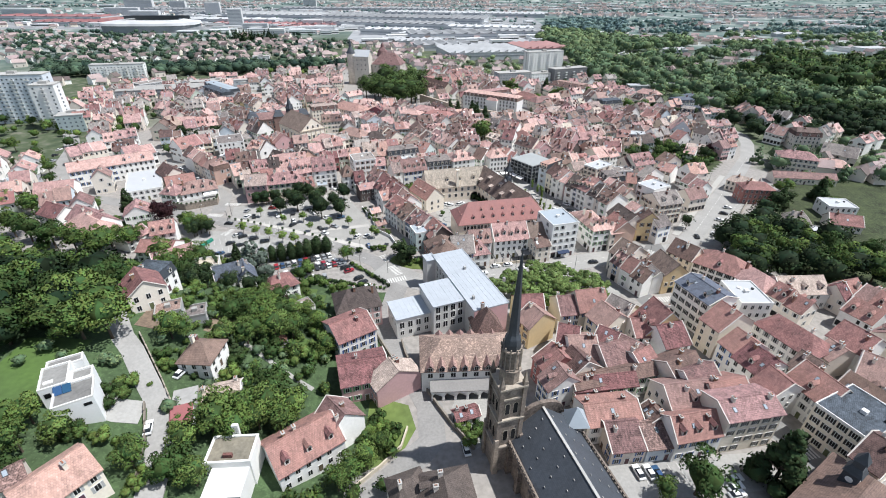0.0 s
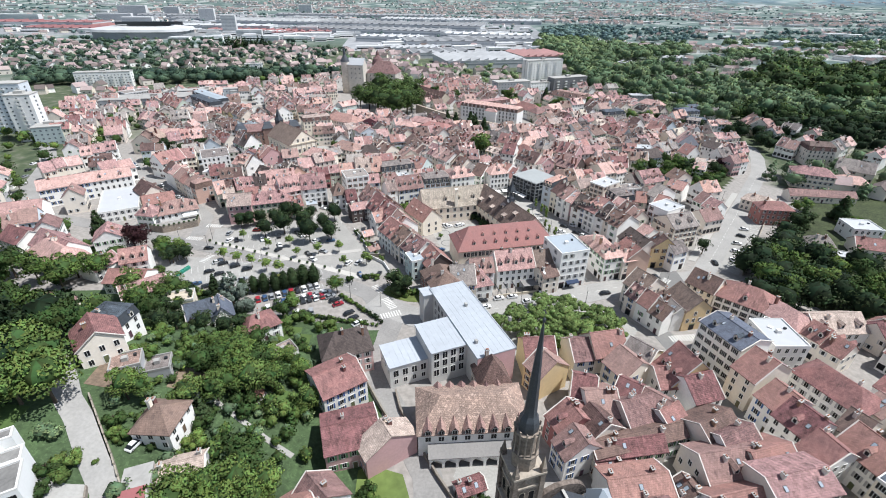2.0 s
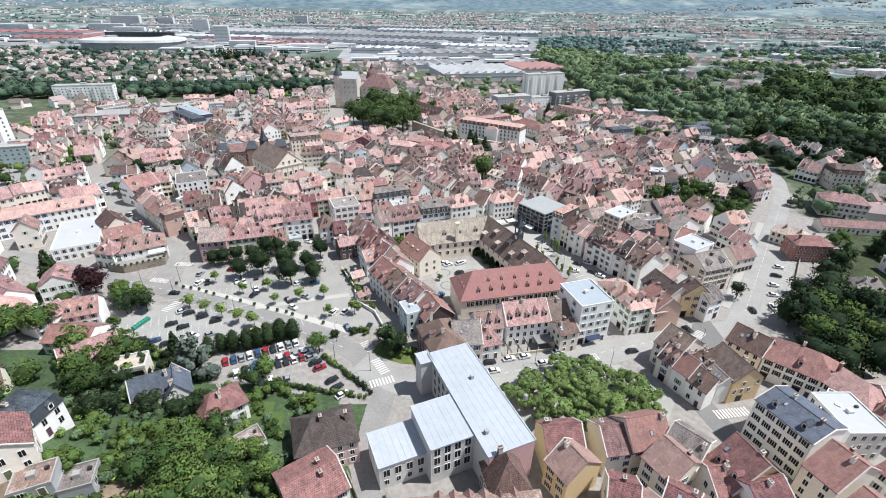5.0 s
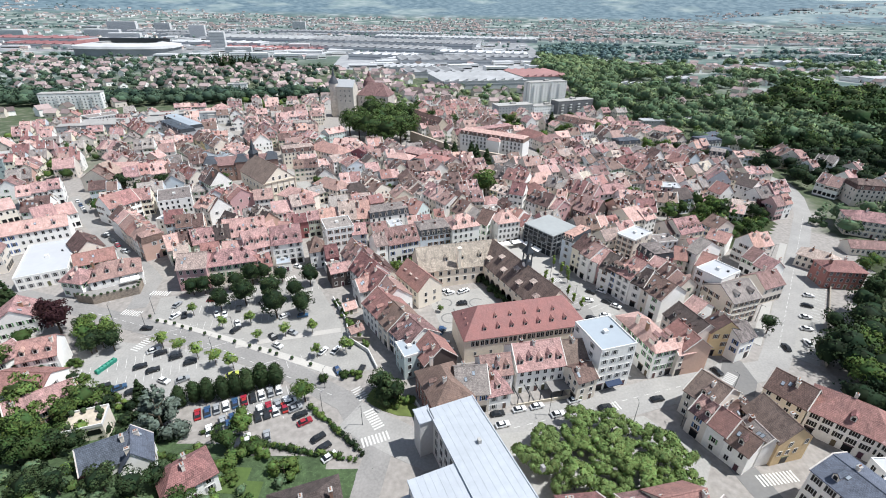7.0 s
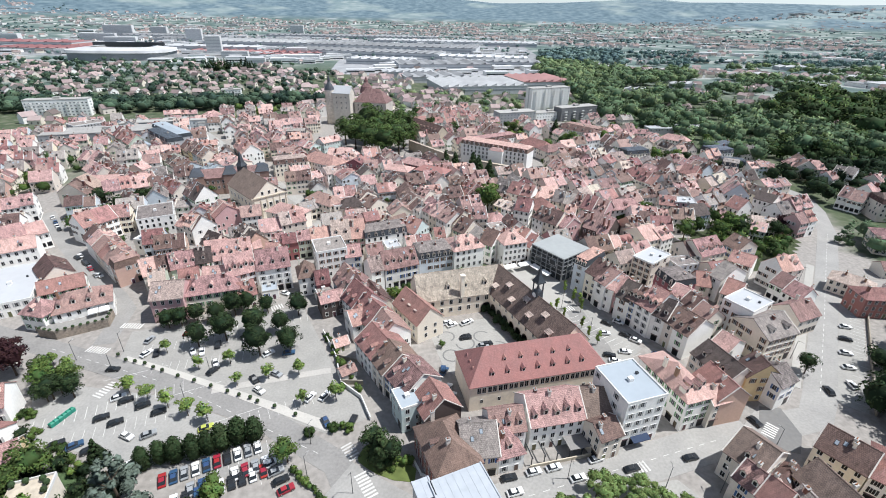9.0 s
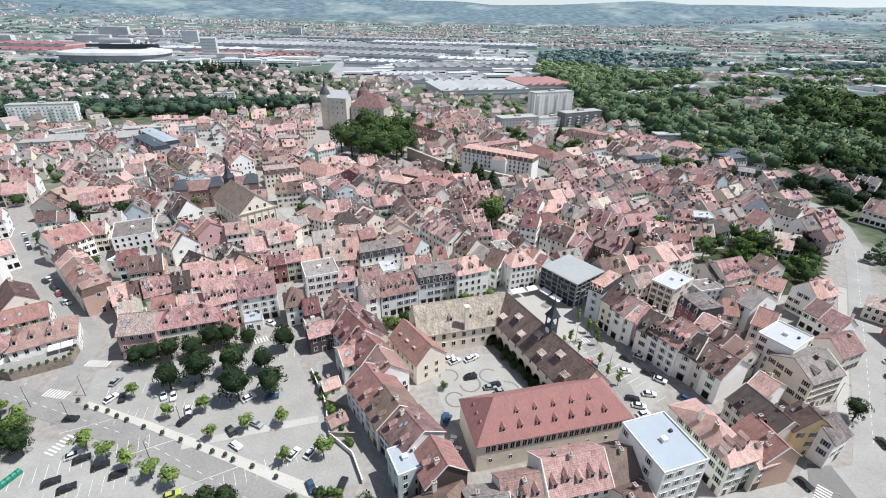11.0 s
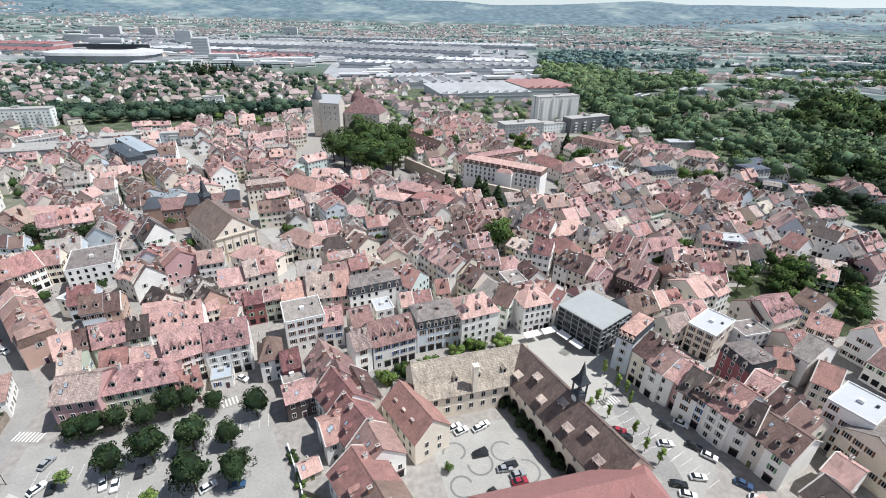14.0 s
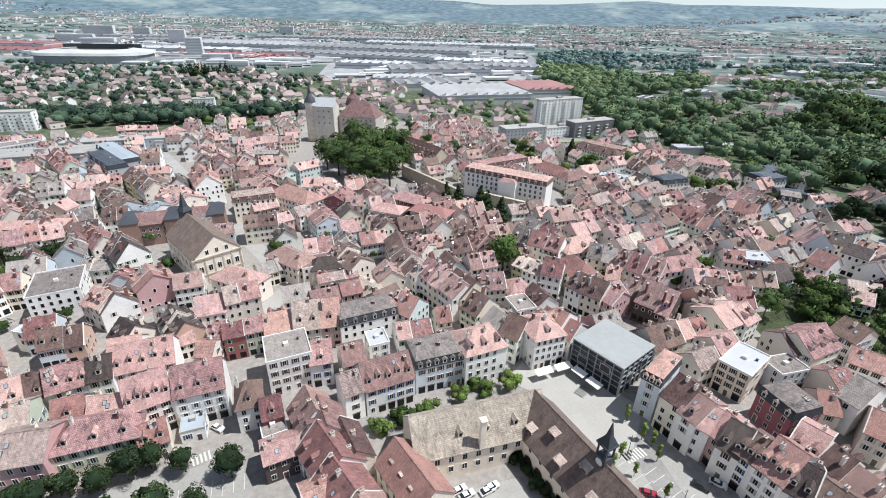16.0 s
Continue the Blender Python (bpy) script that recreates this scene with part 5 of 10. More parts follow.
def slab_block(x, y, yaw, L, W, hgt, label, colour=(0.62, 0.61, 0.58), balconies=True, cols=0):
    """An apartment slab with ranks of windows and balconies."""
    h = thing("apartment_block", x, y, 0, yaw, label, "apartment block")
    mat = material("slab_" + str(round(sum(colour) * 1000)), colour, 0.85, 0.15, 0.6, 0.05)
    walls = part("wall", Build().box(-L / 2, -W / 2, -1, L / 2, W / 2, hgt), [mat], h)
    part("flat_roof", Build().box(-L / 2 - .2, -W / 2 - .2, hgt, L / 2 + .2, W / 2 + .2, hgt + 0.6).box(-3, -2, hgt + .6, 3, 2, hgt + 2.4), [CONCRETE], h)
    # too far off to tell the panes apart singly
    panes, rails = Build(), Build()
    n = cols or int(L / 3.6)
    floors = int(hgt / 3)
    for i in range(n):
        for f in range(floors):
            u = (i - (n - 1) / 2) * L / n
            m = Matrix.Translation((u, -W / 2, f * 3 + 1.8))
            panes.box(-0.6, -0.06, -0.55, 0.6, 0.1, 0.55, 0, m)
            if balconies and i % 3 == 1:
                rails.box(-1.6, -1.2, -1.1, 1.6, 0, -0.95, 0, m).box(-1.6, -1.2, -0.95, 1.6, -1.1, 0.0, 0, m)
    for f in range(floors):
        panes.box(-1.0, -0.06, -0.7, 1.0, 0.1, 0.7, 0, side(270 if x > 0 else 90, L / 2) @ Matrix.Translation((0, 0, f * 3 + 1.8)))
    tagged(part("window_rank", panes, [material("slab_glazing", (0.09, 0.105, 0.12), 0.3, 0.6, 0.4)], walls), kind="stuff")
    if rails.v:
        tagged(part("balcony_rank", rails, [WHITE], walls), kind="stuff")
    return h


church()
school()
hospice()
market_hall()
temple()
glass_block()
rampart_block()
castle()
slab_block(156, 640, 20, 52, 13, 30, "white ten-storey apartment slab beside the wood", (0.80, 0.79, 0.74), cols=13)
slab_block(182, 612, 22, 50, 14, 14, "dark grey apartment block with pale balconies", (0.17, 0.17, 0.175))
slab_block(107, 585, 17, 42, 16, 13, "grey modern office block with ribbon windows", (0.36, 0.37, 0.38), False)
slab_block(150, 606, 20, 40, 12, 9, "low white modern block with a flat roof", (0.78, 0.78, 0.76), False)
slab_block(-374, 612, 14, 58, 13, 17, "white apartment slab with dark balconies below the wood", (0.80, 0.79, 0.76))
slab_block(-299, 389, 12, 17, 13, 34, "white narrow apartment tower", (0.80, 0.79, 0.77), cols=3)
slab_block(-337, 410, 10, 48, 14, 38, "tall pale blue apartment slab", (0.66, 0.70, 0.74), cols=14)
slab_block(-282, 383, 20, 18, 20, 13, "grey glass office block at the street corner", (0.40, 0.47, 0.47), False)
slab_block(-262, 500, 16, 90, 26, 11, "long low grey station building with a flat roof", (0.30, 0.315, 0.33), False)
slab_block(-241, 740, 14, 24, 12, 10, "white low block of flats beside the wooded bank", (0.80, 0.80, 0.78), False)
slab_block(-228, 545, 16, 85, 16, 10, "long grey flat-roofed building", (0.40, 0.42, 0.43), False)
slab_block(-160, 560, 15, 95, 12, 8, "long white low building with a flat roof", (0.62, 0.62, 0.6), False)


def modern_block(x, y, yaw, L, W, roof):
    """White frame, dark red infill walls with wide windows, and a low hipped roof over a set-back loggia."""
    h = thing("apartment_house", x, y, 0, yaw, "modern white and dark red apartment house with a low tiled roof", "house")
    red = material("oxblood_render", (0.30, 0.055, 0.06), 0.85, 0.2, 1.2, 0.2)
    part("wall", Build().box(-L / 2 + 0.5, -W / 2 + 0.5, -1, L / 2 - 0.5, W / 2 - 0.5, 10.6), [red], h, "dark red infill walls")
    part("top_storey", Build().box(-L / 2 + 1.8, -W / 2 + 1.8, 10.6, L / 2 - 1.8, W / 2 - 1.8, 13), [wall_mat("w")], h, "white set-back top storey")
    for z in (0, 3.4, 6.8, 10.2):
        part("floor_band", Build().box(-L / 2, -W / 2, z, L / 2, W / 2, z + 0.4), [WHITE], h, "white floor band")
    n = int(L / 4)
    for yaw2, off, half, count in ((0, W / 2, L / 2, n), (90, L / 2, W / 2, int(W / 4)), (270, L / 2, W / 2, int(W / 4))):
        for i in range(count + 1):
            u = (i / count - 0.5) * 2 * (half - 0.25)
            part("pier", Build().box(u - 0.25, 0, 0, u + 0.25, 0.5, 10.2), [WHITE], h, "white pier", side(yaw2, off))
        for i in range(count):
            u = ((i + 0.5) / count - 0.5) * 2 * half
            for z in (1.9, 5.3, 8.7):
                put("window", WINDOWS["n"], h, side(yaw2, off - 0.5) @ Matrix.Translation((u, 0, z)) @ Matrix.Diagonal((1.7, 1, 1.2, 1)))
    put("roof", house_roof(L - 2.4, W - 2.4, 13, 15.5, "h", roof), h)


modern_block(-10, 384, -25, 19, 14, "P")
modern_block(12, 381, -30, 24, 14, "H")


def barrel_hall():
    h = thing("barrel_hall", -212, 458, 0, -46, "grey hall with a rounded metal barrel roof", "hall")
    part("wall", Build().box(-11, -5.5, -1, 11, 5.5, 7), [wall_mat("n")], h)
    arc = [(5.9 * math.cos(math.pi * k / 12), 7 + 4.2 * math.sin(math.pi * k / 12)) for k in range(13)]
    part("barrel_roof", Build().prism(arc, -11.4, 11.4), [roof_mat("L")], h, "pale rounded metal roof")
    part("gable_glazing", Build().box(11.4, -4, 2, 11.5, 4, 8), [GLASS], h)
    row_windows(h, side(0, 5.5), 6, 3.2, (4.6,), "n", 1.2)
    g = thing("office_block", -243.5, 460, 0, 30, "low grey office block with a planted green roof", "office")
    part("wall", Build().box(-7.7, -11, -1, 7.7, 11, 7), [wall_mat("n")], g)
    part("parapet", Build().box(-7.9, -11.2, 7, 7.9, -10.8, 7.5).box(-7.9, 10.8, 7, 7.9, 11.2, 7.5).box(-7.9, -10.8, 7, -7.5, 10.8, 7.5).box(7.5, -10.8, 7, 7.9, 10.8, 7.5), [CONCRETE], g)
    part("green_roof", Build().box(-7.5, -10.8, 7, 7.5, 10.8, 7.2), [GRASS], g, "planted green roof")
    row_windows(g, side(0, 11), 4, 3.4, (5, 2), "n", 1.2)
    row_windows(g, side(90, 7.7), 6, 3.4, (5, 2), "n", 1.2)


barrel_hall()


def villa():
    """The white cubic villa on the hill."""
    h = thing("villa", -79.6, 69.9, 20.2, 28.6, "white cubic modern villa with flat roofs", "villa")
    white = material("white_render", (0.80, 0.80, 0.79), 0.8, 0.06)
    for x0, y0, x1, y1, t in ((0, 0, 7.6, 7.2, 5.9), (3.0, 7.2, 7.2, 11, 6.0), (-2.6, 6.2, 2.9, 14, 6.9), (-2.2, 14, 5, 17, 6.3)):
        part("cube", Build().box(x0, y0, -4, x1, y1, t), [white], h)
        b = Build()
        for a in ((x0, y0, x1, y0 + .35), (x0, y1 - .35, x1, y1), (x0, y0 + .35, x0 + .35, y1 - .35), (x1 - .35, y0 + .35, x1, y1 - .35)):
            b.box(a[0], a[1], t, a[2], a[3], t + 0.5)
        b.box(x0 + .35, y0 + .35, t, x1 - .35, y1 - .35, t + 0.06, 1)
        part("parapet_roof", b, [WHITE, material("grey_gravel", (0.20, 0.195, 0.185), 0.95, 0.4, 1.5, 0.3)], h, "grey gravel roof behind a white parapet")
    for u in (-0.5, 1.2):
        part("solar_panel", Build().box(-0.8, -1.1, 0, 0.8, 1.1, 0.1), [material("solar_cells", (0.03, 0.08, 0.16), 0.2)], h, "blue solar panel", Matrix.Translation((u + 1.4, 5.2, 6.5)) @ Matrix.Rotation(0.45, 4, "X"))
    for u in (2.2, 6.2):
        part("window", Build().box(u - .75, -0.06, 4.2, u + .75, 0.05, 5.0), [GLASS], h)
    part("window", Build().box(-1.9, 6.12, 4.6, -0.7, 6.3, 5.8), [GLASS], h)
    part("rooflight", Build().box(-1.8, 8, 6.9, 0, 9, 7.2), [WHITE], h)
    z = ground_z(-44, 66)
    h = thing("flat_roofed_house", -44.4, 66.8, z, 2, "white flat-roofed house with a tall chimney", "house")
    part("body", Build().box(-5, -1, -3, 5, 6, 6.5), [WHITE], h)
    part("front", Build().box(-3.6, -8, -3, 4.6, -1, 4.9), [WHITE], h)
    part("gravel_roof", Build().box(-4.6, -0.6, 6.5, 4.6, 5.6, 6.55), [material("mossy_gravel", (0.20, 0.18, 0.14), 0.95, 0.5, 1.2, 0.3)], h, "mossy grey gravel roof")
    part("parapet", Build().box(-5.1, -1.1, 6.5, 5.1, -0.6, 6.9).box(-5.1, 5.6, 6.5, 5.1, 6.1, 6.9).box(-5.1, -0.6, 6.5, -4.6, 5.6, 6.9).box(4.6, -0.6, 6.5, 5.1, 5.6, 6.9), [WHITE], h)
    part("chimney", Build().box(-0.7, 6.1, 0, 0.7, 6.9, 9.8), [WHITE], h)
    part("chimney", Build().box(-1.2, 0.2, 6.5, 0.8, 0.9, 7.6), [material("chimney_brick", (0.22, 0.12, 0.09))], h, "row of brick flues")


villa()


def garage():
    z = ground_z(-58.4, 75.4)
    h = thing("garage", -58.6, 77, z, 18, "garage with a sloping red sheet roof beside the lane", "garage")
    part("wall", Build().box(-2.2, -1, -1, 2.2, 5, 2.6), [WHITE], h)
    part("sloping_roof", Build().add([(-2.5, -1.8, 2.3), (2.5, -1.8, 2.3), (2.5, 3, 3.6), (-2.5, 3, 3.6), (-2.5, -1.8, 2.45), (2.5, -1.8, 2.45), (2.5, 3, 3.75), (-2.5, 3, 3.75)],
                                 [(3, 2, 1, 0), (4, 5, 6, 7), (0, 1, 5, 4), (1, 2, 6, 5), (2, 3, 7, 6), (3, 0, 4, 7)]), [material("red_sheet_roof", (0.27, 0.10, 0.11), 0.6, 0.2)], h, "faded red sheet roof")
    # no opening is cut: a dark panel stands for the doorway's shade
    part("garage_door", Build().box(-1.8, -1.06, -0.8, 1.8, -0.98, 2.0), [GLASS], h, "dark panel painting the shade of an open doorway")
    part("terrace", Build().box(-2.6, 3, -1, 3, 9, 3.2), [CONCRETE], h, "pale concrete parking deck")
    car(-60.6, 83.2, 70, "w")


def chapel():
    """A brown roof with a small slate bell turret and a clock."""
    h = thing("chapel", 92, 55, 0, 30, "hall with a brown tiled roof and a slate bell turret", "chapel")
    part("wall", Build().box(-11, -8, -1, 11, 8, 8), [STONE], h)
    put("roof", house_roof(22, 16, 8, 13.5, "h", "B"), h)
    m = Matrix.Translation((2, 3.0, 0))
    part("bell_turret", Build().box(-1.5, -1.5, 9, 1.5, 1.5, 14.5).box(-1.8, -1.8, 14.5, 1.8, 1.8, 16.2, taper=(0.7, 0.7)).box(-1.0, -1.0, 16.2, 1.0, 1.0, 18).box(-1.3, -1.3, 18, 1.3, 1.3, 20.6, taper=(1.2, 1.2)), [SLATE], h, "slate bell turret", m)
    for yaw in (0, 270):
        part("clock_face", Build().lathe([(0.7, 0), (0.7, 0.08)], 18), [WHITE], h, "white clock face", m @ side(yaw, 1.52) @ Matrix.Translation((0, 0, 12.8)) @ Matrix.Rotation(math.pi / 2, 4, "X"))


chapel()


def line_wall(name, pts, hgt, thick, mat, label, category="wall"):
    """A wall along a line of points that follows the ground."""
    b, fine = Build(), []
    for (ax, ay), (bx, by) in zip(pts, pts[1:]):
        k = max(1, int(math.hypot(bx - ax, by - ay) / 2.5))
        fine += [(ax + (bx - ax) * i / k, ay + (by - ay) * i / k) for i in range(k)]
    fine.append(pts[-1])
    for (ax, ay), (bx, by) in zip(fine, fine[1:]):
        L = math.hypot(bx - ax, by - ay)
        m = Matrix.Translation((ax, ay, min(ground_z(ax, ay), ground_z(bx, by)))) @ Matrix.Rotation(math.atan2(by - ay, bx - ax), 4, "Z")
        b.box(0, -thick / 2, -1, L, thick / 2, hgt + abs(ground_z(ax, ay) - ground_z(bx, by)), 0, m)
    return tagged(put(name, b.done(name, [mat])), label, category)


OLDSTONE = material("old_wall_stone", (0.26, 0.23, 0.19), 0.95, 0.5, 1.5, 0.3, 0.4)
line_wall("retaining_wall", [(-8.5, 119), (-6.8, 112), (-1.9, 100.5), (3.3, 90.4), (6.5, 84.9), (12.0, 77)], 1.5, 0.5, OLDSTONE, "dark stone retaining wall along the street")
line_wall("garden_wall", [(-18.5, 125), (-12, 112), (-7, 103)], 1.6, 0.35, OLDSTONE, "stone garden wall beside the street")
line_wall("garden_wall", [(-5.5, 84), (-7, 78), (-12, 72.5), (-19, 66)], 1.3, 0.35, STONE, "pale garden wall along the bend")
line_wall("garden_wall", [(-68.2, 80), (-64.4, 72), (-61.5, 62)], 1.0, 0.3, OLDSTONE, "low stone wall along the lane")
line_wall("garden_wall", [(-79, 101), (-67.4, 87.2), (-62.2, 80.5)], 1.2, 0.3, OLDSTONE, "low stone wall along the hillside lane")


def terrace_shelter():
    h = thing("terrace_shelter", 38, 171.6, 0, 10, "open terrace shelter with dark beams in front of the old house", "shelter")
    for u in (-9, -5.4, -1.8, 1.8, 5.4, 9):
        part("post", Build().box(u - .12, -2.4, 0, u + .12, -2.2, 3), [METAL], h)
        part("beam", Build().box(u - .12, -2.8, 3, u + .12, 2.4, 3.25), [METAL], h)
    part("roof_panel", Build().box(1.6, -2.7, 3.25, 9.2, 2.5, 3.35), [material("grey_felt", (0.22, 0.21, 0.20), 0.9)], h, "weathered grey roof panel")
    part("low_wall", Build().box(-9.6, -3.2, -0.5, 9.6, -2.9, 1.1), [STONE], h)


terrace_shelter()


def awning(x, y, yaw, w, d, z, mat, label):
    h = thing("awning", x, y, z, yaw, label, "awning")
    part("cloth", Build().add([(-w / 2, 0, 0.5), (w / 2, 0, 0.5), (w / 2, -d, 0), (-w / 2, -d, 0), (-w / 2, 0, 0.54), (w / 2, 0, 0.54), (w / 2, -d, 0.04), (-w / 2, -d, 0.04)],
                              [(0, 1, 2, 3), (7, 6, 5, 4), (0, 4, 5, 1), (1, 5, 6, 2), (2, 6, 7, 3), (3, 7, 4, 0)]), [mat], h)
    part("front_bar", Build().box(-w / 2, -d - 0.06, -0.2, w / 2, -d, 0.06), [mat], h)


def inn_terrace():
    """A raised terrace in front of the inn, on a dark stone wall with a planted parapet."""
    h = thing("terrace", 0, 0, 0, 0, "raised cafe terrace on a dark stone wall", "terrace")
    rim = [(-133.6, 227.2), (-126.4, 225.3), (-112.6, 232.4), (-114.4, 239.2), (-129.2, 230.9), (-133.8, 230.2)]
    n = len(rim)
    faces = [tuple(range(n, 2 * n))] + [(i, (i + 1) % n, n + (i + 1) % n, n + i) for i in range(n)]
    part("terrace_wall", Build().add([(x, y, -0.5) for x, y in rim] + [(x, y, 2.9) for x, y in rim], faces), [DARKSTONE], h)
    deck = [(-124 + (x + 124) * 0.96, 231 + (y - 231) * 0.95) for x, y in rim]
    part("deck", Build().add([(x, y, 2.5) for x, y in deck] + [(x, y, 2.95) for x, y in deck], faces), [PAVING], h, "pale paved terrace floor")
    for (ax, ay), (bx, by) in zip(rim[:3], rim[1:4]):
        L = math.hypot(bx - ax, by - ay)
        m = Matrix.Translation((ax, ay, 2.9)) @ Matrix.Rotation(math.atan2(by - ay, bx - ax), 4, "Z")
        part("parapet", Build().box(0, 0, 0, L - 0.3, 0.3, 0.7), [OLDSTONE], h, "", m)
        for k in range(int(L / 2.2)):
            part("planting", Build().lathe([(0.3, 0.5), (0.6, 0.8), (0.45, 1.2), (0.1, 1.4)], 7), [material("clipped_shrub", (0.03, 0.05, 0.02), 0.9, 0.5, 4.0)], h, "small green shrub", m @ Matrix.Translation((1 + k * 2.2, 0.2, 0)))


inn_terrace()
CLOTH = material("awning_white", (0.78, 0.77, 0.74), 0.8, 0.08)
NAVY = material("awning_navy", (0.03, 0.045, 0.09), 0.8, 0.1)
for x, y, yaw, w, d in ((42.5, 269.5, 18, 6, 2.6), (49.5, 271.5, 18, 6, 2.6), (55.5, 268, -60, 5, 2.5), (58.5, 262.8, -60, 5, 2.5)):
    awning(x, y, yaw, w, d, 2.9, CLOTH, "white cafe awning over the terrace")
awning(60.2, 173.4, 14, 5.5, 1.8, 2.9, NAVY, "dark blue shop awning at the street corner")
for x, y in ((-119.2, 236.2), (-116.2, 237.9)):
    awning(x, y, 30, 3.2, 2.6, 5.0, CLOTH, "striped white awning over the inn terrace")
awning(72.5, 92, -52, 9, 3.2, 3.6, CLOTH, "long white awning over the passage")


def containers():
    green = material("green_plastic", (0.03, 0.22, 0.15), 0.5, 0.15)
    for i in range(6):
        h = thing("recycling_container", -102 + i * 0.42, 186 + i * 1.08, 0, 69, "green recycling container on the car park edge", "container", "recycling containers")
        part("tub", Build().box(-0.5, -0.6, 0, 0.5, 0.6, 1.2, taper=(-0.06, -0.06)), [green], h)
        part("lid", Build().box(-0.52, -0.65, 1.2, 0.52, 0.65, 1.5, taper=(0.2, 0.3)), [green], h)


containers()


def planters():
    for x, y in ((-100.3, 215.5), (-96.3, 212.7), (-93, 212), (-89.3, 210.9), (-85.6, 208.8), (-82.1, 207.3), (-76, 204.5), (-70, 202.2), (-63.9, 199.6), (-58, 197.1), (-54, 195.4), (-50.3, 194.2), (-47.7, 192.6), (-42.1, 190.4), (-35.3, 187)):
        h = thing("planter", x, y, 0, 20, "pale round stone planter with a clipped shrub", "planter", "planters")
        part("tub", Build().lathe([(0.45, 0), (0.55, 0.6), (0.5, 0.62), (0.45, 0.5)], 10), [CONCRETE], h)
        part("shrub", Build().lathe([(0.35, 0.5), (0.62, 0.9), (0.5, 1.35), (0.1, 1.6)], 7), [material("clipped_shrub", (0.03, 0.05, 0.02), 0.9, 0.5, 4.0)], h, "small dark shrub")


planters()
line_wall("yard_wall", [(-34, 226), (-27.3, 212), (-24, 199.5), (-17, 193), (-13.5, 184.5)], 1.5, 0.3, WHITE, "low pale yard wall below the old houses")
line_wall("yard_wall", [(-27.3, 212), (-20, 209)], 1.8, 0.3, OLDSTONE, "rough stone yard wall")
line_wall("yard_wall", [(-24, 199.5), (-17, 199)], 1.8, 0.3, OLDSTONE, "rough stone yard wall")
line_wall("ramp_wall", [(-1, 170), (0.8, 166), (6, 163), (12, 162.6)], 1.1, 0.3, WHITE, "white curving ramp wall beside the red house")
house(-141, 163.5, 20, 9, 7, 3.2, 6, "w", "R", "g", 0, "n")
house(-121, 150, 35, 9, 8, 4, 7.5, "c", "M", "g", 0, "n")
house(-22.5, 203.5, 32, 5, 4, 2.4, 3.6, "w", "M", "g", 0, "n")
house(-26.5, 217.5, 28, 5, 4.5, 2.6, 4.2, "b", "P", "g", 0, "n")
house(-71.2, 56.4, 55, 12, 10, 5, 8.2, "c", "O", "g", 0, "n")
house(-79.6, 56.6, 40, 5.5, 5, 3, 5, "b", "X", "g", 0, "n")
house(19.5, 117.5, 100, 9, 9, 8, 15, "b", "B", "h", 0, "n")
house(4, 57, 100, 18, 13, 8, 13.5, "b", "D", "h", 2, "n")
house(-4.5, 62, 20, 8, 8, 7.5, 11.5, "b", "D", "h", 0, "n")


def roof_terrace():
    h = thing("terrace_house", -88, 160.5, ground_z(-88, 160), 17, "pale house with a planted roof terrace", "house")
    part("wall", Build().box(-4.5, -3.5, -2, 4.5, 3.5, 5.2), [wall_mat("c")], h)
    part("terrace_floor", Build().box(-4.5, -3.5, 5.2, 4.5, 3.5, 5.35), [STONE], h, "pale stone terrace floor")
    part("parapet", Build().box(-4.6, -3.6, 5.2, 4.6, -3.4, 6.1).box(-4.6, 3.4, 5.2, 4.6, 3.6, 6.1).box(4.4, -3.4, 5.2, 4.6, 3.4, 6.1), [WHITE], h)
    part("window", Build().box(0.5, -3.56, 2.6, 3.8, -3.45, 4.4), [GLASS], h)
    for u, v in ((-3.6, 2.6), (-1, 2.8), (2.4, 2.4), (3.6, -1), (3.5, 1), (-3, -2.6)):
        part("potted_shrub", Build().lathe([(0.3, 5.35), (0.35, 5.8), (0.75, 6.2), (0.6, 6.8), (0.1, 7.2)], 7), [material("clipped_shrub", (0.03, 0.05, 0.02), 0.9, 0.5, 4.0)], h, "green shrub in a pot", Matrix.Translation((u, v, 0)))


roof_terrace()
house(10.6, 87, 18, 7, 4, 2.4, 3.6, "w", "R", "g", 0, "n")
line_wall("roadside_wall", [(137, 180), (171, 219), (206, 259)], 1.4, 0.4, OLDSTONE, "old stone wall between the parking strip and the trees")
# town houses: place, turn of the ridge, length, width, eaves, ridge, wall, roof, shape, dormers, shutters
house(-92.6, 241.2, 10, 11.2, 13, 10, 14, "p", "T", "g", 0, "n")
house(-79.0, 246.2, 16, 18.9, 12, 9, 13.5, "c", "P", "h", 3, "g")
house(-67.2, 246.7, 28, 6.6, 9, 6, 10, "b", "R", "g", 2, "n")
house(-72.3, 256.9, 31, 10.7, 13, 11, 17, "w", "P", "g", 5, "n")
house(-59.8, 261.0, 18, 12.9, 12, 11, 17, "w", "P", "g", 3, "n")
house(-59.9, 252.5, 17, 6.1, 8, 4, 4, "w", "L", "f", 0, "n")
house(-45.5, 256.5, 18, 6.9, 10, 8.5, 14, "w", "B", "h", 1, "n")
house(-38.6, 253.0, 20, 5.5, 8, 7, 11, "m", "R", "g", 1, "n")
house(-110.4, 261.2, 34, 6.5, 11, 8, 13, "b", "P", "g", 1, "n")
house(-105.4, 263.6, 28, 5.5, 11, 8, 13, "b", "B", "g", 1, "n")
house(-100.7, 264.5, 28, 5.5, 11, 9, 14, "g", "P", "g", 1, "n")
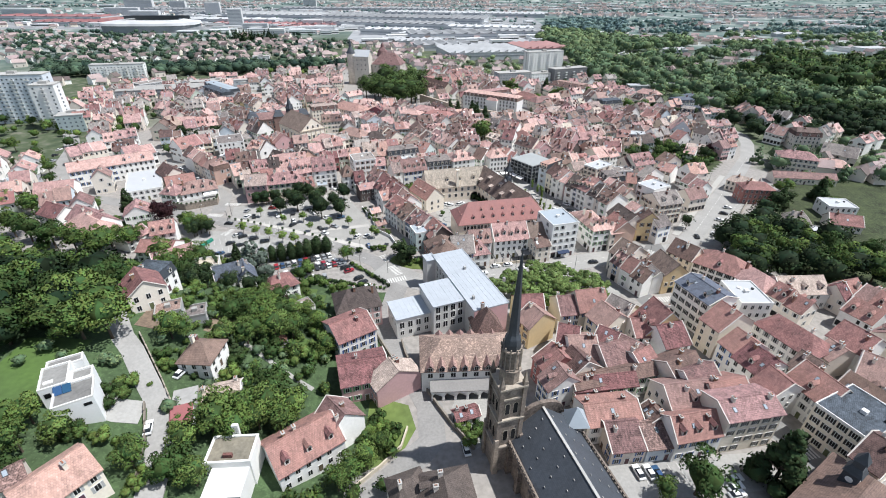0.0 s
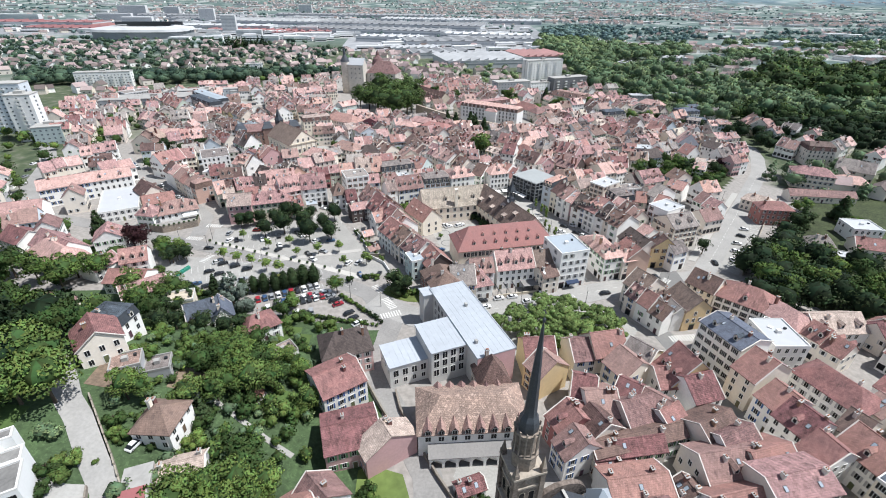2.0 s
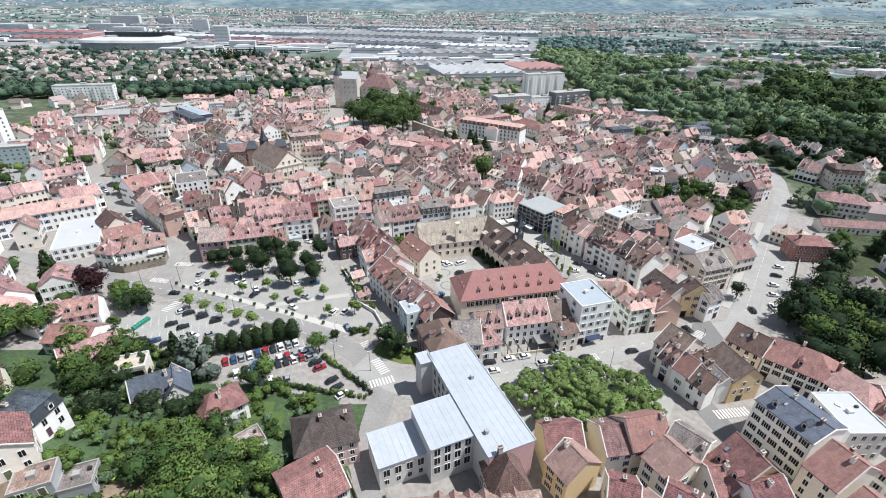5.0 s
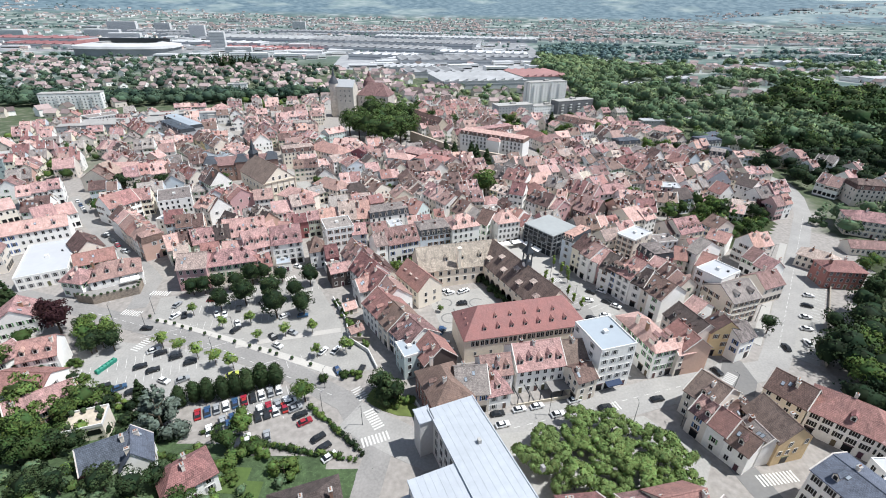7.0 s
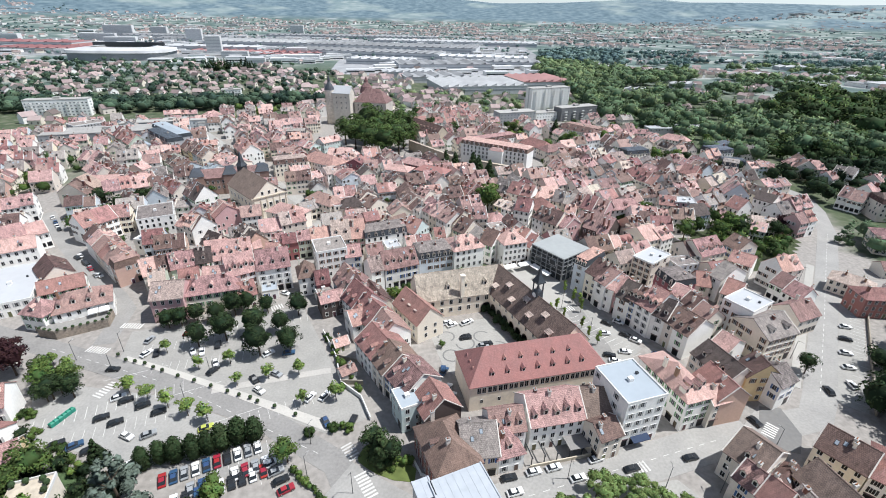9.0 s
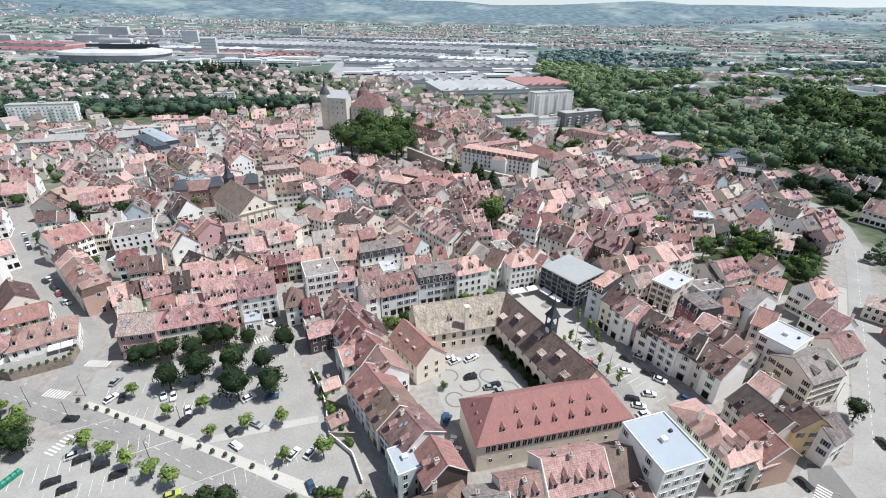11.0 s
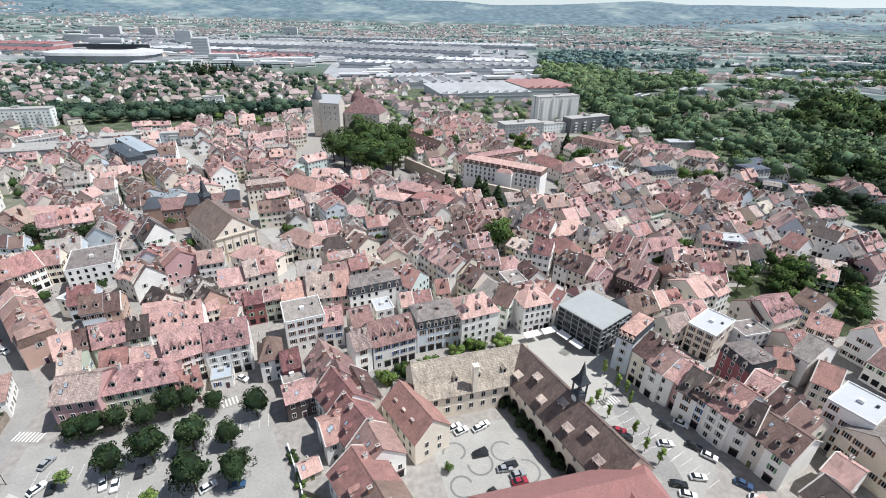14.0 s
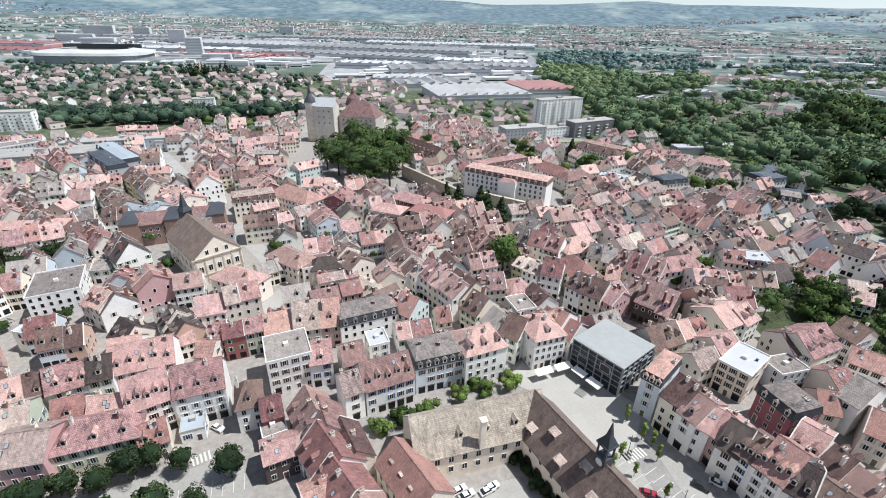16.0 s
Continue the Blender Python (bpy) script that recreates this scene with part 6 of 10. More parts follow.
house(-96.3, 266.7, 24, 5.5, 11, 9, 13.5, "l", "P", "g", 2, "n")
house(-90.9, 268.6, 19, 6.3, 11, 9.5, 14, "w", "D", "g", 1, "n")
house(-81.3, 274.0, 19, 16.4, 12, 9, 15, "w", "P", "g", 5, "n")
house(-91.1, 254.2, 18, 7.4, 9, 8, 12, "b", "R", "g", 1, "n")
house(-80.0, 253.8, 8, 9.8, 10, 9, 13, "w", "P", "g", 0, "n")
house(-102.6, 252.3, 21, 5.7, 11, 9, 12.5, "g", "T", "g", 0, "n")
house(-38.2, 272.5, 20, 13.1, 13, 13, 13, "w", "G", "f", 0, "n")
house(-17.7, 258.5, 24, 5.5, 10, 10, 14, "w", "T", "g", 0, "n")
house(-7.9, 263.3, 21, 14.9, 12, 9.5, 15, "w", "M", "g", 5, "u")
house(7.5, 270.8, 16, 15.6, 12, 10, 14, "l", "G", "m", 6, "n")
house(21.6, 273.6, 19, 14.3, 13, 12.5, 17, "w", "P", "h", 3, "n")
house(43.8, 280.4, 16, 11.8, 14, 12, 16, "w", "P", "h", 1, "n")
house(-26.6, 249.4, -62, 9.9, 11, 8, 14, "w", "M", "g", 2, "n")
house(-19.8, 235.8, -55, 13.2, 12, 8, 14, "w", "R", "g", 3, "n")
house(-33.0, 239.8, 23, 9.1, 8, 7, 9, "d", "P", "g", 0, "w")
house(-37.3, 248.5, 24, 6.5, 7, 5, 5, "w", "G", "f", 0, "n")
house(-20.8, 225.6, 25, 7.6, 10, 7.5, 10.5, "w", "O", "g", 0, "n")
house(-11.7, 209.3, -58, 11.8, 13, 8.5, 13, "w", "R", "g", 2, "n")
house(-6.5, 200.6, -61, 8.5, 13, 8.5, 13.5, "b", "B", "g", 2, "n")
house(-1.3, 193.3, -56, 11.4, 13, 8.5, 13, "w", "M", "g", 2, "n")
house(-2.8, 184.4, 22, 6.6, 8, 9, 9, "t", "L", "f", 0, "n")
house(5.3, 183.1, -67, 9.3, 11, 8, 13, "d", "R", "g", 1, "n")
house(7.4, 168.8, -71, 15.9, 12, 8, 13, "r", "B", "h", 1, "n")
house(15.2, 171.2, 4, 9.4, 12.5, 7.5, 12.5, "c", "G", "g", 0, "n")
house(22.3, 171.0, 14, 7.5, 10, 6, 11, "w", "P", "h", 1, "n")
house(23.0, 175.4, 8, 9.4, 9, 9, 13, "w", "M", "g", 3, "n")
house(36.4, 179.6, 9, 15.6, 12.5, 9, 14.2, "w", "P", "g", 5, "n")
house(48.6, 181.0, 9, 8.4, 11, 9, 13.2, "c", "K", "g", 0, "n")
house(58.4, 180.6, 14, 12.4, 14.6, 16.2, 16.2, "w", "L", "f", 0, "e")
house(49.1, 172.6, 18, 7.0, 8, 8, 10.5, "c", "B", "g", 0, "n")
house(75.9, 187.6, 14, 8.7, 20, 11, 16, "w", "P", "h", 4, "n")
house(88.3, 184.4, -80, 10.9, 10, 10, 14, "s", "R", "g", 0, "n")
house(84.5, 182.3, 14, 6.3, 8, 9, 12, "b", "P", "g", 0, "n")
house(103.9, 190.2, -90, 6.3, 11, 10, 14.5, "y", "B", "g", 0, "b")
house(108.6, 189.0, 23, 8.0, 9, 9, 12, "w", "G", "g", 0, "n")
house(73.8, 256.0, -50, 5.5, 15, 13, 16.5, "l", "O", "m", 3, "n")
house(77.0, 248.0, -62, 6.4, 14, 12, 16.5, "c", "B", "g", 0, "n")
house(78.7, 242.5, -64, 5.5, 14, 11.5, 15.5, "w", "M", "g", 1, "n")
house(80.1, 241.4, -52, 5.5, 14, 10.5, 14, "w", "P", "g", 0, "n")
house(83.4, 236.7, -76, 5.5, 13, 10, 14, "p", "P", "g", 0, "n")
house(83.2, 233.6, -54, 5.5, 13, 10, 15, "w", "D", "g", 2, "n")
house(86.0, 229.8, -63, 5.5, 13, 11, 15, "w", "B", "g", 3, "n")
house(89.5, 225.3, -65, 6.7, 16, 11.5, 17, "w", "O", "g", 4, "n")
house(91.1, 221.8, -49, 5.5, 14, 10.5, 15, "w", "D", "g", 2, "n")
house(94.0, 216.1, -68, 5.5, 13, 10, 14, "b", "B", "g", 1, "n")
house(95.9, 212.1, -65, 5.9, 14, 10, 14.5, "w", "B", "g", 2, "n")
house(95.5, 194.4, -76, 14.3, 11, 9, 13, "b", "D", "g", 2, "n")
house(104.8, 205.6, -64, 6.0, 10, 8, 11, "w", "P", "g", 0, "n")
house(119.2, 220.1, -62, 10.6, 13, 15, 15, "w", "W", "f", 0, "n")
house(120.3, 211.0, 16, 13.8, 14, 11, 15, "c", "G", "g", 2, "n")
house(104.5, 262.2, -56, 9.4, 15, 11, 11, "c", "W", "f", 0, "n")
house(107.0, 245.7, -78, 10.8, 11, 9, 12, "m", "G", "m", 3, "n")
house(103.2, 233.0, -56, 6.7, 16, 9, 13, "w", "P", "g", 2, "n")
house(129.8, 246.7, -68, 5.8, 16, 10.5, 15, "w", "G", "g", 0, "n")
house(126.5, 236.7, -48, 6.3, 13, 9, 13, "b", "R", "g", 0, "n")
house(112.4, 287.9, 22, 10.5, 15, 9.5, 14, "c", "P", "g", 2, "n")
house(120.0, 288.3, 28, 8.8, 12, 9, 12.5, "w", "P", "g", 1, "n")
house(95.0, 285.8, -28, 5.6, 9, 6, 9, "w", "P", "g", 0, "n")
house(96.2, 299.6, -48, 12.8, 16, 8, 15, "d", "M", "g", 4, "w")
house(112.2, 300.4, 23, 9.9, 11, 9, 13, "s", "B", "g", 1, "n")
house(114.3, 294.6, 22, 14.3, 12, 8, 11, "b", "T", "g", 0, "n")
house(126.3, 299.8, -9, 10.5, 14, 9, 14, "w", "R", "g", 1, "n")
house(123.3, 307.3, -21, 8.2, 11, 9, 13, "w", "B", "g", 1, "n")
house(127.4, 314.4, -5, 20.0, 11, 9, 12.5, "w", "P", "g", 2, "n")
house(145.0, 312.5, -12, 11.0, 12, 9, 13, "b", "B", "g", 1, "n")
house(155.6, 329.3, -15, 11.4, 10, 11, 11, "p", "W", "f", 0, "n")
house(146.7, 331.7, -19, 9.2, 11, 9, 13, "b", "R", "g", 0, "n")
house(162.6, 322.5, -101, 7.8, 10, 8, 12, "w", "R", "g", 0, "n")
house(117.6, 327.1, 11, 21.4, 12, 9, 13, "w", "P", "h", 1, "n")
house(104.8, 325.1, -50, 7.0, 12, 9, 13, "w", "P", "g", 1, "n")
house(194.3, 342.8, 72, 12, 13.5, 12, 19, "l", "P", "g", 0, "n")
house(213.6, 346.6, -48, 8.9, 11, 9, 13, "c", "D", "g", 0, "n")
house(207.3, 331.0, -57, 10.4, 12, 11, 14, "w", "D", "g", 0, "n")
house(184, 232.5, -8, 16, 10, 8.5, 11.5, "r", "R", "h", 0, "w")
house(186.5, 246.5, -50, 15, 10, 6, 9, "b", "T", "h", 0, "w")
house(232, 259, -10, 36, 8, 4, 6.5, "b", "M", "g", 0, "w")
house(244, 283, -26, 22, 14, 9, 12.5, "c", "P", "h", 0, "e")
house(280, 326, -14, 17, 14, 11, 16, "b", "K", "m", 3, "w")
house(284, 296, -40, 20, 14, 7, 12.5, "b", "G", "g", 0, "w")
house(263, 275, -30, 18, 12, 6, 9.5, "b", "P", "h", 0, "w")
house(184.5, 199, -26, 11, 9, 5, 9, "w", "G", "h", 0, "w")
house(192, 190.5, -26, 9, 7, 3, 3.2, "w", "W", "f", 0, "w")
house(217, 214, -10, 14, 12, 6.5, 6.5, "w", "W", "f", 0, "w")
house(208, 198, -20, 14, 10, 4, 7.5, "b", "R", "g", 0, "w")
house(174.7, 316.1, -39, 7.9, 10, 6, 9, "b", "P", "g", 0, "n")
house(189.8, 308.6, -25, 11.7, 11, 6, 9, "b", "T", "g", 0, "n")
house(182.9, 301.4, -38, 7.1, 10, 6, 9, "w", "P", "g", 0, "n")
house(132.7, 271.4, 19, 14.9, 14, 10, 15, "c", "P", "g", 5, "n")
house(154.8, 276.0, -72, 8.7, 13, 9, 13, "b", "B", "g", 0, "n")
house(128.0, 272.3, 7, 9.0, 13, 9, 13, "b", "B", "g", 0, "n")
house(148.3, 263.4, -47, 9.2, 12, 8, 11, "w", "O", "g", 0, "n")
house(119.3, 262.4, 10, 11.2, 8, 8, 8, "l", "G", "f", 0, "n")
house(130.0, 255.9, 9, 7.6, 10, 8, 11, "c", "O", "g", 0, "n")
house(119.6, 247.4, -20, 5.5, 10, 7, 11, "b", "R", "g", 0, "n")
house(22.0, 309.6, -62, 13.2, 14, 10.5, 16, "w", "B", "g", 2, "n")
house(26.1, 297.3, -52, 7.9, 13, 9, 14.5, "b", "B", "g", 1, "n")
house(32.1, 287.7, -57, 8.7, 12, 9, 13, "b", "G", "g", 1, "n")
house(36.5, 282.2, -40, 6.8, 13, 10, 15, "w", "B", "g", 0, "n")
house(48.0, 285.7, 31, 11.2, 12, 9, 13, "b", "P", "g", 1, "n")
house(54.7, 283.8, -49, 10.0, 12, 9, 13, "w", "R", "g", 0, "n")
house(42.0, 300.5, 16, 8.3, 10, 8, 8, "n", "G", "f", 0, "n")
house(42.4, 311.9, 14, 10.3, 12, 8, 11.5, "w", "P", "h", 0, "n")
house(32.5, 312.8, 6, 9.3, 12, 10, 14, "b", "M", "g", 2, "n")
house(52.5, 327.0, -45, 12.6, 11, 9, 11, "y", "T", "g", 0, "n")
house(60.0, 320.1, -27, 8.1, 12, 11, 16, "w", "R", "g", 1, "n")
house(71.9, 324.0, -73, 18.4, 13, 9, 14, "b", "R", "h", 0, "n")
house(69.4, 309.3, -59, 7.4, 13, 10, 15, "w", "B", "g", 1, "n")
house(73.6, 304.8, -48, 8.3, 13, 10, 15, "c", "B", "g", 2, "n")
house(78.8, 300.3, -58, 5.5, 12, 9.5, 13, "p", "P", "g", 0, "n")
house(79.1, 306.7, 25, 8.9, 11, 9, 12, "w", "P", "g", 0, "n")
house(61.3, 349.0, -42, 24.4, 12, 9, 15, "n", "G", "g", 4, "n")
house(64.8, 345.4, -40, 15.6, 12, 10, 15, "w", "R", "g", 4, "n")
house(79.5, 346.1, 17, 20.0, 13, 9, 14, "l", "P", "h", 1, "n")
house(87.5, 335.6, -29, 12.3, 12, 9, 14, "b", "G", "g", 0, "n")
house(98.9, 322.1, -44, 18.9, 14, 10, 16, "b", "M", "g", 5, "n")
house(86.0, 319.7, -27, 5.7, 12, 8, 12, "b", "O", "g", 0, "n")
house(90.4, 309.2, -60, 5.5, 11, 8, 12, "b", "M", "g", 0, "n")
house(33.8, 349.5, -61, 10.3, 12, 10, 15, "c", "R", "g", 1, "n")
house(28.6, 358.4, -58, 9.8, 12, 10, 15, "b", "B", "g", 1, "n")
house(38.6, 341.4, -65, 9.3, 12, 9.5, 14, "w", "B", "g", 1, "n")
house(0.6, 329.0, -63, 13.9, 12, 10, 14, "b", "B", "g", 1, "n")
house(5.5, 323.1, -59, 7.6, 12, 10, 14, "w", "T", "g", 0, "n")
house(12.0, 317.1, -56, 15.1, 13, 11, 16, "w", "P", "g", 1, "n")
house(18.8, 306.4, -59, 9.4, 13, 11, 15.5, "w", "M", "g", 1, "n")
house(-4.0, 345.1, -78, 17.3, 12, 9, 13, "b", "B", "g", 2, "n")
house(4.0, 345.0, -36, 12.5, 12, 10, 13, "d", "M", "g", 1, "n")
house(0.1, 298.3, 142, 8.3, 12, 9, 14, "t", "R", "g", 0, "n")
house(-15.9, 295.1, 21, 20.9, 11, 9, 12.5, "w", "G", "m", 6, "n")
house(-32.7, 292.9, 11, 15.5, 14, 9, 16, "c", "T", "g", 2, "n")
house(-45.7, 290.8, 17, 9.0, 15, 8, 13, "b", "O", "g", 0, "n")
house(-56.2, 287.3, 18, 12.7, 9, 9, 12, "m", "R", "g", 0, "n")
house(-63.0, 307.2, 25, 12.0, 12, 10, 14, "b", "T", "g", 0, "n")
house(-68.0, 321.6, -28, 20.0, 12, 9, 13, "b", "P", "h", 0, "n")
house(-41.9, 350.3, 16, 12.9, 13, 9, 13, "w", "P", "g", 0, "n")
house(-36.2, 332.9, 16, 12.4, 9, 8, 12, "b", "D", "h", 0, "n")
house(-25.9, 337.8, -50, 17.3, 13, 8, 12, "b", "B", "g", 0, "n")
house(-34.8, 336.7, 21, 25.4, 11, 9, 9, "b", "M", "f", 0, "n")
house(-30.6, 327.7, 22, 16.7, 7, 6, 8, "b", "O", "g", 0, "n")
house(-28.5, 308.6, 21, 18.8, 10, 9, 12, "b", "M", "g", 0, "n")
house(-59.0, 334.0, 32, 13.1, 10, 7, 10, "c", "G", "g", 0, "n")
house(-9.6, 306.0, 40, 10.8, 11, 8, 12, "b", "B", "g", 1, "n")
house(-15.3, 312.4, -54, 13.0, 10, 8, 11, "w", "T", "g", 0, "n")
house(-4.4, 300.5, 59, 10.9, 9, 8, 12, "w", "P", "g", 0, "n")
house(0.9, 286.4, 13, 12.0, 10, 7, 10, "w", "P", "g", 0, "n")
house(11.7, 295.9, 13, 5.5, 8, 6, 10, "b", "R", "g", 0, "n")
house(-51.2, 338.0, -38, 20.5, 12, 9, 13, "b", "M", "h", 0, "n")
house(11.0, 278.9, 30, 6.8, 10, 8, 12, "b", "B", "g", 1, "n")
house(-11.1, 280.3, 18, 6.6, 8, 9, 9, "w", "W", "f", 0, "n")
house(-28.5, 273.9, 12, 6.9, 12, 9, 12, "w", "P", "g", 1, "n")
house(-18.7, 272.8, 20, 7.2, 11, 9, 13, "b", "M", "g", 0, "n")
house(-173.1, 361.3, 32, 22.2, 14, 10, 15, "b", "P", "g", 4, "n")
house(-121.2, 341.2, 135, 15.9, 13, 11, 18, "w", "D", "g", 0, "n")
house(-134.5, 317.3, 25, 16.5, 20, 11, 11, "w", "G", "f", 0, "n")
house(-161.0, 343.5, -50, 14.3, 9, 7, 12, "b", "B", "g", 0, "n")
house(-123.5, 292.4, 17, 8.9, 10, 7, 12, "l", "R", "g", 2, "n")
house(-128.2, 292.6, -15, 5.6, 8, 8, 8, "w", "W", "f", 0, "n")
house(-111.4, 307.1, -32, 12.4, 12, 9, 13, "b", "O", "g", 0, "n")
house(-107.7, 306.0, 133, 9.2, 12, 8, 14, "w", "B", "g", 0, "l")
house(-93.9, 288.9, -35, 8.8, 11, 7, 12, "b", "D", "g", 1, "n")
house(-99.8, 318.0, 129, 11.1, 14, 10, 15, "p", "R", "g", 0, "n")
house(-106.0, 320.2, 87, 9.7, 9, 8, 13, "b", "R", "g", 0, "n")
house(-78.4, 291.0, -48, 12.0, 11, 8, 13, "b", "D", "g", 1, "n")
house(-72.9, 303.7, 18, 10.1, 14, 8, 12, "w", "P", "g", 0, "n")
house(-76.2, 287.2, 28, 5.5, 9, 6, 9, "b", "P", "g", 0, "n")
house(-64.3, 286.9, 17, 5.7, 10, 8, 12, "w", "P", "g", 0, "n")
house(-132.1, 338.2, 11, 11.5, 12, 7, 9, "c", "G", "g", 0, "n")
house(-90.0, 279.9, 15, 9.3, 11, 8, 12, "w", "P", "g", 2, "n")
house(-64.7, 278.6, -2, 5.5, 9, 8, 11, "b", "O", "g", 0, "n")
house(-88.5, 301.4, 31, 7.2, 9, 6, 9, "w", "G", "g", 0, "n")
house(-142.4, 358.2, -46, 21.0, 11, 8, 13, "b", "R", "g", 0, "n")
house(-151.7, 358.0, -47, 10.2, 9, 7, 12, "b", "R", "g", 0, "n")
house(-292.3, 521.7, 52, 25.4, 16, 12, 12, "n", "G", "f", 0, "n")
house(-237.5, 583.3, 23, 30.0, 10, 9, 12, "w", "P", "g", 0, "n")
house(-209.0, 553.9, 20, 17.4, 11, 9, 12, "w", "P", "g", 0, "n")
house(-203.8, 575.7, 54, 16.1, 12, 9, 13, "w", "P", "h", 0, "n")
house(-231.6, 477.2, -47, 43.4, 14, 9, 15, "b", "R", "g", 2, "n")
house(-201.5, 473.3, -46, 44.5, 12, 12, 15, "n", "S", "m", 4, "n")
house(-204.7, 491.9, -46, 55.5, 12, 12, 15, "n", "L", "m", 4, "n")
house(-164.1, 411.9, -46, 44.7, 13, 9, 13, "b", "B", "g", 2, "n")
house(-158.9, 433.8, -47, 41.7, 13, 11, 16, "c", "B", "g", 3, "n")
house(-166.5, 459.6, 14, 21.1, 10, 10, 13, "w", "P", "g", 0, "n")
house(-124.1, 435.6, -60, 28.5, 15, 12, 18, "c", "O", "g", 0, "n")
house(-130.1, 414.3, -47, 28.7, 18, 9, 13, "b", "P", "g", 0, "n")
house(-135.2, 415.6, 72, 14.8, 12, 9, 12, "b", "P", "g", 0, "n")
house(-135.1, 396.9, -35, 10.4, 13, 9, 12, "w", "L", "g", 0, "n")
house(-199.3, 396.0, -47, 67.2, 12, 8, 13, "b", "B", "g", 2, "n")
house(-226.9, 423.4, -29, 20.2, 14, 8, 13, "b", "P", "g", 0, "n")
house(-183.9, 381.3, -44, 32.2, 12, 8, 13, "b", "R", "g", 0, "n")
house(-165.2, 386.1, 25, 8.7, 12, 9, 13, "c", "G", "g", 1, "n")
house(-185.5, 400.5, 81, 8.4, 11, 8, 12, "b", "P", "g", 0, "n")
house(-207.5, 393.6, -44, 25.4, 12, 8, 13, "b", "P", "g", 0, "n")
house(-170.1, 379.8, 45, 6.9, 11, 8, 12, "b", "M", "g", 0, "n")
house(-64.1, 412.7, -38, 31.9, 16, 10, 15, "w", "O", "h", 0, "n")
house(-89.9, 438.7, -58, 26.3, 12, 9, 13, "r", "M", "g", 0, "n")
house(-84.2, 456.8, -32, 14.1, 12, 9, 12, "t", "P", "g", 0, "n")
house(-101.2, 491.0, 7, 15.5, 12, 11, 15, "w", "G", "m", 4, "n")
house(-114.7, 479.0, -27, 15.3, 12, 9, 13, "b", "M", "g", 0, "n")
house(-121.1, 536.9, 23, 30.2, 12, 9, 13, "b", "P", "g", 0, "n")
house(-70.1, 469.1, 47, 18.4, 11, 10, 13, "t", "P", "g", 0, "n")
house(-55.4, 436.0, -14, 18.6, 12, 9, 13, "w", "P", "g", 0, "n")
house(-47.5, 419.8, 54, 18.5, 12, 9, 13, "w", "P", "g", 1, "n")
house(-39.5, 410.5, 71, 15.9, 12, 10, 13, "m", "R", "g", 0, "n")
house(-30.5, 403.3, 5, 9.4, 12, 9, 13, "w", "M", "g", 2, "n")
house(-15.7, 401.0, 21, 14.2, 12, 9, 13, "w", "P", "g", 0, "n")
house(1.6, 404.4, -36, 23.3, 13, 11, 14, "r", "P", "h", 0, "n")
house(-86.3, 404.8, 22, 22.1, 12, 12, 15, "c", "T", "m", 4, "n")
house(-80.6, 403.1, 29, 13.3, 11, 8, 12, "r", "P", "g", 0, "n")
house(-74.6, 376.0, 15, 16.0, 12, 9, 13, "b", "B", "g", 1, "n")
house(-66.2, 383.7, 40, 7.8, 10, 8, 11, "p", "P", "g", 0, "n")
house(-57.5, 390.5, 36, 8.0, 12, 9, 12, "w", "T", "g", 0, "n")
house(-45.7, 383.6, -63, 24.5, 13, 9, 12, "l", "M", "g", 0, "n")
house(-30.1, 369.1, 22, 9.1, 12, 9, 13, "w", "P", "g", 0, "n")
house(70.7, 499.4, -67, 27.0, 16, 10, 16, "w", "B", "g", 0, "n")
house(66.1, 477.7, 28, 43.9, 12, 10, 14, "w", "P", "m", 5, "n")
house(102.6, 464.4, -60, 30.0, 14, 8, 13, "w", "R", "h", 0, "n")
house(113.4, 453.1, 24, 23.8, 14, 8, 12, "b", "M", "h", 0, "n")
house(160.1, 520.2, -45, 33.8, 13, 10, 13, "w", "M", "m", 6, "n")
house(185.2, 523.6, 30, 26.4, 11, 8, 11, "w", "P", "g", 0, "n")
house(192.4, 497.4, -54, 13.9, 11, 9, 12, "c", "P", "g", 0, "n")
house(148.2, 459.1, -36, 25.0, 12, 6, 7, "n", "L", "f", 0, "n")
house(124.9, 421.4, -75, 13.3, 14, 9, 14, "w", "B", "g", 1, "n")
house(118.6, 437.4, 26, 15.5, 12, 8, 12, "b", "M", "g", 0, "n")
house(108.1, 423.5, 18, 17.1, 11, 8, 12, "b", "B", "g", 0, "n")
house(103.0, 411.1, 25, 11.4, 10, 7, 11, "b", "M", "g", 0, "n")
house(112.3, 405.9, 34, 16.8, 11, 8, 12, "w", "T", "g", 0, "n")
house(127.0, 412.2, 39, 20.5, 11, 8, 12, "b", "P", "g", 0, "n")
house(127.8, 389.5, 29, 17.5, 12, 9, 13, "w", "B", "g", 2, "n")
house(142.6, 417.8, 45, 14.6, 12, 9, 13, "w", "R", "g", 0, "n")
house(133.3, 379.1, 37, 19.4, 12, 9, 13, "w", "B", "g", 1, "n")
house(97.6, 384.1, 27, 17.4, 12, 8, 12, "b", "P", "g", 0, "n")
house(104.8, 374.1, 39, 17.7, 12, 8, 12, "w", "M", "g", 1, "n")
house(87.1, 363.6, 22, 14.6, 12, 9, 13, "b", "P", "g", 0, "n")
house(106.2, 361.3, 22, 17.3, 12, 8, 12, "b", "P", "g", 0, "n")
house(120.8, 361.5, 22, 14.0, 12, 9, 13, "w", "M", "g", 0, "n")
house(104.6, 349.1, 28, 16.6, 12, 8, 12, "b", "T", "g", 0, "n")
house(115.6, 346.0, 28, 12.7, 11, 8, 12, "w", "P", "g", 0, "n")
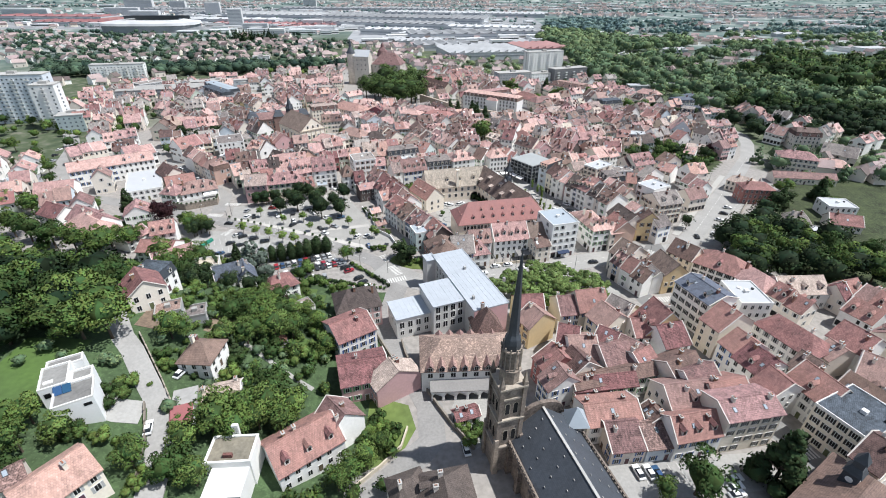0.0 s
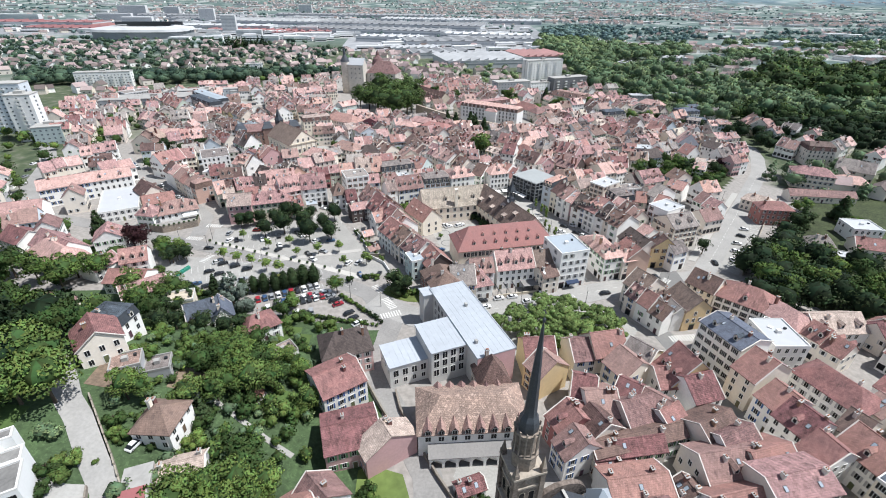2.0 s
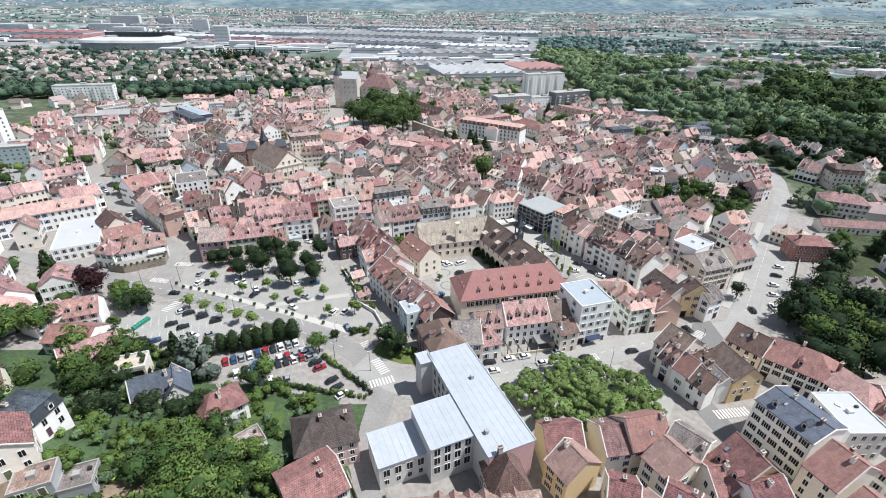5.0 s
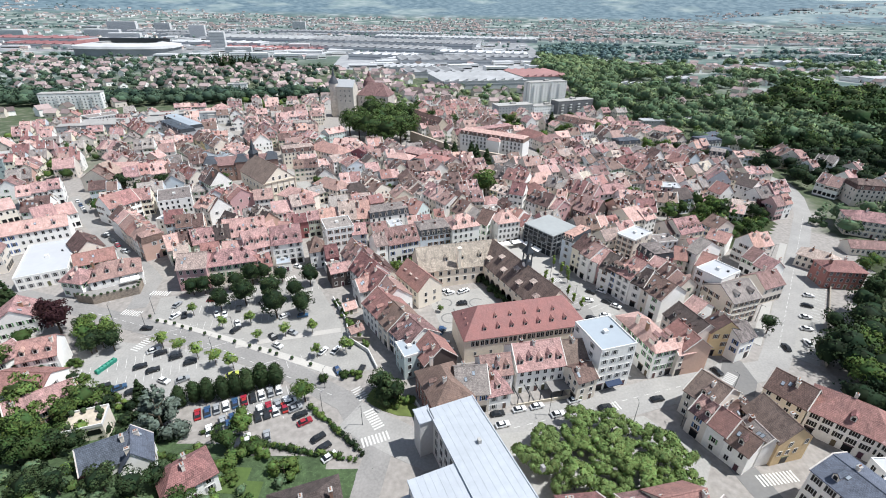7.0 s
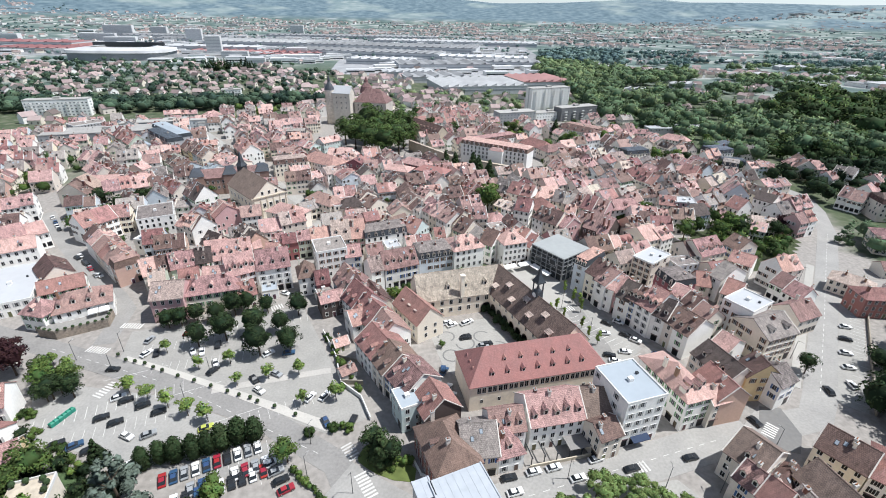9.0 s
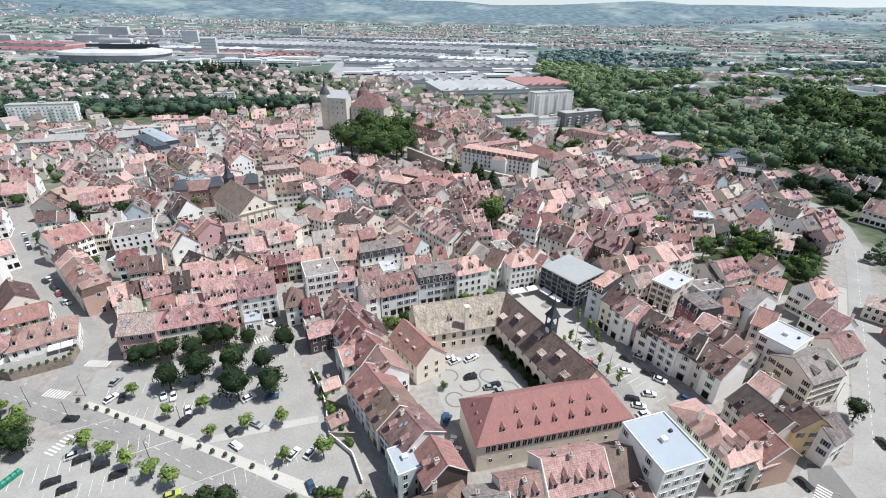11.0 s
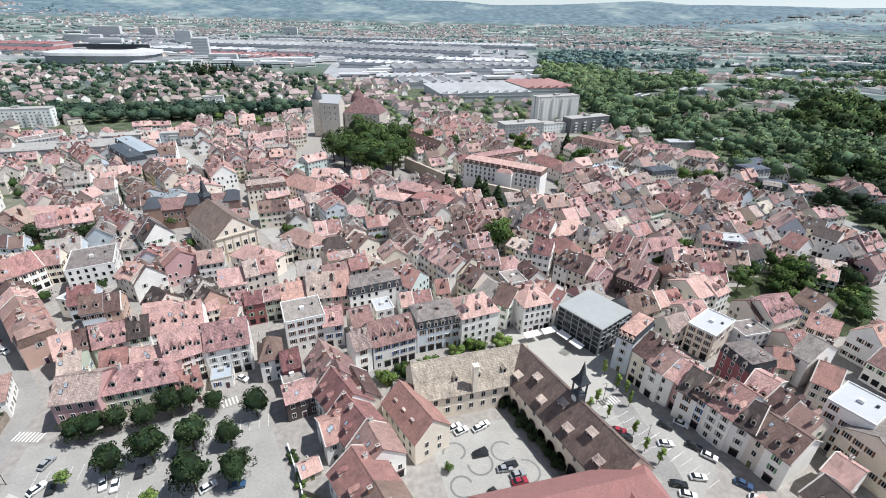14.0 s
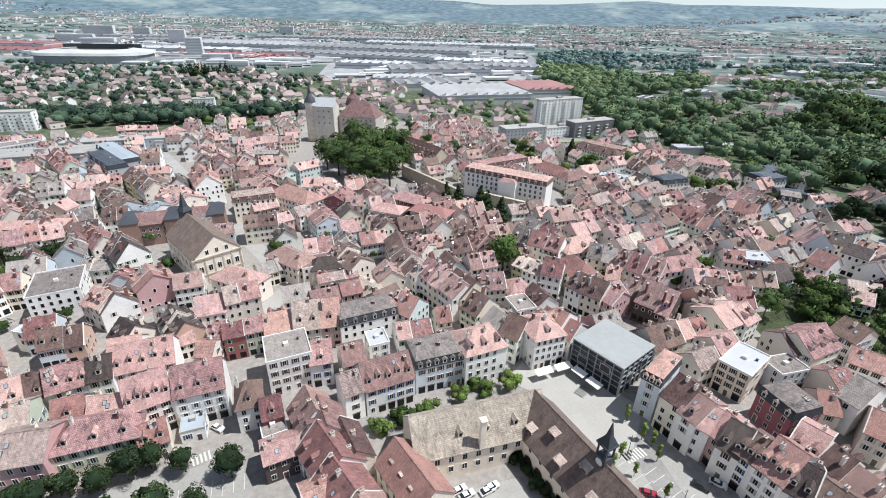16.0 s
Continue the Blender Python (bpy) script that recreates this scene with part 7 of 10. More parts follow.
house(177.3, 444.9, -0, 19.5, 14, 9, 9, "w", "W", "f", 0, "n")
house(158.4, 410.5, 20, 14.1, 11, 8, 11, "w", "P", "g", 0, "n")
house(152.5, 383.1, -26, 17.5, 12, 9, 14, "w", "R", "h", 1, "n")
house(176.6, 419.0, 95, 8.4, 13, 8, 11, "w", "G", "g", 0, "n")
house(136.6, 374.2, 26, 11.8, 12, 9, 12, "w", "B", "g", 2, "n")
house(155.4, 370.8, -64, 12.8, 12, 8, 13, "b", "R", "g", 0, "n")
house(193.0, 398.3, -41, 9.6, 12, 8, 11, "w", "P", "h", 0, "n")
house(192.0, 386.9, -54, 10.8, 12, 9, 14, "r", "R", "g", 0, "n")
house(233.1, 486.7, -50, 23.8, 12, 8, 12, "w", "P", "h", 0, "n")
house(215.9, 487.8, -81, 15.7, 11, 8, 11, "w", "P", "g", 0, "n")
house(246.9, 543.1, 1, 25.9, 12, 6, 6, "n", "W", "f", 0, "n")
house(283.3, 551.3, 1, 26.8, 12, 6, 6, "n", "W", "f", 0, "n")
house(246.1, 444.2, 14, 17.5, 16, 9, 13, "w", "S", "m", 4, "n")
house(233.6, 407.0, -36, 10.7, 14, 9, 12, "w", "G", "m", 3, "n")
house(254.8, 407.3, 5, 18.0, 12, 8, 11, "w", "P", "g", 0, "n")
house(285.0, 403.4, -99, 15.3, 14, 10, 15, "w", "B", "g", 0, "n")
house(279.0, 454.3, -67, 17.0, 12, 6, 10, "n", "G", "g", 0, "n")
house(153.2, 354.7, 22, 17.1, 12, 9, 13, "b", "B", "g", 0, "n")
house(168.5, 354.3, 13, 16.4, 12, 9, 13, "w", "P", "g", 1, "n")
house(171.9, 343.4, -58, 7.4, 12, 8, 12, "b", "M", "g", 0, "n")
house(197.6, 370.4, 24, 18.4, 12, 8, 12, "b", "T", "g", 0, "n")
house(186.9, 348.2, -71, 6.9, 10, 8, 11, "w", "R", "g", 0, "n")
house(210.9, 367.5, 20, 14.6, 11, 7, 11, "w", "G", "g", 0, "n")
house(236.4, 367.0, 13, 21.3, 12, 8, 11, "b", "P", "g", 0, "n")
house(157.7, 343.8, 16, 14.6, 12, 9, 13, "w", "B", "g", 0, "n")
house(129.8, 350.1, 21, 13.5, 11, 8, 12, "b", "G", "g", 0, "n")
house(127.6, 338.5, 29, 11.4, 11, 8, 12, "b", "M", "g", 0, "n")
house(84.6, 162.6, -62, 9, 13, 8.5, 13, "b", "K", "g", 1, "n")
house(89.3, 157.2, 28, 8, 6.5, 5.5, 8, "b", "B", "g", 0, "n")
house(79.7, 156.0, -63.6, 5.6, 8, 8, 11.5, "b", "M", "g", 2, "n")
house(82.0, 151.3, -63.6, 5.2, 8, 8, 12, "w", "R", "g", 0, "n")
house(84.5, 146.4, -63.6, 6.2, 8, 7, 10.5, "w", "B", "g", 1, "n")
house(95.6, 151.0, -80, 12, 10.5, 8.5, 12.8, "y", "K", "g", 0, "n")
house(88.9, 148.4, -80, 8, 5.4, 8, 10, "w", "G", "g", 0, "n")
house(108.7, 162.4, -57, 11, 9.5, 8, 12.5, "c", "B", "g", 0, "n")
house(119.3, 153.4, -46, 18, 13.5, 8, 13, "w", "R", "h", 1, "k")
house(126.1, 141.5, -72, 14.4, 12, 8, 12, "w", "P", "h", 0, "n")
house(97.3, 128.0, -72, 15, 12.5, 13.4, 15.6, "w", "S", "g", 2, "k")
house(97.6, 114.3, -71, 7.6, 15, 11, 16, "c", "R", "g", 0, "n")
house(114.6, 130.8, -2, 11.1, 14, 10, 10, "w", "W", "f", 0, "n")
house(113.5, 133.3, -49, 6.3, 13, 9.3, 9.3, "n", "G", "f", 0, "n")
house(97.8, 104.3, -74, 7.8, 12, 9, 13, "w", "R", "g", 0, "n")
house(56.4, 128.4, 9, 10.7, 11, 9, 14, "c", "R", "g", 0, "n")
house(48.9, 127.7, 6, 8.1, 11, 8, 12, "w", "M", "g", 0, "n")
house(66.4, 123.6, -50, 8.5, 12, 9, 13, "b", "G", "g", 0, "n")
house(60.7, 119.3, -65, 8.5, 12, 9, 13, "c", "M", "g", 0, "n")
house(76.0, 116.3, -77, 9.1, 15, 9, 16, "y", "R", "g", 2, "n")
house(69.8, 115.7, 2, 7.1, 11, 8, 11, "w", "R", "g", 0, "n")
house(76.1, 110.5, 13, 9.1, 12, 9, 13, "w", "R", "g", 0, "n")
house(45.0, 111.9, -19, 6.6, 11, 8, 12, "w", "R", "g", 0, "n")
house(47.4, 106.7, 2, 8.6, 12, 8, 12, "w", "M", "g", 0, "n")
house(56.6, 109.0, -39, 6.2, 10, 9, 12.5, "b", "R", "g", 0, "n")
house(62.2, 104.6, -46, 6.9, 11, 8, 12, "w", "M", "g", 0, "n")
house(35.3, 127.9, 3, 9.6, 10, 8.5, 12.5, "y", "R", "g", 0, "n")
house(36.4, 120.2, -62, 7.3, 11, 8.5, 12.5, "y", "M", "g", 0, "n")
house(53.4, 95.1, 12, 26.0, 6, 7.5, 9.3, "w", "B", "g", 0, "n")
house(50.2, 93.4, 6, 18.8, 6, 6.8, 9, "b", "R", "g", 0, "n")
house(48.3, 83.2, 6, 14.7, 10, 7, 9.5, "w", "R", "g", 0, "n")
house(49.5, 78.2, 4, 8.8, 13, 5, 8, "b", "M", "g", 0, "n")
house(58.0, 78.3, 6, 7.9, 12, 5, 7.5, "l", "X", "g", 0, "n")
house(67.1, 77.3, 9, 12.8, 9, 7.5, 11.5, "w", "R", "g", 3, "n")
house(81.3, 79.9, 8, 15.9, 10, 12, 14, "c", "P", "g", 0, "k")
house(70.9, 87.5, 7, 14.3, 11, 8, 11.5, "b", "M", "g", 1, "n")
house(73.5, 96.9, 23, 11.4, 12, 8, 12, "b", "B", "g", 0, "n")
house(76.4, 92.7, 18, 10.7, 12, 8, 12, "w", "M", "g", 0, "n")
house(81.6, 87.5, 12, 11.5, 12, 8, 12, "b", "R", "g", 0, "n")
house(38.6, 100.9, -71, 6.9, 12, 8, 12, "r", "R", "g", 1, "n")
house(37.8, 93.1, -73, 6.2, 11, 8, 12, "w", "M", "g", 1, "n")
house(44.5, 98.9, -68, 7.7, 11, 8, 12, "b", "B", "g", 0, "n")
house(56.0, 103.6, 16, 10.0, 11, 8, 12, "b", "M", "g", 0, "n")
house(63.9, 101.4, 25, 7.1, 10, 8, 11, "w", "R", "g", 0, "n")
house(98.4, 97.4, -71, 8.9, 12, 9, 13, "w", "R", "g", 1, "n")
house(108.8, 87.3, -74, 11.6, 12, 9, 13.5, "w", "R", "g", 1, "n")
house(97.1, 88.1, -76, 7.0, 12, 9, 13, "w", "R", "g", 0, "n")
house(109.9, 75.5, -68, 14, 16, 12, 12, "c", "S", "f", 0, "k")
house(104.1, 64.4, -64, 5.8, 14, 12, 16, "c", "B", "g", 0, "n")
house(135.1, 106.0, -69, 10.2, 13, 9, 13, "w", "R", "g", 0, "n")
house(130.3, 93.8, -46, 7.5, 14, 9, 13, "w", "M", "g", 0, "n")
house(116.7, 108.5, -70, 18.5, 12, 9, 13, "w", "R", "h", 0, "n")
house(139.8, 139.1, 1, 18.4, 12, 7, 11, "w", "T", "g", 3, "n")
house(112.1, 96.2, -64, 5.5, 12, 8, 12, "b", "K", "g", 0, "n")
house(125.1, 101.8, -77, 5.5, 11, 8, 11, "b", "M", "g", 0, "n")
house(-30.6, 74.8, 37, 16.5, 12, 6, 10.2, "w", "R", "g", 3, "n")
house(-23.2, 81.6, -47, 7.9, 11, 7, 12, "w", "M", "g", 1, "n")
house(-9.5, 97.2, -59, 6.1, 14, 7, 11, "p", "T", "g", 0, "n")
house(-19.0, 100.6, 15, 13.9, 13, 7, 9.5, "p", "R", "g", 0, "n")
house(-25.1, 117.5, 33, 12.9, 13, 8, 11, "w", "R", "g", 0, "n")
house(-24.6, 132.0, 17, 15.1, 12, 8, 13, "p", "D", "h", 0, "n")
house(-60.8, 96.1, -5, 8.8, 9.5, 5, 8.6, "w", "B", "h", 0, "n")
house(-83.8, 115.5, 130, 10.4, 10, 6, 9.6, "b", "R", "g", 0, "w")
house(-86.6, 124.3, 81, 10.4, 10, 5.2, 9, "w", "S", "m", 2, "w")
house(-75.8, 111.2, 22, 7, 6, 2.8, 2.8, "n", "X", "f", 0, "n")
house(-69.6, 113.2, 18, 6, 6, 2.2, 2.2, "n", "G", "f", 0, "n")
house(-157.2, 201.1, -33, 23.7, 13, 7, 12, "w", "P", "g", 1, "n")
house(-178.8, 210.0, -27, 15.0, 12, 7, 11, "w", "R", "g", 0, "n")
house(-118.5, 189.0, 21, 10.0, 10, 8, 12, "w", "O", "g", 3, "n")
house(-115.7, 178.3, -5, 15.1, 11, 5, 8, "w", "R", "g", 0, "n")
house(-133.2, 188.6, 67, 11.9, 9, 5, 8, "w", "P", "g", 0, "n")
house(-106.1, 170.0, 36, 15.7, 10, 5, 8.5, "y", "P", "g", 0, "n")
house(-73.5, 146.5, 28, 10, 8, 4.6, 8.6, "w", "S", "g", 0, "w")
house(-67.6, 147.4, -62, 9, 6.5, 4.6, 9.0, "w", "S", "g", 0, "w")
house(-53.6, 141.2, 38, 11, 9, 5, 8.8, "w", "R", "h", 0, "n")
house(-152.9, 194.4, -34, 25.1, 13, 7, 12, "w", "P", "h", 1, "n")
house(-43.4, 130.5, 38, 7.2, 6, 3, 3, "w", "T", "f", 0, "n")
house(-197.3, 267.8, 34, 23.3, 13, 10, 13.5, "w", "P", "g", 0, "n")
house(-178.7, 279.4, 30, 19.8, 13, 10, 13.5, "w", "P", "g", 2, "n")
house(-161, 254, 26, 18, 33, 6, 6, "w", "W", "f", 0, "n")
house(-140, 252.5, 30, 15, 8.5, 6, 9.5, "w", "R", "g", 0, "n")
house(-223.0, 302.9, 45, 20.4, 13, 8, 12, "b", "P", "g", 0, "n")
house(-199.9, 240.0, 18, 17.9, 12, 7, 11, "w", "P", "g", 0, "n")
house(-232.5, 257.9, -10, 10.8, 14, 7, 7, "n", "L", "f", 0, "n")
house(-216.4, 331.8, 29, 20.4, 13, 9, 13, "w", "P", "g", 0, "n")
house(-186, 297, 45, 17.0, 12, 9, 13, "w", "P", "g", 0, "n")
# the row along the narrow street behind the pink corner house
house(-122.2, 265.4, -45.4, 6.5, 10, 9, 13, "s", "M", "m", 2, "e")
house(-126.6, 270.2, -45.4, 8, 11, 9, 13.5, "w", "M", "g", 1, "e")
house(-132, 275.6, -45.4, 7.6, 11, 8.5, 13, "b", "R", "g", 1, "e")
house(-137.5, 281.2, -45.4, 8, 11, 9, 13, "c", "M", "g", 2, "b")
house(-143.2, 286.9, -45.4, 8, 11, 9.5, 13.5, "w", "P", "g", 0, "e")
house(-148.8, 292.6, -45.4, 8, 11, 8.5, 13, "w", "B", "g", 1, "e")
house(-160.5, 309, 58, 16, 13, 10, 15.5, "w", "R", "g", 0, "w")
house(-196, 357, 82, 15, 18, 9, 15, "c", "B", "g", 0, "w")
house(-182, 372, 8, 33, 12, 8, 13, "c", "P", "m", 4, "w")
house(-150.5, 263.5, -45, 15, 11, 7, 11.5, "b", "B", "g", 1, "n")
house(-125.3, 241.1, 30, 18, 13, 6.5, 11, "w", "M", "h", 4, "n")
house(-135.4, 234.8, -14, 9.5, 9, 7, 11.5, "w", "P", "h", 1, "n")
house(46.3, 90.1, 9, 10.2, 6, 4, 6, "w", "R", "g", 0, "n")
house(69.5, 97.9, -31, 5.5, 6, 6, 6, "n", "L", "f", 0, "n")
house(59.5, 81.2, -79, 5.5, 8, 6, 9, "b", "B", "g", 0, "n")
house(-22.9, 245.3, -68, 10.9, 11, 8, 13.5, "w", "M", "g", 1, "n")
house(-15.4, 226.8, -55, 11.7, 12, 8, 13.5, "b", "R", "g", 2, "n")
house(-9.7, 217.8, -63, 10.4, 12, 8, 13, "w", "M", "g", 1, "n")
house(-15.9, 239.5, -64, 12.0, 9, 7, 11, "b", "B", "g", 0, "n")

# tiled shed on the slope
house(-53.5, 87.2, 14, 9.5, 5.5, 2.6, 4.2, "n", "T", "g", 0, "n")
# blocks and villas at the far edge of the town
house(153, 514, -52, 40, 13, 10, 14, "w", "B", "h", 5, "n")
house(205, 509, -5, 30, 11, 9, 12, "b", "P", "h", 4, "n")
house(174, 440, 14, 20, 12, 9, 13, "c", "S", "m", 3, "n")
house(258, 462, 22, 24, 12, 8, 12.5, "w", "S", "m", 3, "n")
house(240, 415, -20, 16, 11, 8, 12, "b", "S", "m", 3, "n")
house(258, 408, -18, 17, 11, 6.5, 10, "c", "P", "g", 0, "n")
house(288, 403, -26, 26, 13, 9, 14, "c", "P", "h", 4, "n")
house(232, 490, -35, 14, 10, 8, 11, "w", "P", "h", 0, "n")

STREETS += ROADS
CLEAR += SHEETS + [[(-4, 90), (25, 90), (25, 116), (-4, 116)], [(0, 118), (30, 118), (22, 160), (-8, 160)], [(8, 30), (48, 30), (44, 85), (10, 85)], [(-4, 185), (56, 185), (60, 262), (-6, 252)],
                   [(52, 255), (82, 255), (82, 285), (52, 285)], [(30, 445), (35, 435), (85, 398), (100, 412), (45, 450)], [(-75, 440), (0, 440), (5, 600), (-95, 620)],
                   [(-118, 330), (-68, 320), (-70, 350), (-100, 375), (-145, 395), (-145, 370)], [(-8, 470), (30, 420), (60, 395), (48, 385), (5, 440)], [(115, 270), (200, 262), (200, 330), (150, 312), (120, 300)]]
infill([(-235, 300), (-190, 380), (-230, 470), (-215, 560), (-100, 555), (-80, 480), (40, 400), (100, 400), (115, 470), (200, 500), (240, 440), (225, 380), (228, 330), (165, 240), (120, 190), (98, 205), (84, 260), (60, 292), (-40, 282), (-112, 275), (-128, 290)],
       19, 12.5, 31, "wwwwbbccpl", "PPPMMMMRBBBBTTGGDO")
infill([(100, 60), (185, 55), (200, 120), (150, 145), (112, 142), (106, 108)], 22, 13, 32, "wwbbc", "PRRMB")
infill([(38, 84), (86, 84), (80, 120), (66, 136), (40, 136)], 14, 12, 33, "wwbb", "PRRMB")
infill([(-270, 215), (-140, 200), (-140, 240), (-190, 262), (-270, 300)], 25, 19, 34, "wwwb", "PPMR")
infill([(-340, 430), (-240, 330), (-220, 470), (-215, 560), (-330, 560)], 20, 17, 36, "wwbcl", "PPMRG")
infill([(110, 470), (200, 505), (235, 560), (200, 600), (90, 560), (60, 500)], 20, 24, 37, "wwbc", "PMG")
infill([(5, 470), (45, 455), (110, 470), (60, 500), (90, 560), (60, 640), (5, 640)], 20, 18, 40, "wwbc", "PMRB")
infill([(-210, 560), (-90, 556), (-100, 640), (-220, 640)], 20, 20, 38, "wwbc", "PMG")
infill([(250, 345), (250, 380), (330, 400), (340, 300)], 30, 24, 35, "wwwc", "PPMG")
house_dice = random.Random(5)
NAMED = len(HOUSES)
HOUSES += [row + ("g", house_dice.choice([0, 0, 1, 2, 3]), "n") for row in sorted(FILL, key=lambda r: r[1])]
SINGLE = sorted(r[1] for r in HOUSES)[272]   # houses beyond this line are past counting
for k in range(len(HOUSES)):
    build_house(k, house_dice)
old_town = tagged(put("old_town_houses", JOINED["wall"].done("old_town_houses", [material("old_render_" + c, WALLS[c], 0.9, 0.2, 1.5, 0.15, island=True) for c in WALL_CODES])),
                  "crowded old town houses with tiled roofs between the streets", "houses", kind="stuff")
tagged(put("old_town_roofs", JOINED["roof"].done("old_town_roofs", [material("old_tiles_" + c, tuple(1.13 * (0.88 * v + 0.12 * sum(ROOFS[c]) / 3) for v in ROOFS[c]), 0.85, 0.58, 3.2, 0.35, 0.3, 0.03, island=True, spots=0.22, rows=0.85) for c in ROOF_CODES]
                                                + [VERGE, material("chimney_brick", (0.22, 0.12, 0.09)), CONCRETE, material("roof_glass", (0.30, 0.34, 0.38), 0.15, 0.3), wall_mat("b"), GLASS]), old_town), kind="stuff")
tagged(put("old_town_windows", JOINED["pane"].done("old_town_windows", PANE_MATS), old_town), kind="stuff")


# ---- trees ----
def leaf_mat(name, colour):
    return material(name, colour, 0.75, 0.4 if name.split("_")[0] in ("far", "park", "mid", "suburb") else 0.65, 0.35, 0.12, 0.0, 0.06, island=True)


# the "far" leaves are paler and bluer, distance haze put into the colour
LEAF = {"green": leaf_mat("leaves", (0.086, 0.128, 0.036)), "light": leaf_mat("light_leaves", (0.16, 0.22, 0.06)), "dark": leaf_mat("dark_leaves", (0.033, 0.051, 0.022)),
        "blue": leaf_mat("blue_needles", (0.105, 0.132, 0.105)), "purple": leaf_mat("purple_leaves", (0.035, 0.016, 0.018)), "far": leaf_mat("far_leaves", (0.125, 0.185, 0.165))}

LEAF["mid"] = leaf_mat("park_leaves", (0.135, 0.185, 0.09))
LEAF["plane"] = leaf_mat("plane_leaves", (0.15, 0.205, 0.07))
LEAF["suburb"] = leaf_mat("suburb_leaves", (0.062, 0.098, 0.062))
LEAF["oakwood"] = leaf_mat("oakwood_leaves", (0.072, 0.106, 0.036))
# leaves of the shadowed hillside wood, its shade put into a darker colour
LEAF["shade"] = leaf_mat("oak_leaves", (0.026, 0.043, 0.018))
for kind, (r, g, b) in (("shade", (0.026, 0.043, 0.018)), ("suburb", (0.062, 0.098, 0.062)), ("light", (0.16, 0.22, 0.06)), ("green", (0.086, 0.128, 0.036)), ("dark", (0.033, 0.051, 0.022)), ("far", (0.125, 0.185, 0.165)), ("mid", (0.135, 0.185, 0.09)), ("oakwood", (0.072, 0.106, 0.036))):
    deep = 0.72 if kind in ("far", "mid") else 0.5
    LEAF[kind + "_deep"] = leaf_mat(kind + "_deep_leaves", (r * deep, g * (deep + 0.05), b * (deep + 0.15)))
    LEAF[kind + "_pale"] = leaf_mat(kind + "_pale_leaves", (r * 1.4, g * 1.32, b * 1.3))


def leaf_cloud(rng, blobs, count, size, ruffle=0.6, soft=0.5):
    """Leaf quads strewn over the outsides of round clumps, as arrays of corners."""
    blobs = np.array(blobs, float)
    share = blobs[:, 3] ** 2
    pick = rng.choice(len(blobs), count, p=share / share.sum())
    way = rng.normal(size=(count, 3))
    way /= np.linalg.norm(way, axis=1)[:, None]
    way[:, 2] = np.where(way[:, 2] < -0.5, -way[:, 2], way[:, 2])
    at = blobs[pick, :3] + way * blobs[pick, 3:4] * rng.uniform(0.8, 1.08, (count, 1)) * np.array([1, 1, 0.85])
    nrm = way + rng.normal(scale=ruffle, size=(count, 3))
    nrm /= np.linalg.norm(nrm, axis=1)[:, None]
    u = np.cross(nrm, rng.normal(size=(count, 3)))
    u /= np.linalg.norm(u, axis=1)[:, None]
    v = np.cross(nrm, u)
    s = size * rng.uniform(0.6, 1.3, (count, 1))
    quads = np.stack([at - u * s, at - v * s * 0.6, at + u * s, at + v * s * 0.6], 1)
    lean = way * soft + nrm * (1 - soft)   # leaves shade with the roundness of their clump
    return quads, np.repeat(lean[:, None, :], 4, 1)


def round_off(quads, norms, share):
    """Lean the leaves' shading towards the roundness of the whole crown."""
    mid = quads.reshape(-1, 3).mean(0) - np.array([0, 0, 0.08])
    out = quads - mid
    out /= np.linalg.norm(out, axis=2)[..., None] + 1e-9
    return norms * (1 - share) + out * share


def ball_cloud(rng, blobs, shrink, n=7, m=5):
    """Lumpy cores that keep the crown from being see-through: corners of small facets."""
    quads, norms = [], []
    for x, y, z, r in blobs:
        g = np.zeros((m + 1, n, 3))
        for j in range(m + 1):
            for i in range(n):
                a, b = 2 * math.pi * i / n, math.pi * j / m
                k = r * shrink * (1 + 0.15 * math.sin(3 * a + x) * math.sin(2 * b + y))
                g[j, i] = (x + k * math.sin(b) * math.cos(a), y + k * math.sin(b) * math.sin(a), z + k * 0.85 * math.cos(b))
        for j in range(m):
            for i in range(n):
                quads.append([g[j, i], g[j + 1, i], g[j + 1, (i + 1) % n], g[j, (i + 1) % n]])
                norms.append([c - np.array((x, y, z)) for c in quads[-1]])
    return np.array(quads), np.array(norms)


def crown_core(rng, blobs, shrink=0.66, n=9, m=6):
    """One lumpy inner body that closes the crown behind its leaves."""
    c = np.array(blobs)
    mid, half = c[:, :3].mean(0), np.abs(c[:, :3] - c[:, :3].mean(0)).max(0) + c[:, 3].mean() * 0.6
    g = np.zeros((m + 1, n, 3))
    lump = rng.uniform(0.7, 1.2, (m + 1, n))
    lump[0], lump[-1] = 1, 1
    for j in range(m + 1):
        for i in range(n):
            a, b = 2 * math.pi * i / n, math.pi * j / m
            g[j, i] = mid + half * shrink * lump[j, i] * np.array((math.sin(b) * math.cos(a), math.sin(b) * math.sin(a), math.cos(b)))
    quads = np.array([[g[j, i], g[j + 1, i], g[j + 1, (i + 1) % n], g[j, (i + 1) % n]] for j in range(m) for i in range(n)])
    return quads, (quads - mid)


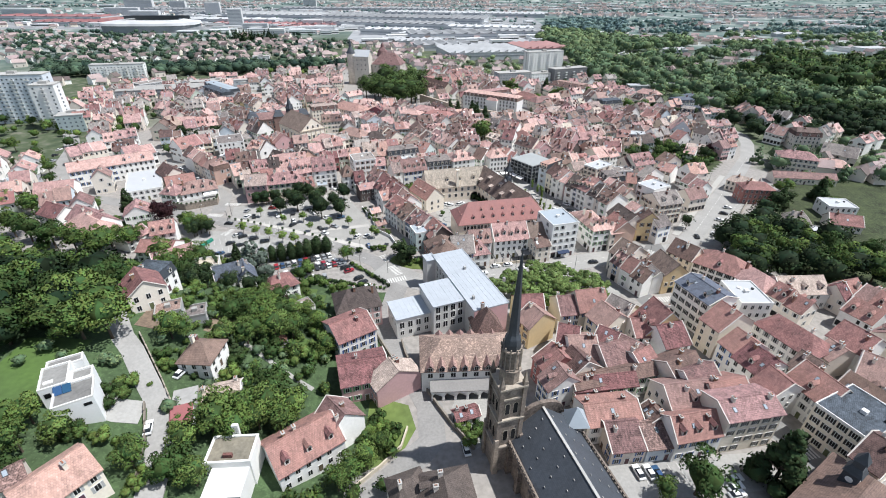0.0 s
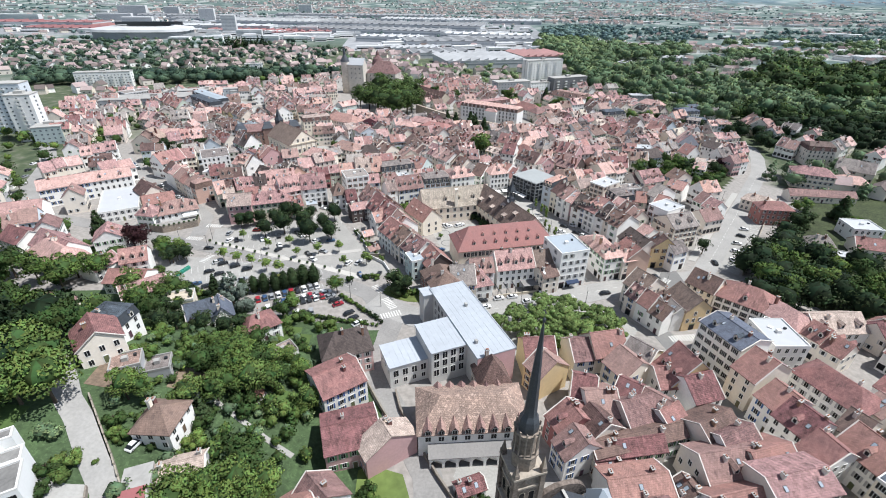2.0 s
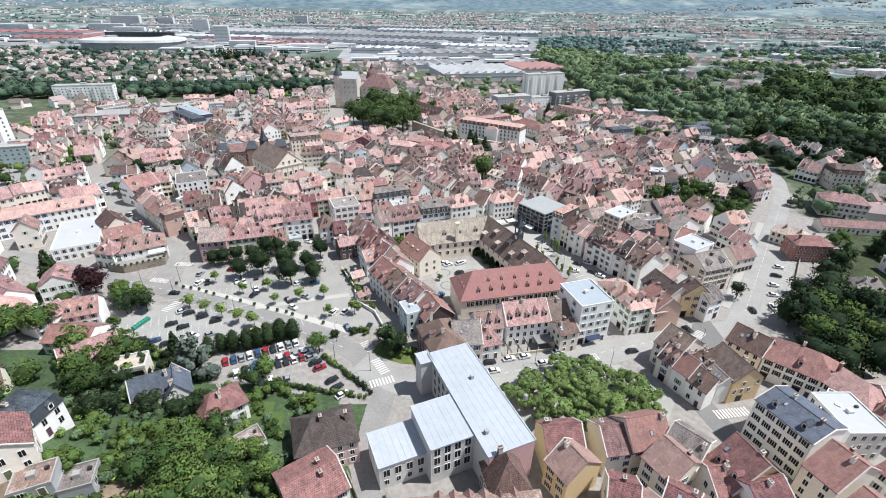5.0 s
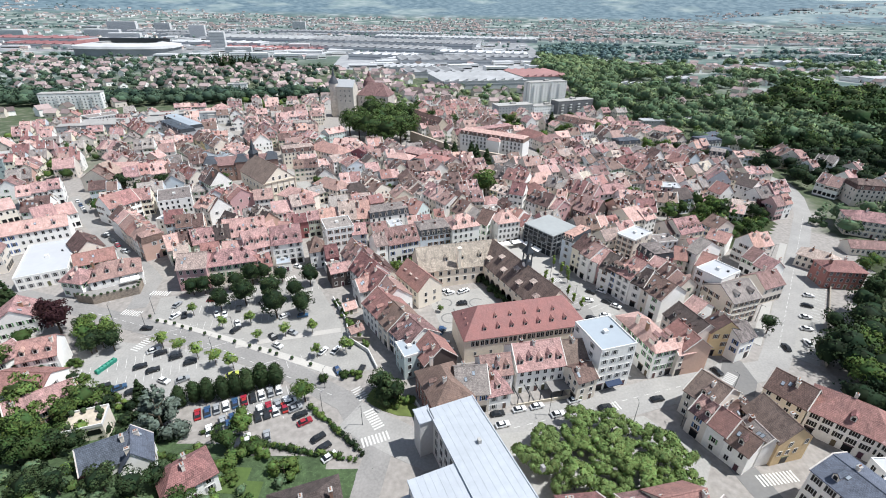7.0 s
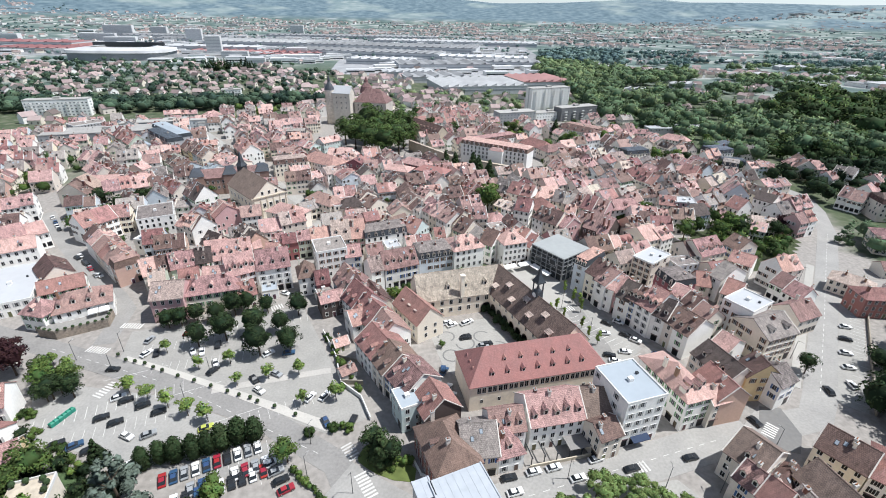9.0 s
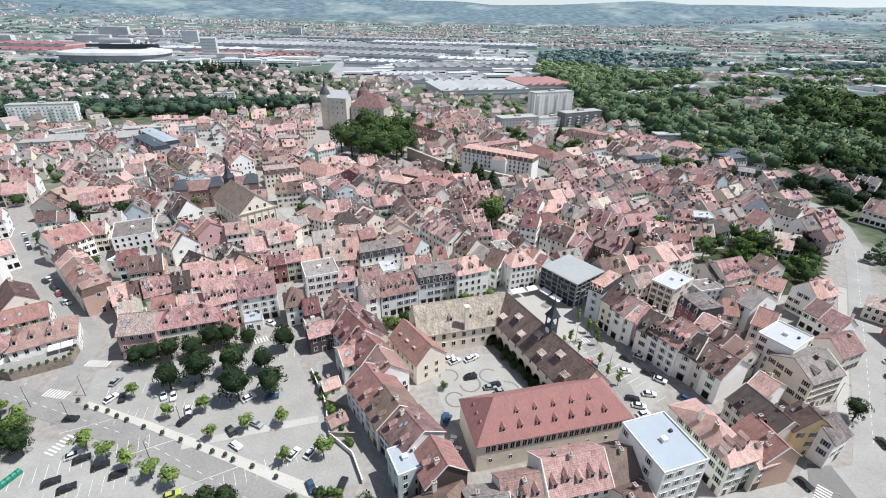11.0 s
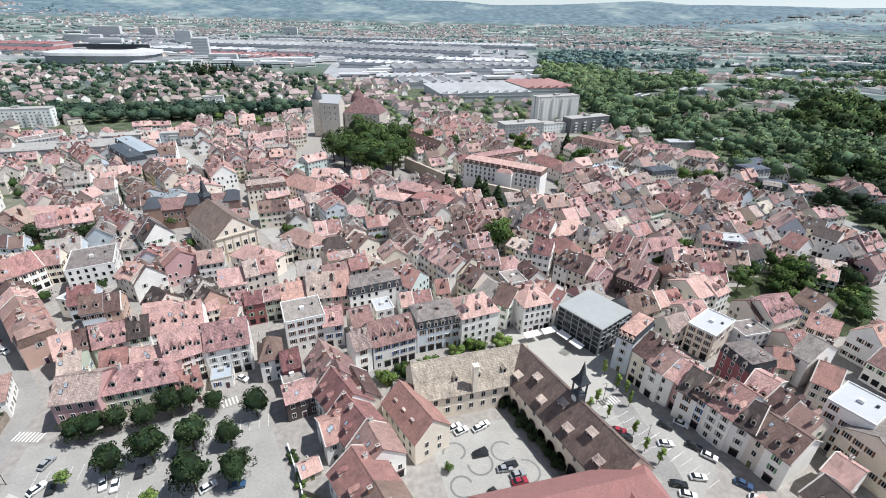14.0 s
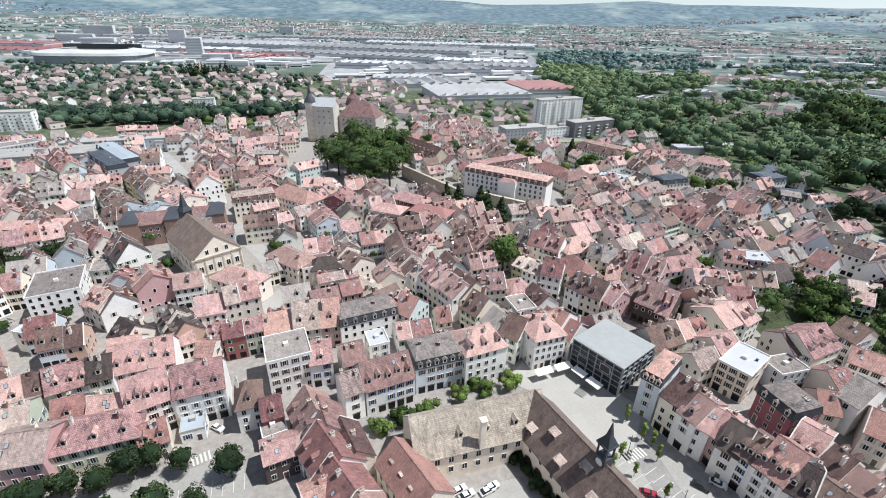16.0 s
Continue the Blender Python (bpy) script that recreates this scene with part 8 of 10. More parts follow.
def quads_mesh(name, quads, norms, mat):
    me = bpy.data.meshes.new(name)
    n = len(quads)
    me.vertices.add(4 * n)
    me.loops.add(4 * n)
    me.polygons.add(n)
    me.vertices.foreach_set("co", np.asarray(quads, np.float32).ravel())
    me.loops.foreach_set("vertex_index", np.arange(4 * n, dtype=np.int32))
    me.polygons.foreach_set("loop_start", np.arange(0, 4 * n, 4, dtype=np.int32))
    me.materials.append(mat)
    me.update(calc_edges=True)
    norms = np.asarray(norms, np.float32).reshape(-1, 3)
    norms /= np.linalg.norm(norms, axis=1)[:, None] + 1e-9
    me.polygons.foreach_set("use_smooth", [True] * n)
    me.attributes.new("custom_normal", "FLOAT_VECTOR", "CORNER").data.foreach_set("vector", norms.ravel())
    me.update()
    return me


ROUND = ("round", "dark", "purple", "young", "ball", "oak")


def crown_blobs(kind, rng):
    """Clumps (x, y, z, r) for a tree one unit tall."""
    out = []
    if kind in ROUND:
        w = {"young": 0.27, "ball": 0.31}.get(kind, 0.33)
        lo = {"young": 0.36, "ball": 0.24}.get(kind, 0.24)
        top = 0.92 if kind == "ball" else 0.86
        mid = (lo + 0.88) / 2
        for i in range(34 if kind == "ball" else 26):   # small clumps over an egg-shaped crown, uneven in reach
            a, up = rng.uniform(0, 2 * math.pi), rng.uniform(-0.85, 1.0)
            ring = math.sqrt(max(0.0, 1 - up * up))
            q = rng.uniform(0.72, 1.05) if rng.random() < 0.75 else rng.uniform(0.3, 0.7)
            out.append((q * w * ring * math.cos(a), q * w * ring * math.sin(a), mid + q * up * (top - mid), rng.uniform(0.075, 0.135) * (0.75 if kind == "young" else 1)))
    elif kind == "topiary":
        for z, r in ((0.16, 0.24), (0.32, 0.29), (0.5, 0.27), (0.66, 0.22), (0.8, 0.15), (0.9, 0.08)):
            out.append((rng.uniform(-0.02, 0.02), rng.uniform(-0.02, 0.02), z, r))
    elif kind == "conifer":
        for z in np.linspace(0.1, 0.93, 11):
            r = 0.27 * (1 - z) + 0.02
            for i in range(5):
                a = rng.uniform(0, 2 * math.pi)
                out.append((r * 0.75 * math.cos(a), r * 0.75 * math.sin(a), z + rng.uniform(-0.03, 0.02), r * 0.5 + 0.02))
    elif kind == "cedar":
        for z in (0.15, 0.3, 0.45, 0.6, 0.75, 0.9):
            r = 0.52 * (1 - z * 0.8)
            for i in range(8):
                a = rng.uniform(0, 2 * math.pi)
                q = rng.uniform(0.4, 1) * r
                out.append((q * math.cos(a), q * math.sin(a), z + rng.uniform(-0.03, 0.03), 0.13 * (1.2 - z)))
    elif kind == "plane":
        for i in range(13):
            a, q = rng.uniform(0, 2 * math.pi), math.sqrt(rng.uniform(0, 1)) * 0.46
            out.append((q * math.cos(a), q * math.sin(a), rng.uniform(0.62, 0.82), rng.uniform(0.13, 0.22)))
    elif kind == "slim":
        for z in np.linspace(0.35, 0.92, 8):
            out.append((rng.uniform(-0.05, 0.05), rng.uniform(-0.05, 0.05), z, 0.09))
    else:   # bush, vine
        for i in range(9):
            a, q = rng.uniform(0, 2 * math.pi), rng.uniform(0.1, 0.5)
            out.append((q * math.cos(a), q * math.sin(a), rng.uniform(0.2, 0.62), rng.uniform(0.2, 0.34)))
    return out


TREE_LOOK = {"round": ("green", 1500, 0.028), "dark": ("dark", 1300, 0.028), "purple": ("purple", 1200, 0.03), "young": ("light", 700, 0.035), "ball": ("dark", 1700, 0.027), "oak": ("oakwood", 2000, 0.022),
             "topiary": ("dark", 1300, 0.028), "conifer": ("dark", 1500, 0.026), "cedar": ("blue", 1900, 0.028), "slim": ("light", 420, 0.03), "bush": ("green", 700, 0.055), "vine": ("dark", 700, 0.06), "plane": ("plane", 1500, 0.036)}
TREE_WORDS = {"round": "leafy green deciduous tree with a rounded crown", "dark": "dense dark green tree", "purple": "dark purple-leaved beech tree", "young": "young street tree with light green leaves",
              "oak": "tall old chestnut tree with a deep green crown", "ball": "dark green lime tree with a dense round crown", "topiary": "dark green clipped cone-shaped hedge tree", "conifer": "tall dark green conifer", "cedar": "broad blue-green cedar with layered branches",
              "slim": "slender young tree in the paved square", "bush": "rounded green garden shrub", "vine": "dark climbing greenery along the arcade", "plane": "pollarded plane tree with a flat light green crown"}
TREES = {}


def tree_meshes(kind, k):
    if (kind, k) in TREES:
        return TREES[kind, k]
    rng = np.random.default_rng(100 + 7 * k + 31 * sorted(TREE_LOOK).index(kind))
    blobs = crown_blobs(kind, rng)
    colour, count, size = TREE_LOOK[kind]
    lq, ln = leaf_cloud(rng, blobs, int(count * (1.25 if kind in ROUND else 0.95)), size * (0.92 if kind in ROUND else 1.0), 0.6, 0.42)
    ln = round_off(lq, ln, 0.45)
    bq, bn = crown_core(rng, blobs, 0.8 if kind == "ball" else 0.66) if kind in ROUND else ball_cloud(rng, blobs, 0.84, 6, 3)
    if colour in ("green", "dark"):
        colour += ("", "_pale", "", "_deep")[k] if colour == "green" else ("", "", "_pale", "")[k]
    crown = quads_mesh("crown", np.concatenate([lq, bq]), np.concatenate([ln, bn]), LEAF[colour])
    if kind in ROUND and colour.split("_")[0] + "_deep" in LEAF:   # the core in deeper leaves: the crown's inner shade put into colour
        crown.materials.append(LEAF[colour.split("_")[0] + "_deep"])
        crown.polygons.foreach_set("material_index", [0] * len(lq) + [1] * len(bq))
    b = Build()
    r = 0.022 if kind not in ("young", "slim") else 0.014
    b.lathe([(r * 1.5, -0.06), (r, 0.05), (r * 0.8, 0.35), (r * 0.4, 0.7)], 7)
    for i in range(5):   # limbs
        a = 2 * math.pi * i / 5 + k
        m = Matrix.Translation((0, 0, 0.28 + 0.05 * i)) @ Matrix.Rotation(a, 4, "Z") @ Matrix.Rotation(0.8, 4, "Y")
        b.lathe([(r * 0.5, 0), (r * 0.2, 0.22)], 5, 0, m)
    TREES[kind, k] = b.done("trunk", [BARK]), crown
    return TREES[kind, k]


tree_dice = random.Random(11)


def tree(kind, x, y, height):
    h = thing("shrub" if kind in ("bush", "vine") else "tree", x, y, ground_z(x, y), tree_dice.uniform(0, 360), TREE_WORDS[kind], "shrub" if kind in ("bush", "vine") else "tree", "trees of the town")
    s = height * tree_dice.uniform(0.88, 1.12)
    w = tree_dice.uniform(0.95, 1.15)
    trunk, crown = tree_meshes(kind, tree_dice.randrange(4))
    m = Matrix.Diagonal((s * w, s * w, s, 1))
    put("trunk", trunk, h, m)
    put("crown", crown, h, m)


def car_parts(colour):
    paint = material("car_paint_" + colour, {"w": (0.75, 0.75, 0.74), "k": (0.025, 0.027, 0.03), "g": (0.30, 0.31, 0.32), "r": (0.30, 0.03, 0.04), "b": (0.04, 0.08, 0.16), "y": (0.42, 0.45, 0.10)}[colour], 0.3, 0.12, 0.5, 0.2)
    body = Build()
    prof = [(-2.05, 0.32), (2.05, 0.32), (2.1, 0.62), (1.95, 0.82), (1.0, 0.98), (-1.75, 1.0), (-2.08, 0.86)]
    body.prism([(-y, z) for y, z in prof][::-1], -0.86, 0.86)
    v = []
    for s in (-1, 1):
        v += [(-1.75, s * 0.80, 0.97), (0.95, s * 0.80, 0.95), (0.25, s * 0.62, 1.42), (-1.15, s * 0.62, 1.46)]
    cabin = Build().add(v, [(0, 1, 2, 3), (7, 6, 5, 4), (1, 5, 6, 2), (4, 0, 3, 7), (3, 2, 6, 7), (5, 1, 0, 4)], 0)
    roof = Build().box(-1.12, -0.62, 1.44, 0.24, 0.62, 1.50, taper=(0.08, 0.05))
    wheel = Build().lathe([(0.31, -0.1), (0.33, -0.06), (0.33, 0.06), (0.31, 0.1)], 10, 0).lathe([(0.2, 0.1), (0.17, 0.115)], 8, 1)
    lamp = Build().box(-0.03, -0.2, -0.07, 0.03, 0.2, 0.07)
    return (body.done("body", [paint]), cabin.done("cabin_glass", [BLACKGLASS]), roof.done("roof", [paint]), wheel.done("wheel", [RUBBER, CONCRETE]),
            lamp.done("lamp", [WHITE]))


CARS = {}
CAR_WORDS = {"w": "white", "k": "black", "g": "silver grey", "r": "red", "b": "blue", "y": "yellow-green"}


def car(x, y, yaw, colour):
    z = ground_z(x, y) + 0.06
    if colour in CARS:
        return copy_thing(CARS[colour], pose(x, y, z, 0, 0, yaw))
    body, cabin, roof, wheel, lamp = car_parts(colour)
    h = thing("car", x, y, z, yaw, CAR_WORDS[colour] + " compact car parked on the asphalt", "car", "parked cars")
    put("body", body, h, Matrix.Rotation(-math.pi / 2, 4, "Z"))
    put("cabin_glass", cabin, h)
    put("roof", roof, h)
    for u, v in ((1.3, 0.78), (1.3, -0.78), (-1.3, 0.78), (-1.3, -0.78)):
        put("wheel", wheel, h, Matrix.Translation((u, v, 0.33)) @ Matrix.Rotation(math.pi / 2 * (-1 if v > 0 else 1), 4, "X"))
    CARS[colour] = h
    return h




garage()
for x, y, yaw, colour in ((-157, 288, 135, "w"), (-151.4, 281.8, 135, "k"), (-139, 269.5, 135, "g"), (-194.4, 327.8, 130, "b"), (-190, 322.5, 130, "w"), (-186, 318, 130, "k"), (-200, 334, 130, "w"), (-145, 275.5, 135, "r")):
    car(x, y, yaw, colour)

# trees: kind, place and height
tree("ball", -90.6, 230.9, 8.4)
tree("ball", -86.3, 231.6, 8.4)
tree("ball", -81.7, 233.9, 8.4)
tree("ball", -74.8, 234.9, 8.4)
tree("ball", -57.3, 239.2, 8.4)
tree("ball", -69.2, 237.8, 10.1)
tree("ball", -64.9, 240.3, 10.1)
tree("ball", -45.2, 237.0, 10.1)
tree("ball", -75.6, 219.7, 10.6)
tree("ball", -67.3, 222.8, 12.3)
tree("ball", -58.3, 226.2, 12.9)
tree("ball", -49.1, 227.1, 9.5)
tree("ball", -43.5, 216.4, 10.6)
tree("ball", -53.1, 213.9, 12.3)
tree("young", -84.7, 216.4, 6.6)
tree("young", -70.9, 207.9, 6.6)
tree("young", -61.6, 210.2, 6.6)
tree("young", -56, 199.9, 6.6)
tree("young", -47.1, 202.6, 6.6)
tree("young", -38, 204.2, 6.6)
tree("young", -33.8, 191.2, 6.6)
tree("young", -24.6, 193, 6.6)
tree("young", -87.1, 197.6, 8)
tree("young", -80.2, 194.6, 8)
tree("young", -73.1, 191.6, 8)
tree("young", -66.1, 188.4, 8)
tree("young", -59.6, 186, 8)
tree("topiary", -69.8, 171.5, 8.6)
tree("topiary", -66.3, 173, 8.6)
tree("topiary", -62.3, 173.4, 8.6)
tree("topiary", -58.3, 174.1, 8.6)
tree("topiary", -55.1, 175.4, 8.6)
tree("topiary", -52.1, 176.7, 8.6)
tree("topiary", -48.3, 178.6, 8.6)
tree("topiary", -44.2, 179.1, 8.6)
tree("round", -33.9, 171.6, 8.5)
tree("conifer", -81.6, 173.3, 9)
tree("cedar", -70.0, 161.4, 16.5)
tree("conifer", -9.6, 170.8, 13)
tree("dark", -7.2, 169.7, 9)
tree("dark", -11.7, 173.9, 9)
tree("bush", -48.2, 162.1, 6)
tree("bush", -91.8, 150.0, 6)
tree("bush", -90.5, 156.3, 6)
tree("round", -50.3, 154.1, 8)
tree("round", -93.8, 152.2, 8)
tree("round", -92.6, 154.3, 8)
tree("dark", -115.4, 202.9, 7)
tree("dark", -110.9, 200.0, 7)
tree("dark", -107.4, 198.6, 7)
tree("dark", -105.5, 199.8, 7)
tree("dark", -123.8, 188.2, 7)
tree("dark", -117.2, 183.5, 7)
tree("bush", -113.8, 187.8, 2.8)
tree("bush", -112.9, 190.1, 2.8)
tree("bush", -110.4, 190.0, 2.8)
tree("bush", -112.3, 183.3, 2.8)
tree("bush", -104.2, 182.9, 2.8)
tree("bush", -92.6, 174.2, 2.8)
tree("bush", -86.2, 171.1, 2.8)
tree("bush", -95.1, 178.3, 2.8)
tree("bush", -103.9, 177.7, 2.8)
tree("bush", -90.3, 174.1, 2.8)
tree("bush", -23.1, 196.8, 2.8)
tree("bush", -21.9, 202.3, 2.8)
tree("bush", -18.5, 196.6, 2.8)
tree("bush", -28.5, 214.9, 2.8)
tree("bush", -31.6, 221.9, 2.8)
tree("bush", -25.6, 208.5, 2.8)
tree("bush", -6.4, 168.7, 2.8)
tree("bush", -3.2, 169.6, 2.8)
tree("bush", -30.1, 180.0, 2.8)
tree("bush", -23.7, 181.5, 2.8)
tree("bush", -20.0, 181.3, 2.8)
tree("round", 42.4, 338, 21)
tree("young", -8.4, 249.1, 5)
tree("young", -6.0, 248.0, 5)
tree("young", -2.6, 252.3, 5)
tree("young", 4.5, 255.7, 5)
tree("bush", -8.9, 249.8, 5)
tree("bush", -2.6, 252.7, 5)
tree("bush", 4.7, 256.1, 5)
tree("bush", 14.6, 260.9, 5)
tree("bush", 21.6, 262.9, 5)
tree("bush", 31.1, 265.6, 5)
tree("round", 141.1, 298.9, 14)
tree("round", 160.1, 300.1, 14)
tree("round", 153.1, 308.6, 14)
tree("round", 168.7, 305.9, 14)
tree("round", 167.3, 317.0, 14)
tree("dark", 174.2, 303.6, 12)
tree("dark", 192.5, 302.9, 12)
tree("dark", 192.8, 298.9, 12)
tree("purple", 201.0, 309.0, 12)
tree("round", 136.5, 332.8, 10)
tree("round", 134.5, 335.5, 10)
tree("round", -128.0, 371.0, 8)
tree("round", -99.7, 383.6, 8)
tree("round", -94.2, 379.3, 8)
tree("dark", -158.7, 347.4, 13)
tree("dark", -154.8, 349.9, 13)
tree("dark", -181.3, 350.7, 13)
tree("dark", -165.6, 340.2, 13)
tree("dark", -162.6, 346.0, 13)
tree("round", -126.2, 305.1, 9)
tree("round", -227.8, 457.5, 7)
tree("round", -205.9, 438.6, 7)
tree("round", -204.4, 441.6, 7)
tree("round", -237.7, 441.9, 7)
tree("conifer", 22.7, 414.7, 18)
tree("conifer", 29.4, 412.8, 18)
tree("conifer", 40.8, 401.3, 18)
tree("conifer", 44.2, 397.2, 18)
tree("conifer", 50.6, 389.1, 18)
tree("round", 100.3, 427.9, 9)
tree("round", 97.2, 409.0, 9)
tree("oak", -60.0, 494.1, 31)
tree("oak", -50.0, 480.6, 31)
tree("oak", -41.2, 474.1, 31)
tree("oak", -31.7, 456.0, 31)
tree("oak", -21.9, 450.3, 31)
tree("oak", -12.7, 455.9, 31)
tree("oak", -9.4, 480.5, 31)
tree("oak", -22.4, 494.1, 31)
tree("oak", -35.6, 501.2, 31)
tree("oak", -49.2, 508.6, 31)
tree("oak", -12.2, 508.8, 31)
tree("oak", -27.7, 480.5, 31)
tree("oak", -28.5, 524.4, 31)
tree("oak", -42.9, 532.6, 31)
tree("round", 36.6, 533.3, 14)
tree("round", 42.8, 524.9, 14)
tree("round", 48.9, 516.8, 14)
tree("round", 96.8, 533.9, 14)
tree("round", 101.2, 522.0, 14)
tree("round", 141.3, 494.2, 14)
tree("round", 142.7, 480.1, 14)
tree("conifer", 132.1, 517.3, 18)
tree("round", 4.3, 602.7, 15)
tree("round", 10.6, 533.1, 15)
tree("round", 16.0, 551.0, 15)
tree("round", -3.3, 494.1, 15)
tree("round", 191.2, 437.3, 14)
tree("round", 201.1, 437.2, 14)
tree("round", 205.7, 431.7, 14)
tree("round", 245.2, 454.0, 14)
tree("round", 258.8, 479.9, 14)
tree("dark", 234.2, 466.6, 13)
tree("dark", 217.1, 437.0, 13)
tree("dark", 226.6, 411.4, 13)
tree("dark", 237.9, 406.6, 13)
tree("dark", 256.6, 411.0, 13)
tree("dark", 270.4, 392.7, 13)
tree("round", 8.7, 216.2, 4)
tree("dark", 129.1, 198.5, 10)
tree("conifer", -149.9, 217.6, 15)
tree("purple", -127, 207.5, 15)
tree("purple", -133, 212, 13)
tree("dark", -108.4, 196.5, 9.5)
tree("dark", -102.8, 197, 9)
tree("round", -112.5, 201, 10)
tree("round", -107, 203, 8.5)
tree("round", -116.5, 205.5, 9)
tree("young", -118.5, 211.8, 6.5)
tree("young", -111.6, 208.9, 6.5)
tree("dark", -118.5, 207.4, 9)
tree("dark", -110.4, 201.2, 9)
tree("dark", -109.4, 195.5, 9)
tree("round", 151.1, 184.1, 14)
tree("round", 152.5, 173.6, 14)
tree("round", 156.2, 163.9, 14)
tree("round", 162.8, 159.2, 14)
tree("round", 169.2, 154.7, 14)
tree("round", 179.9, 158.8, 14)
tree("round", 182.4, 150.1, 14)
tree("round", 170.6, 173.2, 14)
tree("round", 177.2, 168.1, 14)
tree("round", 139.2, 169.0, 14)
tree("round", 140.9, 159.7, 14)
tree("round", 193.1, 165.3, 14)
tree("round", 172.8, 183.7, 14)
tree("conifer", 192.5, 221.5, 15)
tree("dark", 188, 218.5, 13)
tree("dark", 198, 224, 10)
tree("conifer", 222, 232, 14)
tree("round", 205, 241, 9)
tree("round", 212, 244, 9)
tree("round", 228, 240, 8)
tree("round", 238, 246, 8)
tree("bush", 203, 231, 4)
tree("bush", 231, 230, 4)
tree("bush", 219, 226, 4)
tree("conifer", 83.2, 64.9, 22)
tree("round", 63.4, 63.2, 15)
tree("round", 55.5, 62.7, 8)
tree("round", -51.7, 76.0, 11)
tree("round", -46.9, 76.6, 11)
tree("round", -42.8, 80.2, 11)
tree("round", -37.6, 80.7, 11)
tree("round", -47.7, 83.2, 11)
tree("round", -41.2, 84.2, 11)
tree("round", -51.9, 80.1, 11)
tree("round", -35.9, 85.5, 11)
tree("round", -19.0, 69.4, 9)
tree("round", -15.2, 72.4, 9)
tree("round", -12.1, 77.1, 9)
tree("round", -21.2, 66.5, 9)
tree("bush", -10.0, 78.7, 4)
tree("bush", -8.7, 82.2, 4)
tree("bush", -17.7, 82.4, 4)
tree("round", -47.9, 122.0, 11)
tree("round", -51.8, 123.5, 11)
tree("round", -42.7, 114.9, 11)
tree("round", -53.6, 112.7, 11)
tree("round", -55.3, 123.5, 11)
tree("round", -47.2, 112.9, 11)
tree("round", -53.7, 107.5, 11)
tree("bush", -63.1, 130.6, 5)
tree("bush", -67.2, 127.6, 5)
tree("bush", -67.4, 120.0, 5)
tree("bush", -34.3, 107.3, 5)
tree("bush", -39.0, 105.9, 5)
tree("bush", -34.6, 117.9, 5)
tree("bush", -41.3, 128.5, 5)
tree("bush", -54.4, 100.0, 5)
tree("bush", -53.8, 93.7, 5)
tree("bush", -46.8, 94.2, 5)
tree("bush", -33.7, 146.3, 5)
tree("bush", -47.1, 148.7, 5)
tree("bush", -43.9, 154.1, 5)
tree("bush", -74.5, 117.6, 5)
tree("bush", -76.0, 127.8, 5)
tree("bush", -78.2, 147.9, 5)
tree("cedar", -57.0, 104.8, 6.5)
tree("round", -54.0, 125.0, 14)
tree("round", -51.5, 114.5, 13)
tree("round", -41.0, 88.9, 12)
tree("round", -31.6, 111.2, 9)
tree("purple", -73.6, 139.4, 4)
tree("bush", 11.8, 81.5, 3)
tree("bush", 14.0, 80.6, 3)
tree("bush", 16.4, 81.4, 3)
tree("bush", 18.8, 82.2, 3)
tree("bush", 9.7, 83.4, 3)
tree("bush", 13.5, 83.3, 3)
tree("bush", 10.8, 78.9, 3)
tree("bush", -16.4, 84.2, 3.5)
tree("bush", -14.0, 82.3, 3.5)
tree("bush", -11.8, 84.1, 3.5)
tree("bush", -13.6, 86.9, 3.5)
tree("bush", -16.8, 80.6, 3.5)
tree("bush", -19.5, 84.1, 3.5)
tree("round", -97.4, 164.7, 12)
tree("round", -95.0, 169.9, 12)
tree("round", -89.3, 145.3, 12)
tree("round", -192.4, 197.3, 15)
tree("round", -180.6, 191.6, 15)
tree("round", -166.7, 186.1, 15)
tree("round", -153.5, 180.7, 15)
tree("round", -140.7, 175.6, 15)
tree("round", -169.8, 167.0, 15)
tree("round", -155.2, 160.1, 15)
tree("round", -134.7, 148.4, 15)
tree("round", -111.3, 131.8, 15)
tree("round", -95.0, 119.5, 15)
tree("round", -113.0, 110.7, 15)
tree("round", -103.0, 107.7, 15)
tree("round", -93.9, 105.3, 15)
tree("round", -87.4, 104.0, 15)
tree("round", -113.7, 105.4, 15)
tree("round", -84.1, 97.8, 15)
tree("round", -90.1, 96.4, 15)
tree("round", -98.0, 97.9, 15)
tree("round", -106.4, 93.7, 15)
tree("round", -131.4, 185.3, 15)
tree("round", -111.7, 170.3, 15)
tree("round", -100.2, 157.2, 15)
tree("round", -213.6, 222.2, 15)
tree("round", -202.2, 222.0, 15)
tree("round", -141.5, 185.5, 15)
tree("round", -87.9, 68.3, 9)
tree("round", -84.9, 70.2, 9)
tree("round", -82.7, 63.6, 9)
tree("round", -77.9, 67.3, 9)
tree("round", -80.8, 57.8, 9)
tree("round", -62.8, 64.2, 9)
tree("round", -54.5, 64.9, 9)
tree("round", -55.5, 70.3, 9)
tree("round", -56.0, 63.2, 9)
tree("round", -50.6, 63.2, 9)
tree("bush", -75.9, 82.0, 3.5)
tree("bush", -73.6, 80.9, 3.5)
tree("bush", -73.6, 84.5, 3.5)
tree("bush", -74.6, 77.2, 3.5)
tree("bush", -74.9, 69.4, 3.5)
tree("bush", -71.4, 68.8, 3.5)
tree("bush", -67.0, 68.6, 3.5)
tree("bush", -76.7, 69.0, 3.5)
tree("bush", -68.2, 92.3, 3.5)
tree("bush", -70.9, 95.5, 3.5)
tree("bush", -60.6, 59.6, 3.5)
tree("bush", -60.7, 62.1, 3.5)
